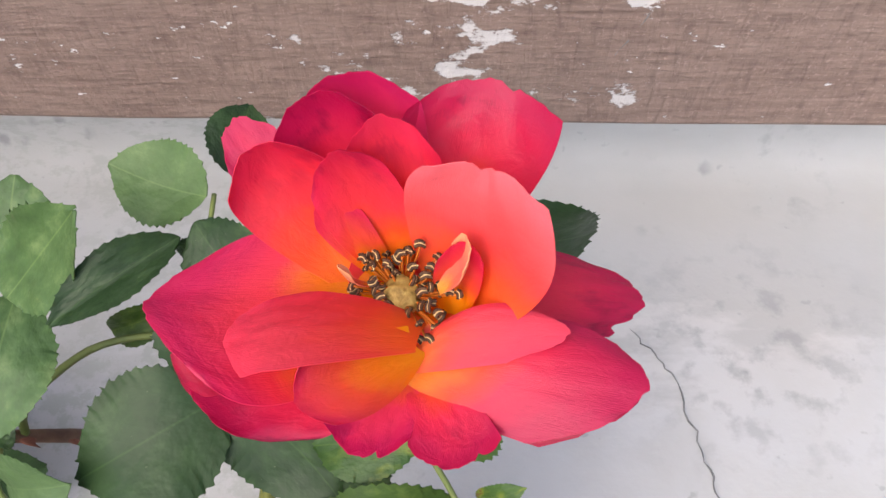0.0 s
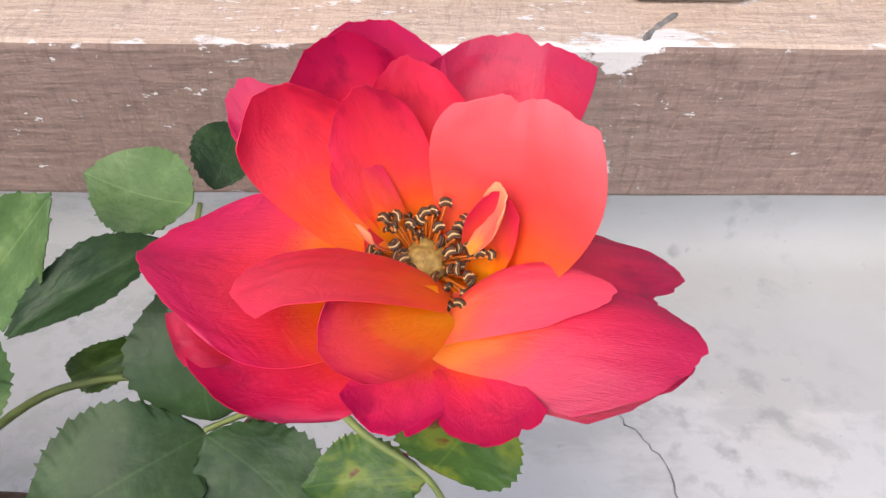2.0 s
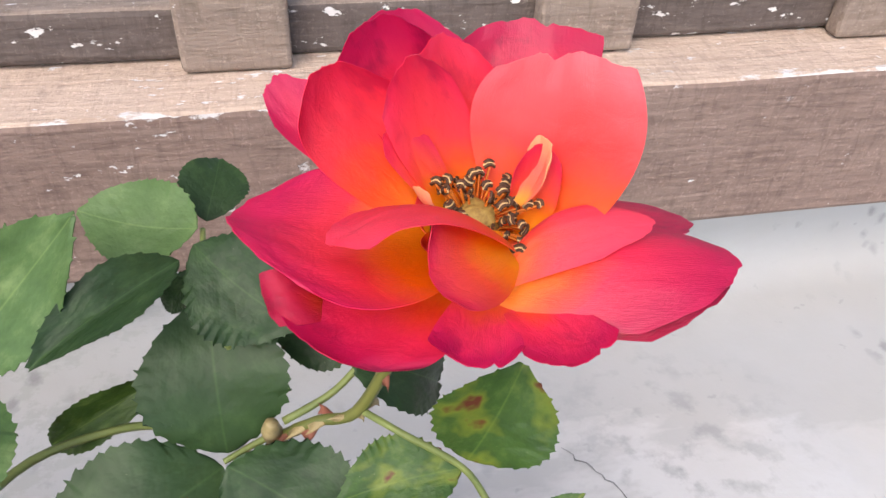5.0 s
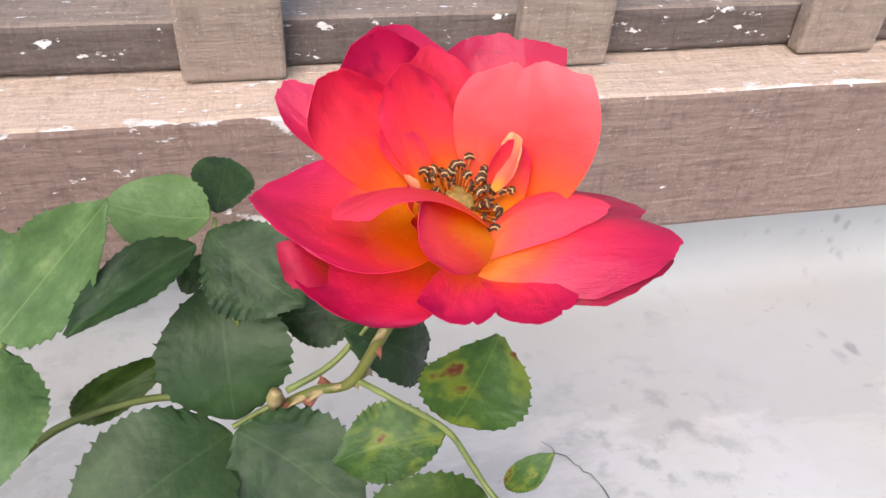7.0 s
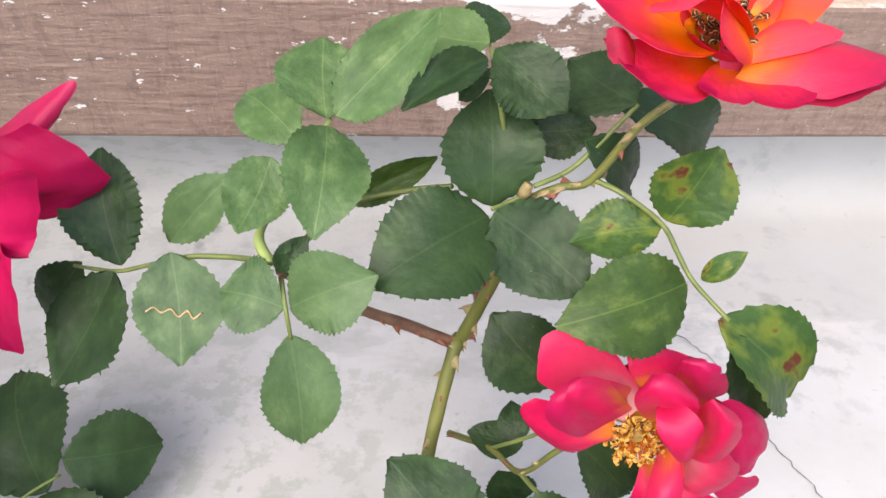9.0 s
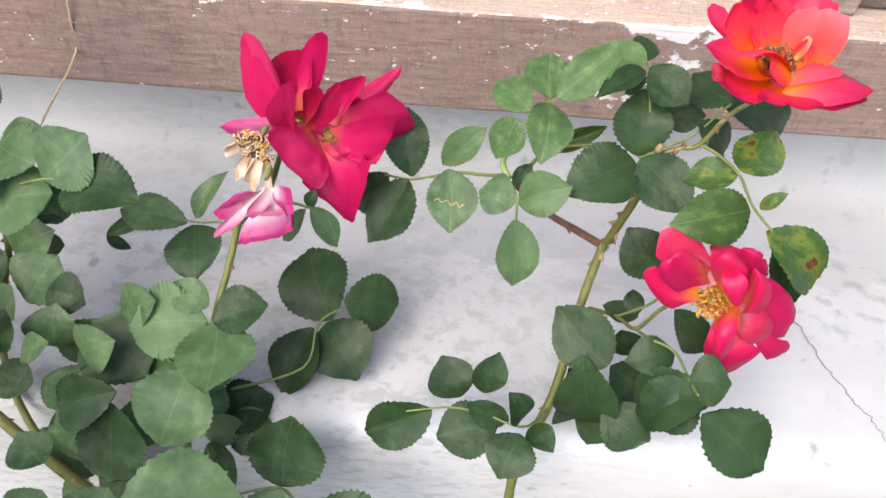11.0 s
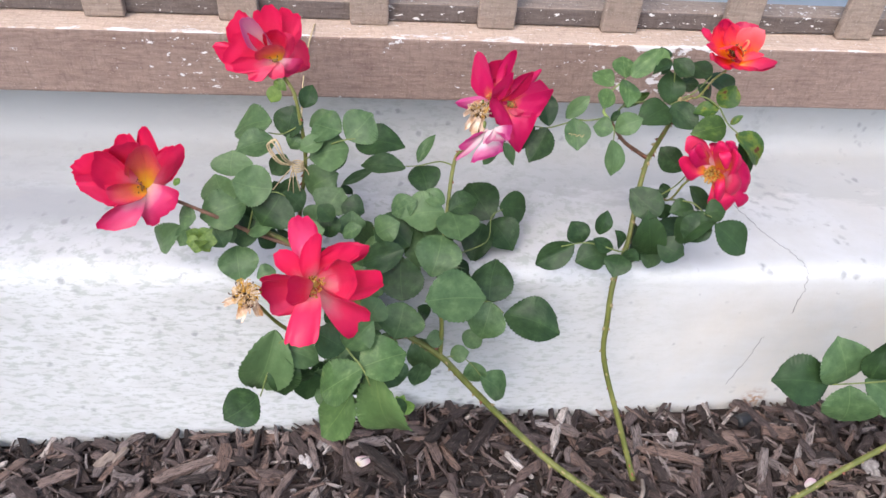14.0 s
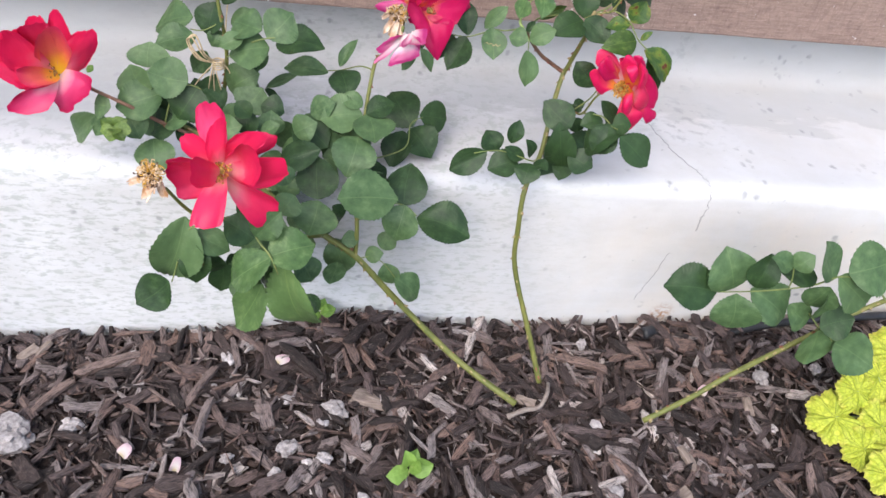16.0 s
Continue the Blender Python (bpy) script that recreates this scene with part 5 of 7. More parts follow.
leaf(broad_bush, (-0.5303, -0.011, 0.3136), (-0.5455, -0.026, 0.2684), 0.0325)
leaf(broad_bush, (-0.373, 0.004, 0.3449), (-0.4044, 0.001, 0.3611), 0.0275)
leaf(broad_bush, (-0.4021, 0.012, 0.3605), (-0.4384, -0.004, 0.3752), 0.0298)
leaf(broad_bush, (-0.5337, -0.008, 0.3202), (-0.5035, -0.027, 0.3185), 0.0259)
leaf(broad_bush, (-0.4496, -0.049, 0.2339), (-0.4858, -0.042, 0.2183), 0.0279)
leaf(broad_bush, (-0.4785, -0.025, 0.2851), (-0.5142, -0.039, 0.323), 0.0345)
leaf(broad_bush, (-0.5338, -0.008, 0.3178), (-0.49, -0.028, 0.3567), 0.0333)
leaf(broad_bush, (-0.5053, -0.04, 0.254), (-0.4784, -0.031, 0.1924), 0.0308)
leaf(broad_bush, (-0.4194, 0.014, 0.3631), (-0.3796, 0.023, 0.382), 0.0378)
leaf(broad_bush, (-0.3607, -0.007, 0.322), (-0.3923, -0.014, 0.346), 0.0233)
leaf(broad_bush, (-0.504, 0.016, 0.367), (-0.4669, 0, 0.378), 0.0298)
leaf(broad_bush, (-0.4795, -0.016, 0.3019), (-0.51, -0.015, 0.2699), 0.0300)
leaf(broad_bush, (-0.494, -0.032, 0.2685), (-0.4617, -0.039, 0.2645), 0.0247)
leaf(broad_bush, (-0.4588, 0.04, 0.4139), (-0.4267, 0.031, 0.4448), 0.0302)
leaf(broad_bush, (-0.3663, 0.018, 0.3729), (-0.4094, 0.005, 0.4097), 0.0339)
leaf(broad_bush, (-0.5446, 0.007, 0.3494), (-0.5783, 0.013, 0.3584), 0.0285)
leaf(broad_bush, (-0.5176, 0.032, 0.3965), (-0.4853, 0.037, 0.3583), 0.0320)
leaf(broad_bush, (-0.5157, -0.053, 0.2253), (-0.4819, -0.064, 0.192), 0.0379)
leaf(broad_bush, (-0.3965, 0.031, 0.3995), (-0.4315, 0.036, 0.3599), 0.0371)
leaf(broad_bush, (-0.4886, -0.04, 0.2528), (-0.492, -0.035, 0.1901), 0.0299)
leaf(broad_bush, (-0.6613, 0.001, 0.4286), (-0.7042, 0.003, 0.4075), 0.0335)
leaf(broad_bush, (-0.5935, -0.008, 0.4132), (-0.555, -0.014, 0.4293), 0.0344)
leaf(broad_bush, (-0.6435, -0.005, 0.4183), (-0.6223, -0.009, 0.3902), 0.0250)
leaf(broad_bush, (-0.6614, -0.003, 0.4226), (-0.6199, -0.016, 0.4431), 0.0311)
leaf(broad_bush, (-0.6019, -0.013, 0.4004), (-0.5743, -0.017, 0.419), 0.0255)
leaf(broad_bush, (-0.5618, 0.01, 0.452), (-0.5422, 0.003, 0.4313), 0.0221)
leaf(broad_bush, (-0.5358, -0.151, 0.3151), (-0.5508, -0.153, 0.2574), 0.0334)
leaf(broad_bush, (-0.4952, -0.151, 0.3185), (-0.5346, -0.15, 0.3316), 0.0372)
leaf(broad_bush, (-0.5719, -0.156, 0.2984), (-0.5776, -0.166, 0.2484), 0.0352)
leaf(broad_bush, (-0.5579, -0.156, 0.2971), (-0.5597, -0.147, 0.2227), 0.0340)
leaf(broad_bush, (-0.5077, -0.152, 0.3138), (-0.5106, -0.149, 0.2623), 0.0268)
leaf(broad_bush, (-0.5489, -0.151, 0.3176), (-0.5186, -0.16, 0.3496), 0.0290)
leaf(broad_bush, (-0.5661, -0.165, 0.2572), (-0.5287, -0.165, 0.2568), 0.0272)
leaf(broad_bush, (-0.5191, -0.165, 0.2567), (-0.545, -0.173, 0.2845), 0.0244)
leaf(broad_bush, (-0.5179, -0.154, 0.3054), (-0.4797, -0.156, 0.3335), 0.0357)
leaf(broad_bush, (-0.5015, -0.154, 0.3029), (-0.5265, -0.16, 0.2582), 0.0317)
leaf(broad_bush, (-0.5342, -0.164, 0.2632), (-0.5174, -0.16, 0.2121), 0.0268)
leaf(broad_bush, (-0.5444, -0.153, 0.3091), (-0.569, -0.146, 0.273), 0.0228)
leaf(broad_bush, (-0.5094, -0.156, 0.2943), (-0.4902, -0.16, 0.2565), 0.0253)
leaf(broad_bush, (-0.5667, -0.144, 0.3423), (-0.6002, -0.147, 0.3156), 0.0294)
leaf(broad_bush, (-0.5537, 0.125, 0.4773), (-0.5448, 0.123, 0.4271), 0.0363)
leaf(broad_bush, (-0.5421, 0.113, 0.4128), (-0.5726, 0.116, 0.3968), 0.0243)
# the low trailing branch
stem(trailing_bush, "cane", [(0.1033, -0.25, 0.0369), (0.1735, -0.235, 0.0826), (0.2308, -0.22, 0.1269), (0.3022, -0.2, 0.1634), (0.3564, -0.19, 0.2046), (0.4036, -0.18, 0.2373), (0.4598, -0.17, 0.2667), (0.5421, -0.155, 0.2966)], 0.005, 0.0038, thorns=22)
stem(trailing_bush, "leaf_stalk", [(0.4598, -0.17, 0.2667), (0.3964, -0.18, 0.3194), (0.3324, -0.19, 0.341), (0.2868, -0.2, 0.3316), (0.2465, -0.2, 0.3213), (0.1955, -0.2, 0.3143), (0.1431, -0.2, 0.3112)], 0.0016, 0.001)
stem(trailing_bush, "leaf_stalk", [(0.3662, -0.19, 0.2049), (0.3337, -0.205, 0.2451), (0.3127, -0.2, 0.2663)], 0.0014, 0.001)
stem(trailing_bush, "leaf_stalk", [(0.251, -0.2, 0.3214), (0.2469, -0.2, 0.3427), (0.2384, -0.2, 0.3656)], 0.0013, 0.0009)
stem(trailing_bush, "leaf_stalk", [(0.3368, -0.205, 0.2409), (0.3498, -0.21, 0.2375), (0.3702, -0.215, 0.2168)], 0.0013, 0.0009)
leaf(trailing_bush, (0.1449, -0.2, 0.3113), (0.06, -0.2, 0.3221), 0.0558)
leaf(trailing_bush, (0.1721, -0.2, 0.3123), (0.1414, -0.18, 0.3794), 0.0617)
leaf(trailing_bush, (0.1748, -0.2, 0.3059), (0.1827, -0.22, 0.242), 0.0587)
leaf(trailing_bush, (0.2003, -0.2, 0.3196), (0.2073, -0.19, 0.3751), 0.0377)
leaf(trailing_bush, (0.2038, -0.2, 0.3159), (0.2794, -0.21, 0.2597), 0.0524)
leaf(trailing_bush, (0.2384, -0.2, 0.3656), (0.1982, -0.2, 0.3877), 0.0257, "pale")
leaf(trailing_bush, (0.2384, -0.2, 0.3656), (0.2583, -0.2, 0.3926), 0.0278, "pale")
leaf(trailing_bush, (0.2977, -0.19, 0.3372), (0.2451, -0.18, 0.3416), 0.0354)
leaf(trailing_bush, (0.3215, -0.19, 0.3356), (0.2911, -0.17, 0.3934), 0.0544)
leaf(trailing_bush, (0.3425, -0.19, 0.3477), (0.4076, -0.18, 0.3644), 0.0679)
leaf(trailing_bush, (0.3337, -0.19, 0.3386), (0.4004, -0.2, 0.2895), 0.0569)
leaf(trailing_bush, (0.321, -0.195, 0.3233), (0.3116, -0.19, 0.2679), 0.0445)
leaf(trailing_bush, (0.3286, -0.2, 0.25), (0.3289, -0.2, 0.3112), 0.0410)
leaf(trailing_bush, (0.3366, -0.21, 0.2443), (0.3852, -0.21, 0.2668), 0.0479)
leaf(trailing_bush, (0.3369, -0.21, 0.2401), (0.3396, -0.23, 0.1729), 0.0626)
leaf(trailing_bush, (0.3709, -0.215, 0.2153), (0.4587, -0.23, 0.1684), 0.0587)
leaf(trailing_bush, (0.3248, -0.2, 0.2385), (0.2849, -0.19, 0.2698), 0.0393)
# blooms
star_bloom_at, star_bloom_up = Vector((-0.5534, -0.19, 0.4958)), Vector((-0.05, -0.75, 0.66))
lobe(star_bloom, (-0.5557, -0.19, 0.5031), (-0.582, -0.165, 0.5401), (-0.5653, -0.155, 0.5677), (-0.5476, -0.165, 0.5361), star_bloom_up, blush, -.004, 0.57)
lobe(star_bloom, (-0.555, -0.19, 0.5013), (-0.5677, -0.2, 0.5356), (-0.5481, -0.2, 0.5773), (-0.5442, -0.2, 0.5496), star_bloom_up, scarlet, .004, 0.38)
lobe(star_bloom, (-0.5586, -0.19, 0.4987), (-0.5942, -0.195, 0.5286), (-0.5843, -0.19, 0.5467), (-0.5655, -0.195, 0.5317), star_bloom_up, scarlet, .003, 0.57)
lobe(star_bloom, (-0.5518, -0.19, 0.5031), (-0.5377, -0.165, 0.5302), (-0.4918, -0.155, 0.5233), (-0.5113, -0.165, 0.5001), star_bloom_up, scarlet, -.003, 0.57, 0, .4)
lobe(star_bloom, (-0.5531, -0.19, 0.5031), (-0.5426, -0.19, 0.5392), (-0.5033, -0.185, 0.547), (-0.519, -0.19, 0.5247), star_bloom_up, scarlet, .003, 0.57)
lobe(star_bloom, (-0.5482, -0.19, 0.4952), (-0.5123, -0.2, 0.5249), (-0.4744, -0.212, 0.5217), (-0.5087, -0.2, 0.4784), star_bloom_up, scarlet, .003, 0.57)
lobe(star_bloom, (-0.5482, -0.192, 0.4922), (-0.5346, -0.22, 0.5446), (-0.5087, -0.224, 0.5523), (-0.5127, -0.22, 0.4979), star_bloom_up, scarlet, -.004, 0.38)
lobe(star_bloom, (-0.551, -0.192, 0.4865), (-0.5183, -0.2, 0.4776), (-0.4871, -0.19, 0.4385), (-0.5164, -0.2, 0.4144), star_bloom_up, scarlet, .004, 0.57, 0, .35)
lobe(star_bloom, (-0.5542, -0.194, 0.4915), (-0.5832, -0.25, 0.4738), (-0.5663, -0.262, 0.468), (-0.5451, -0.25, 0.4769), star_bloom_up, scarlet, .005, 0.57)
lobe(star_bloom, (-0.5562, -0.19, 0.4929), (-0.5834, -0.23, 0.4833), (-0.6047, -0.222, 0.497), (-0.5959, -0.23, 0.5389), star_bloom_up, pink, .004, 0.76)
lobe(star_bloom, (-0.5586, -0.19, 0.4976), (-0.597, -0.21, 0.5065), (-0.6102, -0.21, 0.5212), (-0.5874, -0.21, 0.5272), star_bloom_up, blush, .002, 0.57, 0, .4)
lobe(star_bloom, (-0.5547, -0.194, 0.4915), (-0.5719, -0.24, 0.5101), (-0.5757, -0.245, 0.5389), (-0.5641, -0.24, 0.5541), star_bloom_up, scarlet, .004, 0.38)
left_bloom_at, left_bloom_up = Vector((-0.7791, -0.02, 0.5016)), Vector((-0.35, -0.68, 0.64))
lobe(left_bloom, (-0.7821, -0.022, 0.4986), (-0.7873, -0.06, 0.4715), (-0.8295, -0.07, 0.4752), (-0.8057, -0.06, 0.5012), left_bloom_up, blush, .004, 0.57, 0, .4)
lobe(left_bloom, (-0.7769, -0.02, 0.5009), (-0.7802, -0.045, 0.4665), (-0.7562, -0.04, 0.4686), (-0.7317, -0.045, 0.5147), left_bloom_up, blush, .004, 0.95)
lobe(left_bloom, (-0.7739, -0.02, 0.5046), (-0.7451, -0.015, 0.5081), (-0.721, -0.012, 0.5596), (-0.7529, -0.015, 0.5538), left_bloom_up, scarlet, .003, 0.57, 0, .45)
lobe(left_bloom, (-0.7756, -0.02, 0.5111), (-0.7547, -0.01, 0.548), (-0.7664, -0.004, 0.5851), (-0.7787, -0.01, 0.5658), left_bloom_up, scarlet, -.003, 0.38, 0, .6)
lobe(left_bloom, (-0.7815, -0.018, 0.5095), (-0.7789, -0.012, 0.5671), (-0.7974, -0.01, 0.5747), (-0.8068, -0.012, 0.548), left_bloom_up, scarlet, -.003, 0.38, 0, .2)
lobe(left_bloom, (-0.7841, -0.022, 0.5059), (-0.7617, -0.05, 0.5821), (-0.7786, -0.05, 0.591), (-0.8011, -0.05, 0.5722), left_bloom_up, pink, -.003, 0.38)
lobe(left_bloom, (-0.7781, -0.022, 0.5016), (-0.7408, -0.055, 0.5562), (-0.7614, -0.055, 0.5883), (-0.7871, -0.055, 0.544), left_bloom_up, flame, -.004, 0.38, 0, .4)
lobe(left_bloom, (-0.7858, -0.02, 0.5055), (-0.796, -0.045, 0.5757), (-0.8448, -0.045, 0.5563), (-0.8461, -0.045, 0.5344), left_bloom_up, scarlet, .003, 0.76, 0, .5)
lobe(left_bloom, (-0.7849, -0.022, 0.5022), (-0.838, -0.06, 0.552), (-0.8332, -0.065, 0.5255), (-0.8037, -0.06, 0.5018), left_bloom_up, scarlet, .004, 0.95, 0, .3)
lobe(left_bloom, (-0.7849, -0.022, 0.5051), (-0.7957, -0.055, 0.578), (-0.8198, -0.058, 0.5626), (-0.8134, -0.055, 0.5227), left_bloom_up, scarlet, .003, 0.57)
lobe(left_bloom, (-0.7775, -0.022, 0.5016), (-0.7987, -0.06, 0.5367), (-0.8084, -0.062, 0.5177), (-0.7867, -0.06, 0.5084), left_bloom_up, flame, .003, 0.57)
tall_bloom_at, tall_bloom_up = Vector((-0.623, 0.165, 0.5885)), Vector((-0.3, -0.66, 0.7))
lobe(tall_bloom, (-0.634, 0.163, 0.5877), (-0.6574, 0.155, 0.5743), (-0.6988, 0.155, 0.5943), (-0.6895, 0.155, 0.6208), tall_bloom_up, scarlet, .003, 0.76)
lobe(tall_bloom, (-0.6335, 0.163, 0.5937), (-0.6848, 0.16, 0.6096), (-0.6773, 0.165, 0.6508), (-0.6536, 0.16, 0.6476), tall_bloom_up, scarlet, -.003, 0.57)
lobe(tall_bloom, (-0.6315, 0.161, 0.5888), (-0.6814, 0.145, 0.5836), (-0.6864, 0.14, 0.6143), (-0.6573, 0.145, 0.6423), tall_bloom_up, scarlet, .004, 0.76)
lobe(tall_bloom, (-0.6258, 0.159, 0.5936), (-0.6547, 0.13, 0.6253), (-0.6553, 0.135, 0.6652), (-0.6257, 0.13, 0.6319), tall_bloom_up, shell, -.004, 0.38)
lobe(tall_bloom, (-0.6257, 0.165, 0.5947), (-0.6523, 0.165, 0.6351), (-0.6328, 0.17, 0.6666), (-0.6124, 0.165, 0.6431), tall_bloom_up, scarlet, -.003, 0.76)
lobe(tall_bloom, (-0.6228, 0.167, 0.5938), (-0.626, 0.18, 0.6318), (-0.601, 0.185, 0.6565), (-0.5885, 0.18, 0.6183), tall_bloom_up, scarlet, -.003, 0.76)
lobe(tall_bloom, (-0.6236, 0.161, 0.5961), (-0.6357, 0.14, 0.6314), (-0.6207, 0.145, 0.6444), (-0.6037, 0.14, 0.6309), tall_bloom_up, scarlet, -.003, 0.57)
lobe(tall_bloom, (-0.6213, 0.165, 0.5896), (-0.6059, 0.185, 0.6186), (-0.5808, 0.19, 0.5952), (-0.5914, 0.185, 0.5603), tall_bloom_up, scarlet, .003, 0.95)
lobe(tall_bloom, (-0.6221, 0.163, 0.5889), (-0.5876, 0.165, 0.5936), (-0.5983, 0.165, 0.5706), (-0.6177, 0.165, 0.5679), tall_bloom_up, blush, .003, 0.76)
lobe(tall_bloom, (-0.6225, 0.161, 0.5892), (-0.6471, 0.135, 0.6041), (-0.6305, 0.13, 0.6265), (-0.6067, 0.135, 0.6206), tall_bloom_up, flame, -.003, 0.57)
lobe(tall_bloom, (-0.6226, 0.161, 0.5881), (-0.6625, 0.145, 0.5798), (-0.6499, 0.14, 0.5688), (-0.6363, 0.145, 0.5808), tall_bloom_up, scarlet, .004, 0.76)
lobe(tall_bloom, (-0.6226, 0.161, 0.5881), (-0.634, 0.145, 0.579), (-0.6224, 0.145, 0.5715), (-0.6102, 0.145, 0.5818), tall_bloom_up, pink, .003, 0.57)
lobe(tall_bloom, (-0.6242, 0.161, 0.5881), (-0.66, 0.14, 0.5833), (-0.6813, 0.138, 0.5899), (-0.6662, 0.14, 0.606), tall_bloom_up, scarlet, .003, 0.76)
lobe(tall_bloom, (-0.6196, 0.165, 0.5915), (-0.6177, 0.165, 0.618), (-0.6032, 0.17, 0.6283), (-0.5986, 0.165, 0.6046), tall_bloom_up, scarlet, .003, 0.57)
lower_bloom_at, lower_bloom_up = Vector((-0.0040, 0.038, 0.4960)), Vector((-0.25, -0.85, 0.3))
cupped(lower_bloom, (-0.006, 0.046, 0.496), ((-0.014, 0.05, 0.508), (0.006, 0.052, 0.512), (0.02, 0.048, 0.506)), ((-0.012, 0.05, 0.524), (0.01, 0.05, 0.53), (0.032, 0.042, 0.52)), rose_pink, 0.4)
cupped(lower_bloom, (-0.006, 0.046, 0.498), ((0.016, 0.046, 0.509), (0.016, 0.048, 0.494), (0.004, 0.044, 0.482)), ((0.036, 0.036, 0.508), (0.03, 0.034, 0.486), (0.008, 0.034, 0.47)), flame, 0.3)
cupped(lower_bloom, (-0.0070, 0.0360, 0.5110), ((-0.0410, 0.0340, 0.5280), (-0.0330, 0.0380, 0.5400), (-0.0170, 0.0360, 0.5350)), ((-0.0550, 0.0360, 0.5370), (-0.0500, 0.0440, 0.5540), (-0.0280, 0.0440, 0.5500)), pink, 0.3, 0.1, 0.1)
cupped(lower_bloom, (-0.0090, 0.0360, 0.5280), ((-0.0160, 0.0380, 0.5390), (-0.0050, 0.0380, 0.5390), (0.0070, 0.0380, 0.5320)), ((-0.0180, 0.0440, 0.5420), (-0.0060, 0.0440, 0.5440), (0.0110, 0.0440, 0.5370)), rose_pink, 0.4)
cupped(lower_bloom, (0.0030, 0.0300, 0.5360), ((-0.0040, 0.0260, 0.5550), (0.0020, 0.0220, 0.5520), (0.0110, 0.0240, 0.5370)), ((-0.0020, 0.0280, 0.5570), (0.0070, 0.0220, 0.5580), (0.0200, 0.0260, 0.5380)), berry, 0.6, 0.2, 0.05, 0.3)
cupped(lower_bloom, (0.0200, 0.0300, 0.4990), ((0.0200, 0.0240, 0.5300), (0.0350, 0.0240, 0.5080), (0.0390, 0.0240, 0.4780)), ((0.0310, 0.0260, 0.5260), (0.0520, 0.0300, 0.5010), (0.0580, 0.0280, 0.4700)), berry, 0.4, 0.1, 0.1)
cupped(lower_bloom, (0.0270, 0.0280, 0.4790), ((0.0440, 0.0240, 0.4730), (0.0470, 0.0240, 0.4630), (0.0430, 0.0240, 0.4550)), ((0.0590, 0.0280, 0.4660), (0.0630, 0.0280, 0.4530), (0.0520, 0.0280, 0.4410)), berry, 0.4, 0.1, 0.06, 0.3)
cupped(lower_bloom, (0.0090, 0.0320, 0.4760), ((-0.0010, 0.0220, 0.4710), (0.0100, 0.0140, 0.4630), (0.0260, 0.0180, 0.4710)), ((-0.0000, 0.0260, 0.4510), (0.0160, 0.0180, 0.4310), (0.0440, 0.0220, 0.4610)), rose_pink, 0.25, 0.1, 0.14)
cupped(lower_bloom, (-0.0150, 0.0340, 0.5020), ((-0.0440, 0.0300, 0.5260), (-0.0400, 0.0280, 0.5080), (-0.0270, 0.0300, 0.4960)), ((-0.0560, 0.0340, 0.5270), (-0.0570, 0.0320, 0.5150), (-0.0310, 0.0340, 0.4790)), rose_pink, 0.25, 0.1, 0.16)
cupped(lower_bloom, (0.0030, 0.0400, 0.4910), ((-0.0150, 0.0380, 0.5080), (-0.0130, 0.0380, 0.5190), (-0.0040, 0.0380, 0.5170)), ((-0.0190, 0.0380, 0.5290), (-0.0160, 0.0380, 0.5380), (-0.0070, 0.0380, 0.5300)), flame, 0.2)
cupped(lower_bloom, (-0.0150, 0.0340, 0.5220), ((-0.0280, 0.0240, 0.5210), (-0.0410, 0.0180, 0.5430), (-0.0360, 0.0240, 0.5500)), ((-0.0400, 0.0220, 0.5130), (-0.0540, 0.0160, 0.5410), (-0.0470, 0.0240, 0.5510)), berry, 0.2, 0.25, 0.16, 0.35)
cupped(lower_bloom, (-0.0190, 0.0320, 0.5280), ((-0.0290, 0.0200, 0.5360), (-0.0370, 0.0180, 0.5490), (-0.0370, 0.0220, 0.5540)), ((-0.0340, 0.0200, 0.5270), (-0.0490, 0.0140, 0.5530), (-0.0460, 0.0200, 0.5580)), rose_pink, 0.2, 0.2, 0.16)
cupped(lower_bloom, (0.0060, 0.0360, 0.4970), ((0.0060, 0.0220, 0.5000), (0.0150, 0.0220, 0.4890), (0.0170, 0.0220, 0.4960)), ((0.0150, 0.0160, 0.4780), (0.0210, 0.0160, 0.4790), (0.0190, 0.0160, 0.4980)), flame, 0.2)
cupped(lower_bloom, (0.0150, 0.0300, 0.4920), ((0.0110, 0.0120, 0.5180), (0.0170, 0.0100, 0.5020), (0.0170, 0.0140, 0.4840)), ((0.0280, 0.0140, 0.5100), (0.0350, 0.0140, 0.4890), (0.0310, 0.0180, 0.4690)), pink, 0.3, 0.2, 0.12)
cupped(lower_bloom, (0.0140, 0.0260, 0.5040), ((0.0010, 0.0100, 0.5520), (0.0060, 0.0040, 0.5410), (0.0090, 0.0080, 0.5180)), ((0.0040, 0.0120, 0.5520), (0.0140, 0.0060, 0.5420), (0.0190, 0.0100, 0.5130)), rose_pink, 0.3, 0.3, 0.12)
cupped(lower_bloom, (0.0030, 0.0300, 0.5110), ((-0.0210, 0.0160, 0.5450), (-0.0150, 0.0100, 0.5540), (-0.0010, 0.0120, 0.5440)), ((-0.0220, 0.0180, 0.5540), (-0.0180, 0.0160, 0.5660), (-0.0020, 0.0160, 0.5540)), rose_pink, 0.4, -0.2, 0.12)
cupped(lower_bloom, (-0.0130, 0.0120, 0.5500), ((-0.0170, 0.0040, 0.5470), (-0.0110, 0.0010, 0.5470), (-0.0040, 0.0040, 0.5510)), ((-0.0100, 0.0040, 0.5340), (-0.0030, 0.0020, 0.5290), (0.0010, 0.0060, 0.5380)), ruby, 0.3, 0.2, 0.1)
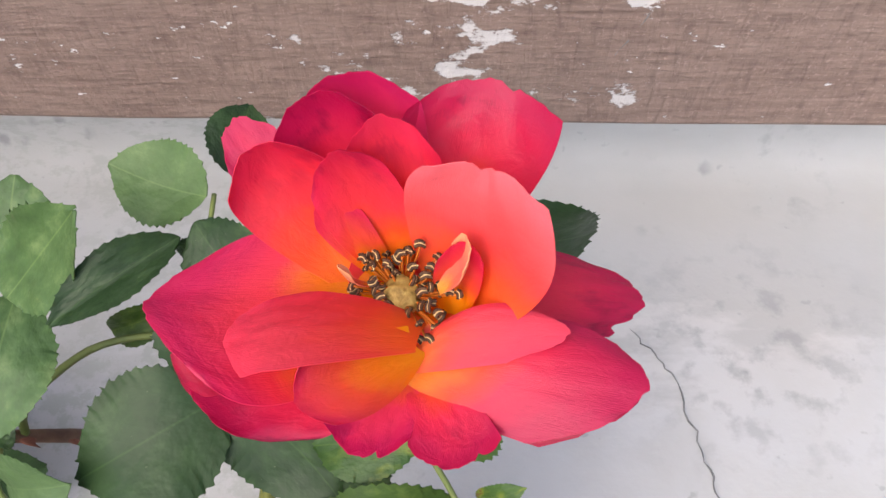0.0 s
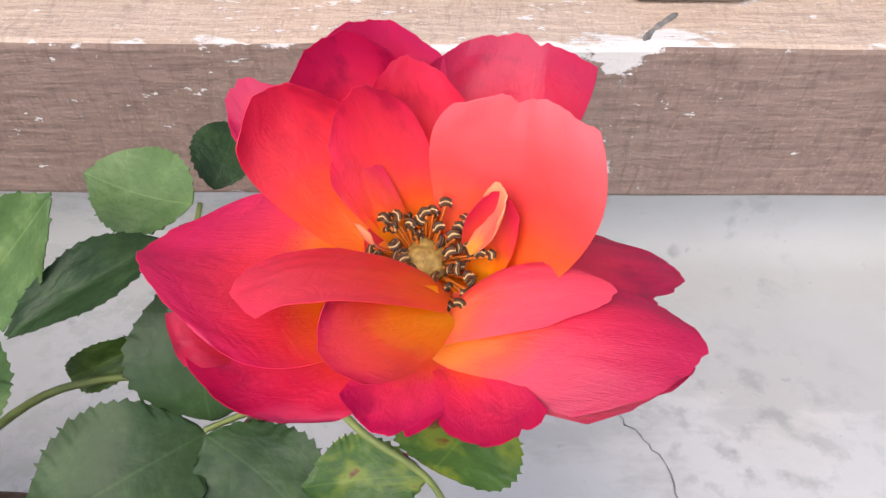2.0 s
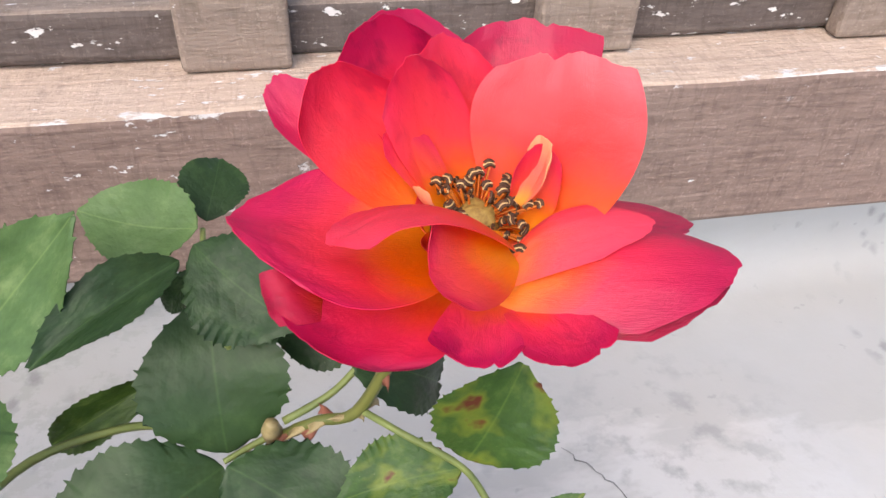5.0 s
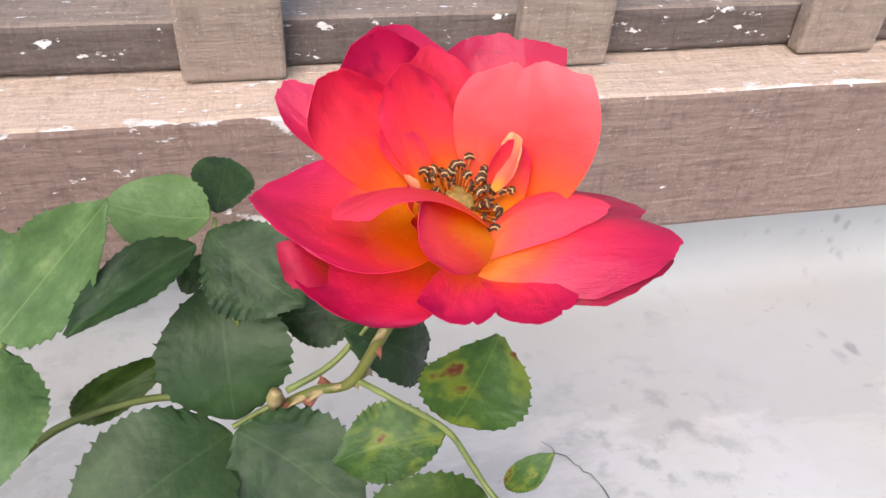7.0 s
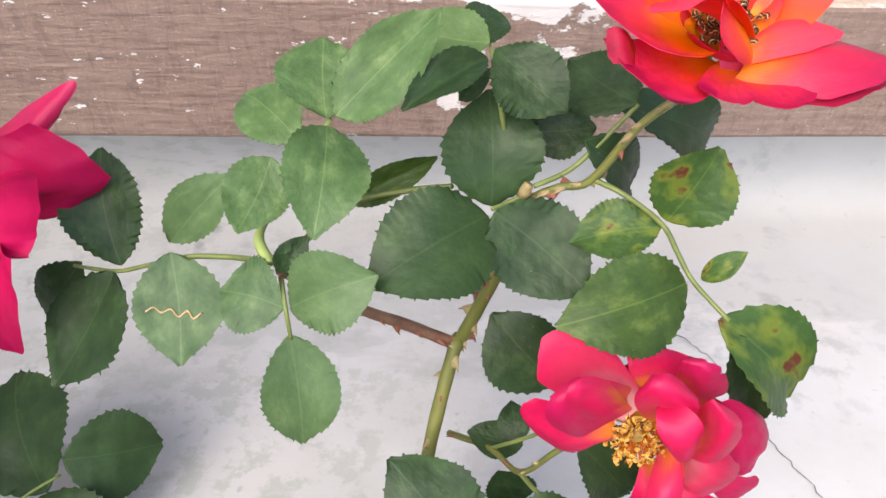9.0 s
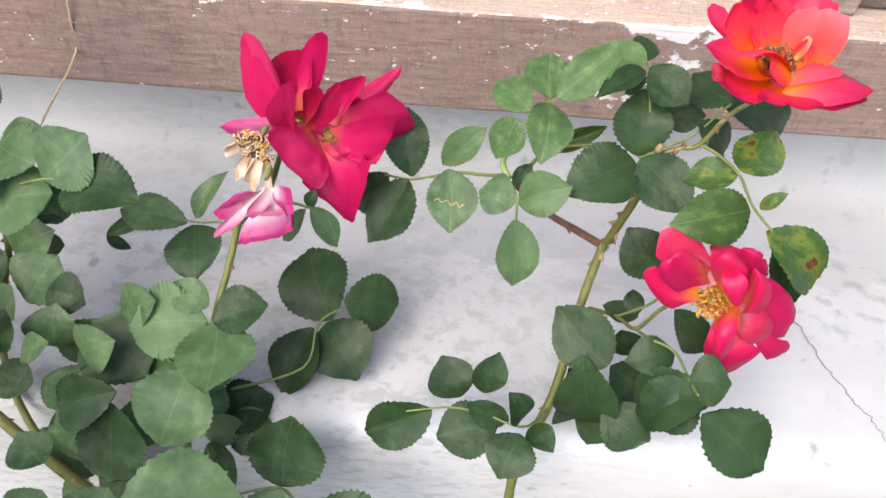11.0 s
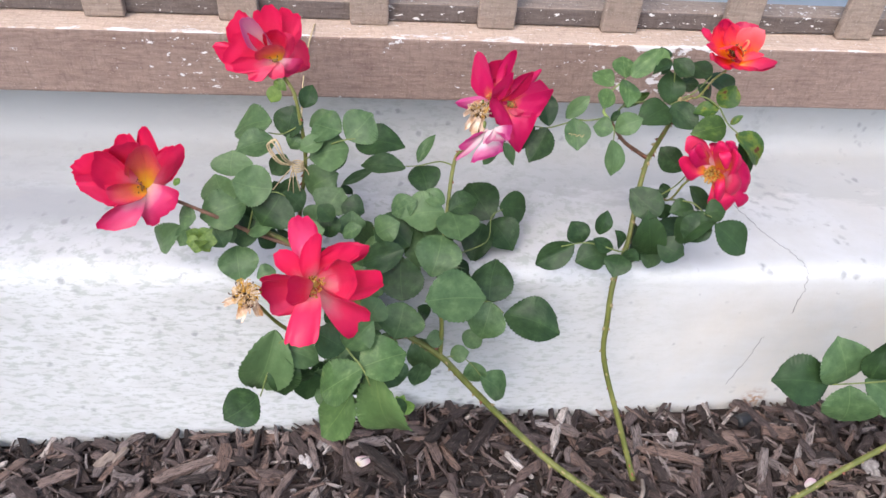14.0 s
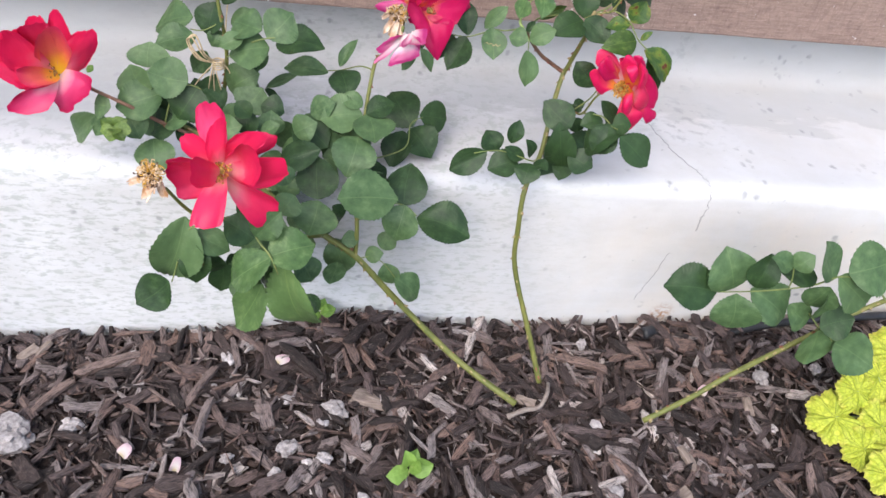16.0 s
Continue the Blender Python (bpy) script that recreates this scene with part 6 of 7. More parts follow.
cupped(lower_bloom, (0.0100, 0.0300, 0.4960), ((-0.0050, 0.0100, 0.4930), (-0.0020, 0.0040, 0.4980), (0.0060, 0.0080, 0.4990)), ((-0.0000, 0.0080, 0.4680), (0.0040, 0.0040, 0.4660), (0.0120, 0.0080, 0.4760)), rose_pink, 0.25, 0.25, 0.1)
upper_twin_at, upper_twin_up = Vector((-0.3171, 0.115, 0.5644)), Vector((-0.25, -0.8, 0.5))
lobe(upper_twin, (-0.3222, 0.115, 0.5655), (-0.3511, 0.115, 0.5836), (-0.3459, 0.12, 0.6344), (-0.3237, 0.115, 0.6003), upper_twin_up, crimson, .004, .2, 0, .5)
lobe(upper_twin, (-0.3201, 0.108, 0.5658), (-0.3265, 0.08, 0.5996), (-0.3036, 0.07, 0.6317), (-0.3066, 0.08, 0.5985), upper_twin_up, crimson, .005, .15, 0, .6)
lobe(upper_twin, (-0.3151, 0.1185, 0.5733), (-0.3337, 0.125, 0.6028), (-0.3207, 0.13, 0.6159), (-0.302, 0.125, 0.6135), upper_twin_up, dusk, -.004, .3, 0, .2)
lobe(upper_twin, (-0.3127, 0.1185, 0.5742), (-0.3118, 0.125, 0.615), (-0.291, 0.125, 0.6357), (-0.2971, 0.125, 0.5953), upper_twin_up, crimson, -.003, .2, 0, .5)
lobe(upper_twin, (-0.3171, 0.1115, 0.5588), (-0.3367, 0.11, 0.5722), (-0.3733, 0.11, 0.5601), (-0.3383, 0.11, 0.5469), upper_twin_up, faded, .003, .3, 0, .6)
lobe(upper_twin, (-0.3037, 0.1115, 0.5588), (-0.2926, 0.085, 0.5315), (-0.315, 0.08, 0.5523), (-0.3256, 0.085, 0.5808), upper_twin_up, crimson, .004, .2)
lobe(upper_twin, (-0.3078, 0.108, 0.5655), (-0.2926, 0.085, 0.5989), (-0.2752, 0.08, 0.6268), (-0.2776, 0.085, 0.5967), upper_twin_up, dusk, .003, .15, 0, .5)
lobe(upper_twin, (-0.3068, 0.115, 0.562), (-0.3077, 0.11, 0.5886), (-0.3009, 0.11, 0.6006), (-0.2926, 0.11, 0.5931), upper_twin_up, dusk, -.002, .3)
lobe(upper_twin, (-0.3192, 0.1199, 0.5598), (-0.3384, 0.124, 0.5459), (-0.3152, 0.126, 0.591), (-0.3045, 0.124, 0.5506), upper_twin_up, dusk, -.002, .2)
lobe(upper_twin, (-0.3143, 0.1199, 0.558), (-0.3227, 0.118, 0.5414), (-0.3065, 0.116, 0.536), (-0.2942, 0.118, 0.5556), upper_twin_up, crimson, .001, .2)
lower_twin_at, lower_twin_up = Vector((-0.2919, 0.115, 0.556)), Vector((0.15, -0.85, 0.45))
lobe(lower_twin, (-0.2948, 0.1115, 0.5537), (-0.3096, 0.085, 0.5326), (-0.2748, 0.09, 0.4882), (-0.2567, 0.085, 0.5562), lower_twin_up, crimson, .004, .2, 0, .95)
lobe(lower_twin, (-0.2934, 0.1115, 0.5557), (-0.2567, 0.09, 0.5515), (-0.2453, 0.095, 0.5684), (-0.241, 0.09, 0.5969), lower_twin_up, crimson, .003, .3)
lobe(lower_twin, (-0.2866, 0.115, 0.5626), (-0.2594, 0.125, 0.5405), (-0.2305, 0.136, 0.5566), (-0.2504, 0.125, 0.5897), lower_twin_up, crimson, .003, .3, 0, .7)
lobe(lower_twin, (-0.2853, 0.1185, 0.5666), (-0.2839, 0.15, 0.5667), (-0.2436, 0.165, 0.5883), (-0.2569, 0.15, 0.571), lower_twin_up, crimson, -.003, .15, 0, .7)
lobe(lower_twin, (-0.2894, 0.1115, 0.5684), (-0.2916, 0.115, 0.5956), (-0.2646, 0.12, 0.6059), (-0.2733, 0.115, 0.588), lower_twin_up, crimson, -.003, .2, 0, .5)
lobe(lower_twin, (-0.2883, 0.115, 0.5576), (-0.2842, 0.125, 0.5706), (-0.2683, 0.13, 0.5796), (-0.2663, 0.125, 0.5568), lower_twin_up, dusk, -.003, .3)
lobe(lower_twin, (-0.2918, 0.1115, 0.5558), (-0.2851, 0.1, 0.5461), (-0.2686, 0.1, 0.5514), (-0.2548, 0.1, 0.5659), lower_twin_up, dusk, .002, .3)
lobe(lower_twin, (-0.2936, 0.1199, 0.5515), (-0.3163, 0.126, 0.5422), (-0.2877, 0.13, 0.5764), (-0.2758, 0.126, 0.5454), lower_twin_up, dusk, -.002, .2)
lobe(lower_twin, (-0.294, 0.1185, 0.5547), (-0.3106, 0.112, 0.5448), (-0.3018, 0.11, 0.5243), (-0.2818, 0.112, 0.5411), lower_twin_up, crimson, .001, .2)
faded_bloom_at, faded_bloom_up = Vector((-0.3325, 0.075, 0.5423)), Vector((-0.1, -0.7, -0.2))
lobe(faded_bloom, (-0.3326, 0.07, 0.5402), (-0.3583, 0.055, 0.5174), (-0.3661, 0.055, 0.5269), (-0.3393, 0.055, 0.5478), faded_bloom_up, faded, .003, 0.76, 0, .4)
lobe(faded_bloom, (-0.3332, 0.065, 0.5388), (-0.3512, 0.052, 0.5166), (-0.371, 0.052, 0.5023), (-0.3595, 0.052, 0.5202), faded_bloom_up, shell, .003, 0.95, 0, .3)
lobe(faded_bloom, (-0.3261, 0.06, 0.5478), (-0.3383, 0.035, 0.5411), (-0.3202, 0.03, 0.5483), (-0.3074, 0.035, 0.5463), faded_bloom_up, shell, .004, 0.76)
lobe(faded_bloom, (-0.3279, 0.055, 0.5353), (-0.351, 0.045, 0.5043), (-0.3304, 0.045, 0.5099), (-0.3079, 0.045, 0.5242), faded_bloom_up, faded, .003, 0.95)
lobe(faded_bloom, (-0.3212, 0.06, 0.5482), (-0.3151, 0.05, 0.5287), (-0.3096, 0.05, 0.5208), (-0.308, 0.05, 0.5561), faded_bloom_up, faded, .003, 0.76, 0, .3)
lobe(faded_bloom, (-0.3185, 0.055, 0.5543), (-0.3107, 0.035, 0.5575), (-0.3036, 0.035, 0.5482), (-0.3028, 0.035, 0.5721), faded_bloom_up, faded, .003, 0.57, 0, .3)
lobe(faded_bloom, (-0.3242, 0.055, 0.5522), (-0.3295, 0.038, 0.5554), (-0.3352, 0.036, 0.5412), (-0.3227, 0.038, 0.5483), faded_bloom_up, shell, .003, 0.57)
stem(broad_bush, "leaf_stalk", [(-0.3273, 0.085, 0.5122), (-0.3138, 0.08, 0.5162), (-0.3038, 0.078, 0.5145)], 0.0013, 0.001)
leaf(broad_bush, (-0.3064, 0.08, 0.5115), (-0.3305, 0.075, 0.4796), 0.0139)
leaf(broad_bush, (-0.3036, 0.08, 0.5144), (-0.2819, 0.07, 0.4826), 0.0157)
leaf(broad_bush, (-0.3045, 0.08, 0.513), (-0.3004, 0.085, 0.5262), 0.0087)

# the large coral rose
CA, UP = Vector((-0.006, 0.082, 0.6585)), Vector((0.0, -0.42, 0.91))
# the hindmost row of petals
cupped(coral_bloom, (-0.006, 0.094, 0.66), ((-0.019, 0.1055, 0.678), (-0.012, 0.109, 0.678), (-0.0015, 0.108, 0.676)), ((-0.0275, 0.108, 0.6932), (-0.0155, 0.1155, 0.6945), (-0.002, 0.115, 0.6875)), coral, 0.3, 0.0, 0.06)
cupped(coral_bloom, (0.0, 0.093, 0.66), ((-0.0065, 0.106, 0.676), (0.0085, 0.109, 0.675), (0.0205, 0.099, 0.677)), ((-0.0042, 0.1127, 0.6872), (0.0115, 0.1185, 0.69), (0.0277, 0.1066, 0.6908)), coral_dark, 0.35, 0.1, 0.03, 0.36)
cupped(coral_bloom, (-0.012, 0.09, 0.658), ((-0.034, 0.097, 0.667), (-0.031, 0.101, 0.667), (-0.026, 0.103, 0.669)), ((-0.046, 0.1055, 0.675), (-0.0455, 0.114, 0.6798), (-0.0362, 0.1155, 0.68)), coral, 0.25, 0.0, 0.05)
cupped(coral_bloom, (-0.008, 0.09, 0.66), ((-0.0245, 0.0998, 0.677), (-0.016, 0.1045, 0.678), (-0.0065, 0.1025, 0.677)), ((-0.0325, 0.1025, 0.6885), (-0.0225, 0.1085, 0.6958), (-0.0102, 0.1055, 0.6925)), coral_dark, 0.3, -0.15, 0.06)
cupped(coral_bloom, (-0.012, 0.086, 0.66), ((-0.0348, 0.0892, 0.6725), (-0.0255, 0.0972, 0.674), (-0.0145, 0.0965, 0.673)), ((-0.04, 0.0912, 0.6842), (-0.0345, 0.0985, 0.6905), (-0.0215, 0.0995, 0.6878)), coral_inner, 0.2, -0.1, 0.08)
# the small upright petals round the stamens
cupped(coral_bloom, (-0.004, 0.09, 0.662), ((-0.0135, 0.0945, 0.676), (-0.006, 0.0988, 0.676), (0.0035, 0.096, 0.675)), ((-0.0172, 0.0985, 0.69), (-0.0088, 0.1052, 0.6928), (0.0015, 0.1015, 0.6885)), coral_inner, 0.3, 0.0, 0.1)
cupped(coral_bloom, (-0.008, 0.088, 0.662), ((-0.0195, 0.0895, 0.674), (-0.013, 0.0938, 0.676), (-0.0045, 0.0942, 0.676)), ((-0.0238, 0.093, 0.6838), (-0.0185, 0.0948, 0.693), (-0.0105, 0.0972, 0.6908)), coral_inner, 0.25, -0.1, 0.1)
cupped(coral_bloom, (-0.009, 0.086, 0.661), ((-0.018, 0.0872, 0.668), (-0.015, 0.0892, 0.669), (-0.0105, 0.0902, 0.669)), ((-0.0243, 0.0901, 0.6755), (-0.0218, 0.0925, 0.679), (-0.0145, 0.0938, 0.6775)), coral_lobe, 0.15)
# the spreading lower row
cupped(coral_bloom, (0.004, 0.084, 0.655), ((0.021, 0.098, 0.653), (0.025, 0.088, 0.6545), (0.024, 0.077, 0.656)), ((0.0385, 0.0975, 0.6505), (0.0495, 0.0888, 0.6508), (0.0437, 0.0752, 0.6552)), coral_dark, 0.4, 0.1, 0.1, 0.8)
cupped(coral_bloom, (-0.01, 0.076, 0.654), ((-0.0365, 0.067, 0.663), (-0.0285, 0.0595, 0.656), (-0.017, 0.0555, 0.653)), ((-0.0512, 0.0622, 0.6675), (-0.0395, 0.0502, 0.6588), (-0.0258, 0.0525, 0.6515)), coral_dark, 0.35, 0.1, 0.06, -0.75)
cupped(coral_bloom, (-0.0370, 0.0640, 0.6585), ((-0.0445, 0.0615, 0.6700), (-0.0445, 0.0590, 0.6675), (-0.0425, 0.0570, 0.6625)), ((-0.0508, 0.0625, 0.6692), (-0.0496, 0.0600, 0.6655), (-0.0488, 0.0578, 0.6612)), coral_deep, 0.25, 0.4, 0.1)
cupped(coral_bloom, (-0.004, 0.07, 0.654), ((-0.0155, 0.0605, 0.656), (-0.009, 0.0575, 0.654), (-0.002, 0.059, 0.653)), ((-0.0212, 0.0535, 0.656), (-0.0125, 0.0468, 0.655), (-0.0028, 0.0497, 0.6537)), coral, 0.5, 0.15, 0.08, 0.3)
cupped(coral_bloom, (-0.002, 0.07, 0.653), ((-0.0025, 0.0585, 0.6532), (0.005, 0.0565, 0.6535), (0.0105, 0.0595, 0.6545)), ((-0.0028, 0.0488, 0.6533), (0.0065, 0.0452, 0.654), (0.0172, 0.0502, 0.6553)), coral_dark, 0.6, 0.2, 0.06, 0.55)
cupped(coral_bloom, (-0.001, 0.067, 0.654), ((0.0195, 0.076, 0.6565), (0.0195, 0.0655, 0.657), (0.0118, 0.057, 0.651)), ((0.0405, 0.0765, 0.6545), (0.0455, 0.0622, 0.655), (0.031, 0.0488, 0.653)), coral_deep, 0.3, 0.1, 0.16)
cupped(coral_bloom, (-0.001, 0.067, 0.6565), ((0.0195, 0.0752, 0.6605), (0.0192, 0.0645, 0.6612), (0.0112, 0.0568, 0.6535)), ((0.0402, 0.0745, 0.6592), (0.0458, 0.0608, 0.6605), (0.0298, 0.0472, 0.6568)), coral_dark, 0.22, 0.12, 0.2)
cupped(coral_bloom, (-0.012, 0.08, 0.658), ((-0.031, 0.0895, 0.669), (-0.034, 0.072, 0.665), (-0.0275, 0.0555, 0.6665)), ((-0.0465, 0.0808, 0.6742), (-0.0545, 0.0688, 0.6765), (-0.0445, 0.0582, 0.671)), coral_throat, 0.2, 0.05, 0.1)
# the folded petals in front of the stamens
cupped(coral_bloom, (-0.002, 0.079, 0.657), ((-0.008, 0.0725, 0.6615), (-0.002, 0.0725, 0.6598), (0.004, 0.0728, 0.661)), ((-0.0075, 0.0668, 0.6512), (-0.002, 0.066, 0.6485), (0.004, 0.0665, 0.6505)), coral_throat, 0.1)
cupped(coral_bloom, (-0.005, 0.084, 0.655), ((-0.016, 0.078, 0.66), (-0.005, 0.073, 0.6545), (0.008, 0.077, 0.658)), ((-0.018, 0.07, 0.6645), (-0.006, 0.0655, 0.659), (0.006, 0.069, 0.6605)), coral_lobe, 0.1)
cupped(coral_bloom, (-0.004, 0.076, 0.654), ((-0.016, 0.084, 0.661), (-0.004, 0.0845, 0.6545), (0.01, 0.082, 0.658)), ((-0.013, 0.091, 0.668), (-0.002, 0.093, 0.666), (0.008, 0.089, 0.666)), coral_lobe, 0.1)
cupped(coral_bloom, (-0.002, 0.068, 0.6645), ((-0.015, 0.0615, 0.677), (-0.0125, 0.0555, 0.6725), (-0.0075, 0.055, 0.6645)), ((-0.0208, 0.0562, 0.683), (-0.0225, 0.0505, 0.6765), (-0.0168, 0.0485, 0.6695)), coral_lobe, 0.1, 0.25, 0.05)
cupped(coral_bloom, (-0.001, 0.0704, 0.6637), ((-0.0175, 0.0752, 0.6708), (-0.0205, 0.0648, 0.6795), (-0.0215, 0.0545, 0.6842)), ((-0.0345, 0.0718, 0.6722), (-0.0378, 0.0628, 0.6742), (-0.0345, 0.0545, 0.675)), coral_tab, 0.08, 0.35, 0.16)
cupped(coral_bloom, (-0.0015, 0.067, 0.66), ((0.0095, 0.0752, 0.666), (0.011, 0.0708, 0.6662), (0.009, 0.0652, 0.6612)), ((0.0222, 0.0757, 0.6672), (0.0302, 0.0708, 0.6655), (0.0225, 0.0657, 0.663)), coral_tab, 0.2, 0.1, 0.18)
cupped(coral_bloom, (0.008, 0.08, 0.657), ((-0.003, 0.0932, 0.677), (0.0112, 0.0888, 0.674), (0.0232, 0.0752, 0.6795)), ((0.0, 0.0918, 0.6928), (0.0115, 0.0905, 0.695), (0.0218, 0.0803, 0.6975)), coral_pale, 0.12, 0.16, 0.05, -0.08, 0.75)
cupped(coral_bloom, (0.0055, 0.0785, 0.658), ((0.0022, 0.0812, 0.667), (0.0068, 0.082, 0.667), (0.0108, 0.0792, 0.667)), ((0.0032, 0.083, 0.6745), (0.0078, 0.0848, 0.6775), (0.012, 0.0825, 0.6755)), coral_lobe, 0.1)
petal(coral_bloom, (0.0028, 0.0795, 0.667), (0.0098, 0.0845, 0.6785), 0.0062, UP, petaloid_cream, 0.001, -0.6, 0.3, name="petaloid", label="small pale curled inner petal", side=(0.004, -0.006, 0.002))
petal(coral_bloom, (-0.0118, 0.082, 0.664), (-0.0188, 0.0822, 0.6712), 0.0036, UP, petaloid_cream, 0.001, -0.4, 0.2, name="petaloid", label="small pale curled inner petal", side=(0.002, -0.006, 0.004))
stamens(coral_bloom, Vector((-0.0055, 0.0815, 0.6605)), UP, 78, 0.0112, 0.0058, 1.05)
sepals(coral_bloom, CA - UP * 0.004, UP, 0.0052, 0.016)

stamens(star_bloom, star_bloom_at, star_bloom_up, 60, 0.0145, 0.012, 1.25, True)
sepals(star_bloom, star_bloom_at, star_bloom_up, 0.006, 0.02)
stamens(left_bloom, left_bloom_at, left_bloom_up, 14, 0.01, 0.016, 1.0)
sepals(left_bloom, left_bloom_at, left_bloom_up, 0.006, 0.02)
stamens(tall_bloom, tall_bloom_at, tall_bloom_up, 10, 0.008, 0.014, 1.0)
sepals(tall_bloom, tall_bloom_at, tall_bloom_up, 0.006, 0.02)
stamens(lower_bloom, lower_bloom_at, lower_bloom_up, 120, 0.0125, 0.011, 1.1, True)
sepals(lower_bloom, lower_bloom_at, lower_bloom_up, 0.005, 0.016)
stamens(upper_twin, upper_twin_at, upper_twin_up, 26, 0.009, 0.012, 1.1, True)
stamens(lower_twin, lower_twin_at, lower_twin_up, 8, 0.006, 0.012, 1.0)
sepals(lower_twin, lower_twin_at, lower_twin_up, 0.006, 0.02)
sepals(upper_twin, upper_twin_at, upper_twin_up, 0.006, 0.02)
sepals(faded_bloom, faded_bloom_at, faded_bloom_up, 0.003, 0.012)


def spent_bloom(bush_ob, at, axis, label, strips):
    """A withered head: a brown stamen tuft with a few hanging papery remains."""
    head = bloom(bush_ob, "withered_flower", label)
    r = random.Random(int(abs(at[0]) * 1000))
    at, axis = Vector(at), Vector(axis).normalized()
    a1 = axis.orthogonal().normalized()
    a2 = axis.cross(a1)
    for i in range(220):
        a = i * 2.4
        s = a1 * math.cos(a) + a2 * math.sin(a)
        rad = 0.016 * math.sqrt((i + 1) / 220) * r.uniform(0.75, 1.12)
        root = at + s * rad * 0.55 + axis * r.uniform(0.0, 0.006)
        end = at + s * rad + axis * r.uniform(0.002, 0.012)
        swirl = s.cross(axis) * r.uniform(-0.004, 0.004)
        verts, faces, uvs, _ = tube([root, root.lerp(end, 0.5) + axis * 0.003, end, end + swirl - axis * r.uniform(0, 0.003)], 0.0004, 0.0007, 5)
        add("dry_stamen", mesh_of("dry_stamen", verts, faces, uvs), r.choice((cream, anther_gold, dry_papery, anther_pale, dry_papery, cream, anther_gold, anther_dark)), head)
    for tip, width in strips:
        petal(head, at, at + Vector(tip), width, axis, dry_papery, 0.004, 0.8, 2.6, name="dry_petal", label="papery cream dried petal")
    sepals(head, at, axis, 0.003, 0.012)


spent_bloom(broad_bush, (-0.619, -0.234, 0.523), (-0.35, -0.7, 0.5), "withered cream rose head with dry stamens", [((-0.026, -0.012, -0.004), 0.008), ((-0.012, -0.016, -0.026), 0.012), ((0.012, -0.012, -0.026), 0.01), ((-0.004, -0.018, -0.014), 0.012)])
spent_bloom(broad_bush, (-0.338, 0.092, 0.566), (-0.3, -0.75, -0.3), "withered tan rose head hanging by the pink bloom", [((-0.02, -0.01, -0.032), 0.009), ((-0.01, -0.012, -0.04), 0.012), ((0.004, -0.012, -0.04), 0.009), ((-0.024, -0.012, -0.008), 0.01)])


# ---- twine ----
def twine():
    ob = tagged(new("twine", None), "frayed jute twine tying the rose stem to the lattice", "twine")
    r = random.Random(3)

    def strand(name, pts, rad=0.0011):
        verts, faces, uvs, _ = tube(pts, rad, rad, 6, 0.12, r)
        add(name, mesh_of(name, verts, faces, uvs), twine_mat, ob)

    c = Vector((-0.604, 0.108, 0.45))
    for k in range(3):
        o = Vector((r.uniform(-1, 1), r.uniform(-1, 1), r.uniform(-1, 1))) * 0.002
        strand("bow", [c + o, c + Vector((-0.012, -0.012, 0.02)) + o, c + Vector((-0.024, -0.008, 0.045)) + o * 2, c + Vector((-0.034, -0.004, 0.035)) + o, c + Vector((-0.02, -0.01, 0.012)) + o, c])
    for k in range(5):
        e = c + Vector((r.uniform(-0.035, 0.01), r.uniform(-0.02, 0), -0.045 + r.uniform(0, 0.02)))
        strand("end", [c, c.lerp(e, 0.5) + Vector((0, -0.005, 0.004)), e], 0.0009)
    for k in range(4):
        pts = []
        for i in range(9):
            a = i * 0.8
            pts.append(c + Vector((0.008 * math.cos(a) + 0.006, 0.008 * math.sin(a), -0.01 + 0.004 * k + 0.0006 * i)))
        strand("loop", pts, 0.0012)
    strand("tail", [c + Vector((0.012, 0, 0)), c + Vector((0.02, 0.0, -0.012)), c + Vector((0.022, 0.004, -0.03))], 0.001)
    strand("tie_line", [(-0.596, 0.16, 0.44), (-0.602, 0.24, 0.455), (-0.605, 0.331, 0.47), (-0.598, 0.331, 0.51), (-0.589, 0.332, 0.5465), (-0.585, 0.37, 0.5495)], 0.0012)


twine()


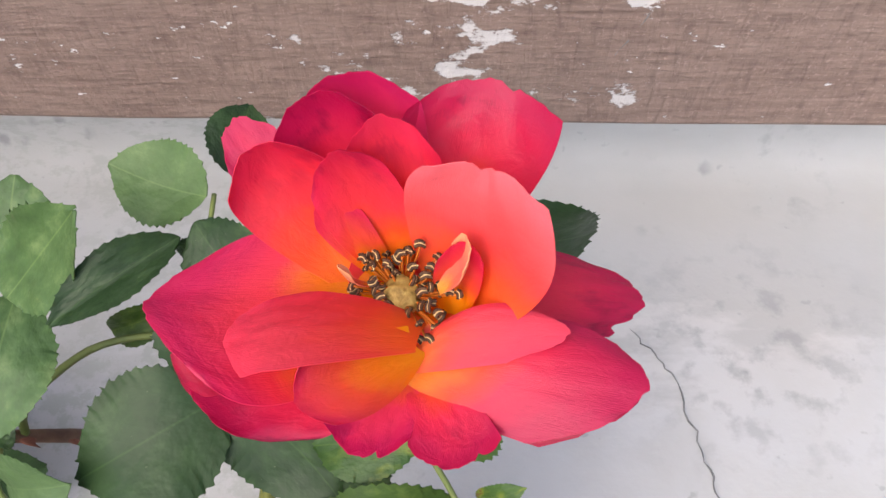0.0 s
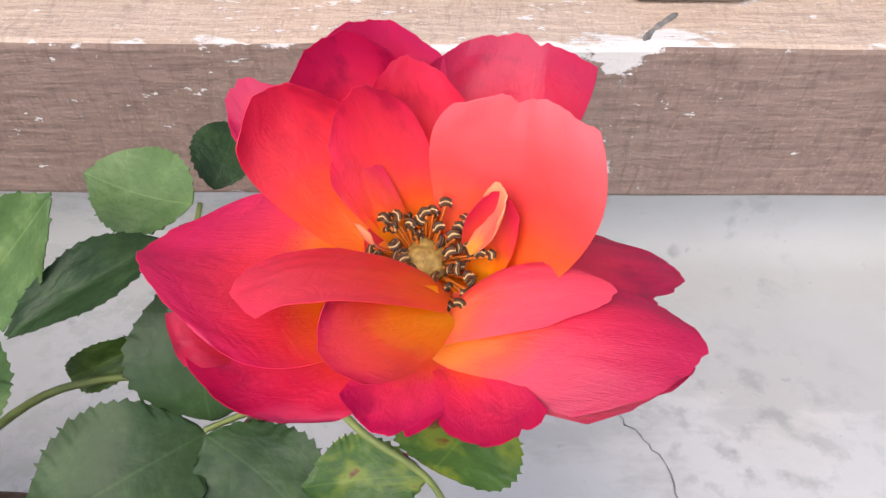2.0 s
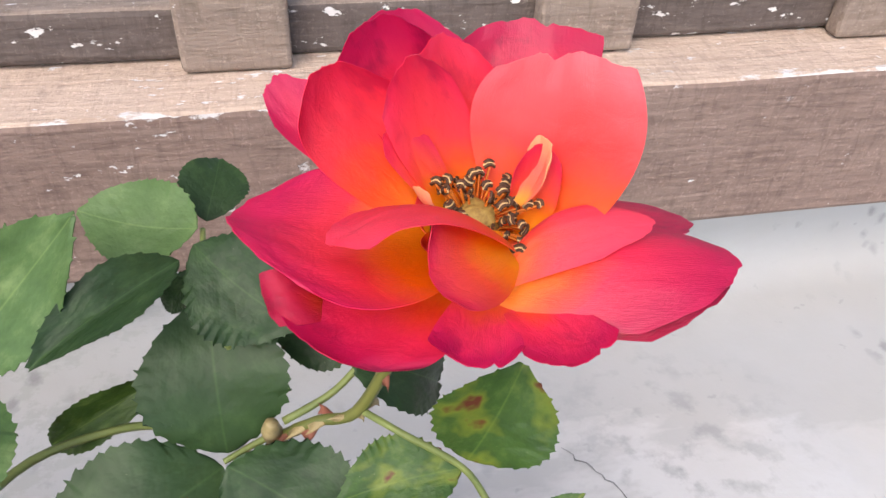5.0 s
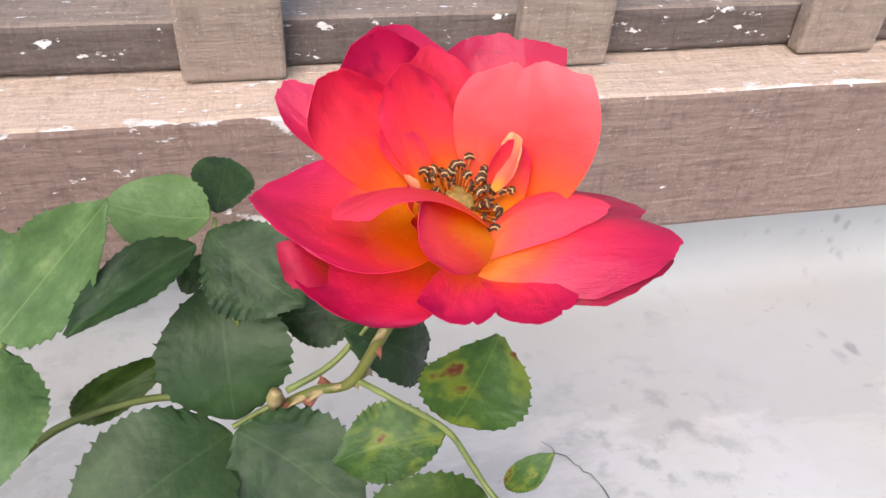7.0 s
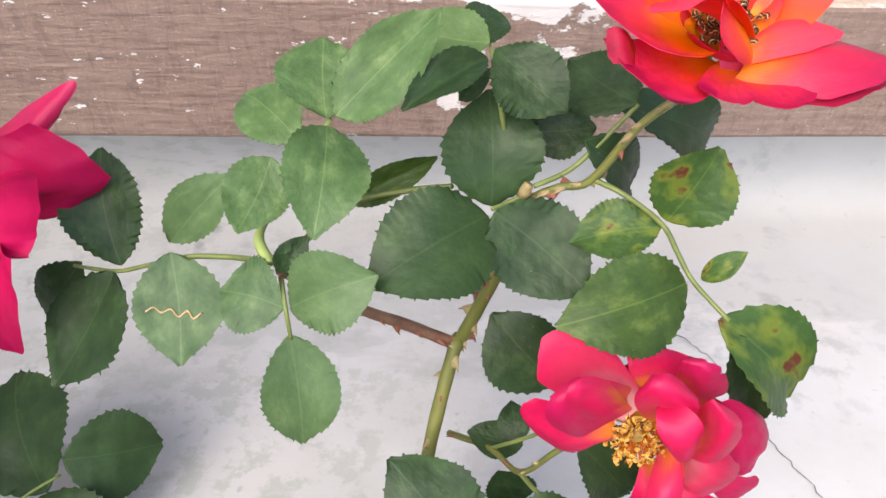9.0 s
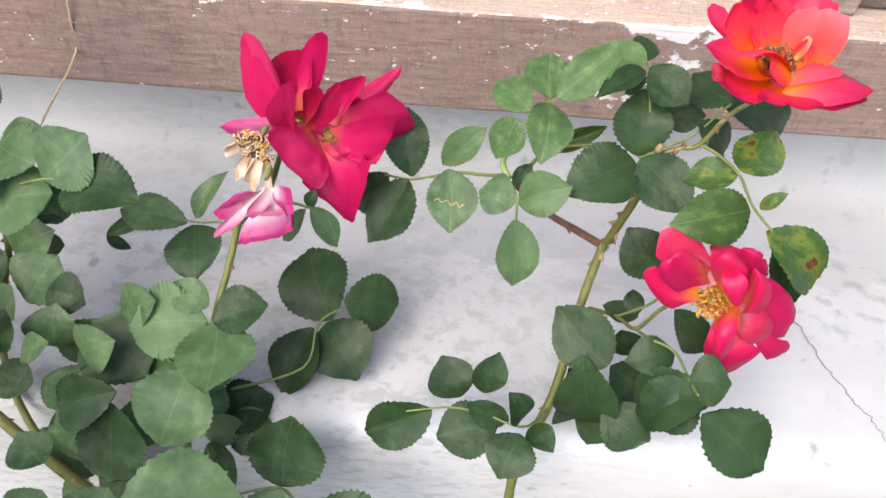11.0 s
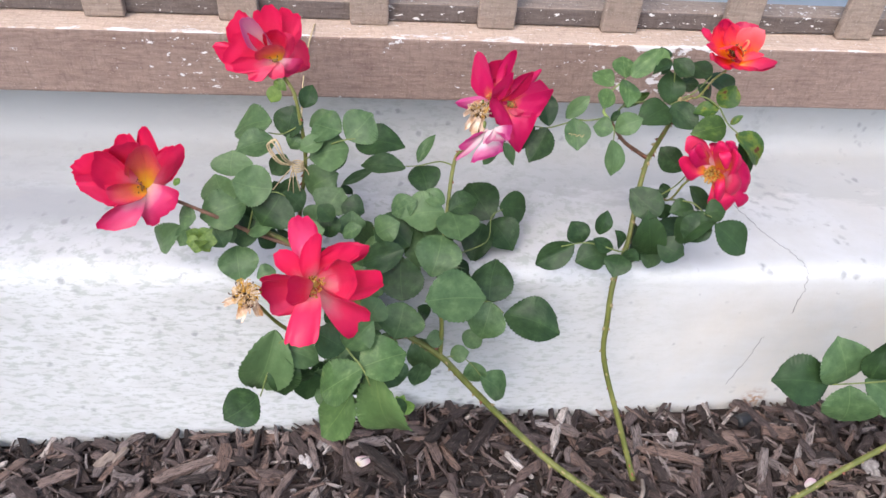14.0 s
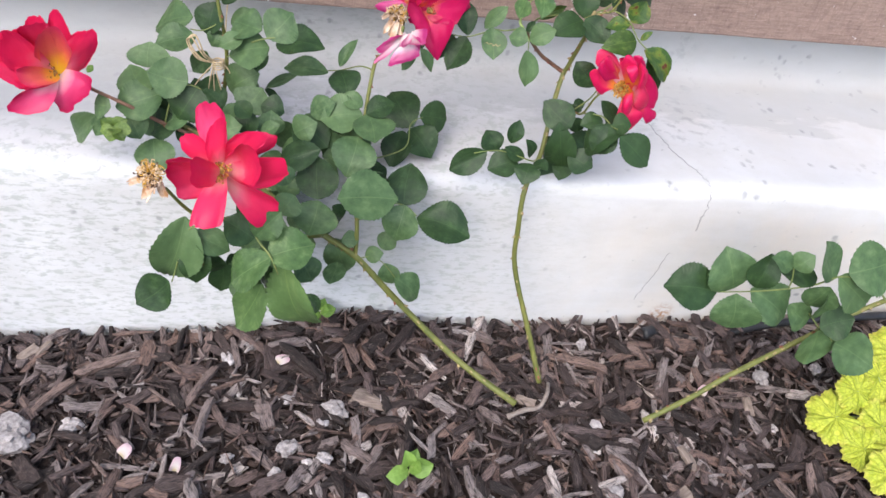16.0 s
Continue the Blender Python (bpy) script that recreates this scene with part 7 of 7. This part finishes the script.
# ---- the lime-leaved plant, the seedlings, the pipe ----
def lobed_leaf(plant, centre, normal, toward, radius, seed):
    """A round, scalloped leaf with a notch where its stalk joins."""
    r = random.Random(seed)
    n = Vector(normal).normalized()
    t = Vector(toward)
    t = (t - n * t.dot(n)).normalized()
    s = n.cross(t)
    c = Vector(centre)
    verts, uvs, faces = [c], [(0.5, 0.0)], []
    rings, seg = 9, 98
    for i in range(1, rings + 1):
        for k in range(seg):
            a = 2 * math.pi * k / seg
            lobe = 0.76 + 0.15 * abs(math.cos(a * 3.5)) ** 0.8 + 0.09 * (1 - (a * 17.5 / math.pi) % 1.0)
            notch = 1 - 0.55 * math.exp(-((a - math.pi) / 0.22) ** 2)
            f = i / rings
            rad = radius * f * (1 + (lobe * notch - 1) * f ** 1.5)
            up = radius * (0.16 * f ** 2 * math.cos(a * 7) * 0.5 + 0.1 * f - 0.22 * f ** 3 + 0.03 * math.sin(a * 3 + seed))
            up += radius * (0.09 * math.sin(a * 7 + f * 4 + seed) * f + 0.045 * math.sin(a * 21 + seed) * f + 0.09 * noise.noise(Vector((math.cos(a) * f * 4 + seed, math.sin(a) * f * 4, 0))))
            verts.append(c + t * rad * math.cos(a) + s * rad * math.sin(a) + n * up)
            uvs.append((a / (2 * math.pi), f))
    for k in range(seg):
        faces.append((0, 1 + k, 1 + (k + 1) % seg))
    for i in range(rings - 1):
        for k in range(seg):
            a, b = 1 + i * seg + k, 1 + i * seg + (k + 1) % seg
            faces.append((a, a + seg, b + seg, b))
    top = len(verts)
    low = [Vector(v) - n * 0.0007 for v in verts]
    faces += [tuple(top + i for i in reversed(f)) for f in faces]
    add("leaf", mesh_of("leaf", verts + low, faces, uvs + uvs), leaf_lime, plant)


def heuchera():
    ob = tagged(new("heuchera", None), "lime-yellow heuchera with scalloped leaves growing in the mulch", "plant")
    root = Vector((0.53, -0.27, ground_z(0.53, -0.27)))
    spots = [((0.415, -0.285, 0.105), 0.043, (-0.3, -0.3, 0.9)), ((0.452, -0.255, 0.135), 0.034, (0, -0.6, 0.8)), ((0.5, -0.23, 0.14), 0.045, (0.1, -0.4, 0.9)),
             ((0.545, -0.19, 0.15), 0.046, (0.1, -0.3, 0.9)), ((0.485, -0.305, 0.11), 0.04, (0, -0.6, 0.8)), ((0.45, -0.335, 0.09), 0.034, (-0.3, -0.7, 0.7)),
             ((0.56, -0.29, 0.13), 0.05, (0.2, -0.5, 0.8)), ((0.475, -0.375, 0.085), 0.036, (0, -0.6, 0.8)), ((0.53, -0.37, 0.095), 0.042, (0.2, -0.6, 0.8)), ((0.6, -0.24, 0.15), 0.05, (0.3, -0.3, 0.9))]
    for i, (c, rad, nrm) in enumerate(spots):
        c = Vector(c) + Vector((-0.011, 0, 0))
        lobed_leaf(ob, c, nrm, (c - root) * Vector((1, 1, 0.1)), rad * 1.15, i)
        verts, faces, uvs, _ = tube([root, root.lerp(c, 0.5) + Vector((0, 0, 0.02)), c], 0.0016, 0.0012, 6)
        add("leaf_stalk", mesh_of("leaf_stalk", verts, faces, uvs), shoot_lime, ob)


heuchera()


def seedling(at, scale, label):
    ob = tagged(new("seedling", None), label, "seedling")
    at = Vector(at)
    verts, faces, uvs, _ = tube([at, at + Vector((0, 0, 0.02)) * scale, at + Vector((0.003, -0.002, 0.036)) * scale], 0.0014, 0.001, 6)
    add("stalk", mesh_of("stalk", verts, faces, uvs), shoot_lime, ob)
    for d, w, h in (((-0.034, -0.014, 0.004), 0.026, 0.02), ((0.036, 0.0, 0.012), 0.026, 0.024), ((-0.006, 0.004, 0.034), 0.02, 0.03), ((0.016, -0.016, 0.02), 0.018, 0.03), ((0.01, 0.018, 0.024), 0.018, 0.03)):
        b = at + Vector((0, 0, h)) * scale
        leaf(ob, b, b + Vector(d) * scale, w * scale, "young")


seedling((-0.292, -0.322, ground_z(-0.292, -0.322) + 0.004), 1.0, "pale green seedling sprouting from the mulch")
seedling((-0.44, -0.022, ground_z(-0.44, -0.02) + 0.01), 0.75, "small leafy seedling against the concrete wall")


def drip_pipe():
    ob = tagged(new("irrigation_pipe", None), "black irrigation pipe half buried along the wall", "pipe")
    pts = [(x, y, ground_z(x, y) + 0.013 + up) for x, y, up in ((0.175, -0.045, 0.004), (0.23, -0.042, -0.022), (0.32, -0.04, -0.02), (0.42, -0.034, 0.004), (0.55, -0.028, 0.01), (0.75, -0.022, 0.008), (1.3, -0.03, 0.004))]
    verts, faces, uvs, _ = tube(pts, 0.008, 0.008, 12)
    add("hose", mesh_of("hose", verts, faces, uvs), pipe_black, ob)
    verts, faces, uvs, _ = tube([(0.165, -0.05, pts[0][2]), (0.172, -0.0475, pts[0][2]), (0.185, -0.043, pts[0][2])], 0.012, 0.011, 14)
    add("end_cap", mesh_of("end_cap", verts, faces, uvs), pipe_black, ob)


drip_pipe()
verts, faces, uvs, _ = tube([(-0.12, -0.222, ground_z(-0.12, -0.22) + 0.012), (-0.09, -0.214, ground_z(-0.09, -0.21) + 0.02), (-0.066, -0.21, ground_z(-0.066, -0.21) + 0.02), (-0.05, -0.19, ground_z(-0.05, -0.19) + 0.03), (-0.04, -0.16, ground_z(-0.04, -0.16) + 0.02)], 0.0048, 0.0032, 8, 0.1, random.Random(2))
tagged(add("dead_twig", mesh_of("dead_twig", verts, faces, uvs), simple_material("grey dead twig", (0.13, 0.1, 0.085), (0.26, 0.22, 0.19), 90), None), "grey dead twig stub at the foot of the canes", "twig")


# ---- the mulch bed ----
def chip(r, length, width, thick):
    """A split of bark: a bent slab with five uneven cross-sections, a ridged top and splintered ends."""
    verts, uvs = [], []
    bend, bow = r.uniform(-0.03, 0.03) * length, r.uniform(-0.02, 0.03) * length
    u0, v0 = r.uniform(0, 9), r.uniform(0, 9)
    slant = r.uniform(-0.5, 0.5) * width
    for i, f in enumerate((-0.5, -0.27, 0.02, 0.26, 0.5)):
        end = i in (0, 4)
        w = width * (r.uniform(0.55, 1.0) if end else r.uniform(0.85, 1.08))
        h = thick * (0.6 if end else 1.0) * r.uniform(0.75, 1.2)
        off = bend * (1 - 4 * f * f) + r.uniform(-0.06, 0.06) * width
        up = bow * (1 - 4 * f * f)
        for k, (c, z) in enumerate(((-0.5, -0.5), (0.5, -0.5), (0.46, 0.5), (r.uniform(-0.2, 0.2), r.uniform(0.45, 0.8)), (-0.46, r.uniform(0.2, 0.6)))):
            jag = r.uniform(-0.07, 0.07) * length if end else r.uniform(-0.03, 0.03) * length
            verts.append((f * length + jag + slant * c, off + c * w, up + z * h))
            uvs.append((u0 + f * length, v0 + (c + (0.5 if k < 2 else 0)) * width))
    faces = [(4, 3, 2, 1, 0), (20, 21, 22, 23, 24)]
    for i in range(4):
        a = i * 5
        faces += [(a + k, a + (k + 1) % 5, a + 5 + (k + 1) % 5, a + 5 + k) for k in range(5)]
    return verts, faces, uvs


def mulch_bed():
    r = random.Random(77)
    xs = [-400, -60, -10, -4, -2.5] + [-1.8 + 0.03 * i for i in range(111)] + [2.2, 4, 10, 60, 400]
    ys = [-400, -60, -10, -3, -1.6] + [-1.0 + 0.025 * i for i in range(42)]
    verts = [(x, y, ground_z(x, y) - 0.012 + 0.006 * noise.noise(Vector((x * 16, y * 16, 0)))) for y in ys for x in xs]
    w = len(xs)
    faces = [(j * w + i, j * w + i + 1, (j + 1) * w + i + 1, (j + 1) * w + i) for j in range(len(ys) - 1) for i in range(w - 1)]
    bed = new("ground", mesh_of("ground", verts, faces))
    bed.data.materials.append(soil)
    tagged(bed, "dark bark mulch bed at the foot of the wall", "ground", kind="structure")

    def place(length, width, thick, x, y, lift, tilt):
        v, f, uv = chip(r, length, width, thick)
        m = pose(x, y, ground_z(x, y) + lift, r.uniform(-tilt, tilt), r.uniform(-tilt, tilt), r.uniform(0, 360))
        return [m @ Vector(p) for p in v], f, uv

    def layer(count, piece, material, label):
        """A layer of loose pieces, thickest where the bed is seen close to and thinning out towards its ends."""
        verts, faces, uvs = [], [], []
        for i in range(count):
            if i % 6:
                x, y = r.uniform(-1.15, 0.8), -0.004 - r.random() ** 1.1 * 0.5
            else:
                x, y = r.uniform(-1.8, 1.4), -0.004 - r.random() * 0.9
            v, f, uv = piece(x, y)
            k = len(verts)
            verts += v
            uvs += uv
            faces += [tuple(k + q for q in t) for t in f]
        loose = new("mulch", mesh_of("mulch", verts, faces, uvs, False))
        loose.data.materials.append(material)
        loose.parent = bed
        tagged(loose, label, kind="stuff")

    def crumb(x, y):
        length = r.choice((0.006, 0.009, 0.013, 0.018, 0.024, 0.032)) * r.uniform(0.7, 1.3)
        return place(length, length * r.choice((0.08, 0.12, 0.2, 0.3, 0.5)), r.uniform(0.002, 0.006), x, min(y, -0.01), r.uniform(-0.018, -0.002), 40)

    def splinter(x, y):
        length = r.uniform(0.012, 0.066)
        return place(length, min(0.018, length * r.choice((0.04, 0.06, 0.09, 0.14, 0.22, 0.36))), r.uniform(0.003, 0.007), x, min(y, -0.015), r.uniform(-0.008, 0.011), 19)

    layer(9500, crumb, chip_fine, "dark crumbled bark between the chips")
    layer(5200, splinter, chip_loose, "loose dark brown bark chips")
    shapes = []
    for i in range(28):
        L = r.choice((0.03, 0.04, 0.05, 0.065, 0.085, 0.11)) * r.uniform(0.85, 1.15)
        v, f, uv = chip(r, L, min(0.03, L * r.choice((0.16, 0.22, 0.3, 0.5))), r.uniform(0.006, 0.013))
        me = mesh_of("bark_chip", v, f, uv, False)
        me.materials.append(chip_pale if i in (5, 17) else chip_wood)
        shapes.append(me)
    for i in range(295):
        x, y = r.uniform(-1.1, 0.75), -0.02 - r.random() * 0.42
        me = r.choice(shapes)
        if me.materials[0] == chip_pale and r.random() < 0.6:
            me = shapes[0]
        ob = new("bark_chip", me)
        ob.matrix_world = pose(x, y, ground_z(x, y) + r.uniform(0.006, 0.014), r.uniform(-22, 22), r.uniform(-15, 15), r.uniform(0, 360))
        ob.parent = bed
    big = new("bark_chip", shapes[5])
    big.matrix_world = pose(0.165, -0.315, ground_z(0.165, -0.315) + 0.014, 6, 4, 105) @ Matrix.Diagonal((1.3, 1.0, 1.0, 1))
    big.parent = bed


mulch_bed()


def pebble(r, i, x, y, size, mat, label):
    bm = bmesh.new()
    bmesh.ops.create_icosphere(bm, subdivisions=3, radius=1.0)
    o = Vector((i * 3.7, i * 1.3, 0))
    for v in bm.verts:
        v.co = v.co * (1 + 0.5 * noise.noise(v.co * 1.3 + o) + 0.3 * noise.noise(v.co * 3.1 + o))
        v.co = Vector((v.co.x * 1.25, v.co.y * 0.9, v.co.z * 0.65)) * size
    me = bpy.data.meshes.new("pebble")
    bm.to_mesh(me)
    bm.free()
    ob = add("pebble", me, mat)
    ob.matrix_world = pose(x, y, ground_z(x, y) + size * 0.45, 0, 0, r.uniform(0, 360))
    tagged(ob, label, "pebble", "pebbles in the mulch")


peb = random.Random(9)
for i, (x, y, size) in enumerate(((-0.921, -0.225, 0.03), (-0.917, -0.208, 0.02), (-0.8, -0.122, 0.007), (-0.598, -0.077, 0.012), (-0.629, -0.139, 0.005), (-0.492, -0.169, 0.009), (-0.409, -0.196, 0.016), (-0.431, -0.217, 0.009), (-0.517, -0.216, 0.007), (-0.483, -0.262, 0.014), (-0.579, -0.276, 0.009), (-0.424, -0.283, 0.011), (-0.499, -0.316, 0.013), (-0.452, -0.288, 0.007), (-0.052, -0.182, 0.007), (0.045, -0.064, 0.01), (0.359, -0.153, 0.016), (0.475, -0.134, 0.011), (-0.049, -0.288, 0.009), (0.019, -0.284, 0.01), (0.469, -0.297, 0.008), (-0.926, -0.315, 0.008))):
    pebble(peb, 60 + i, x, y, size, stone_pale, "lumpy pale grey stone lying in the bark mulch")
for i in range(34):
    pebble(peb, i, peb.uniform(-0.95, 0.45), peb.uniform(-0.42, -0.03), peb.choice((0.004, 0.005, 0.007, 0.009, 0.012)) * peb.uniform(0.8, 1.2), stone_pale, "pale rough stone lying in the bark mulch")
for base, left, tip, right in (((-0.512, -0.1, 0.0), (-0.004, 0.014, 0.016), (0.028, 0.008, 0.014), (0.022, -0.012, 0.006)),
                               ((-0.74, -0.27, 0.0), (-0.012, 0.012, 0.016), (0.018, 0.016, 0.022), (0.02, -0.014, 0.01)),
                               ((-0.655, -0.3, 0.0), (-0.01, -0.006, 0.02), (0.01, 0.02, 0.026), (0.018, -0.008, 0.012)),
                               ((0.23, -0.19, 0.0), (-0.012, 0.008, 0.016), (0.014, 0.014, 0.022), (0.016, -0.008, 0.01))):
    b = Vector((base[0], base[1], ground_z(base[0], base[1]) + 0.012))
    tagged(lobe(None, b, b + Vector(left) * 0.55, b + Vector(tip) * 0.7, b + Vector(right) * 0.5, (0, 0, 1), petal_white, 0.003, 0.5, 0.0, 0.0, "fallen_petal"), "fallen white-pink rose petal lying on the mulch", "petal", "fallen petals")
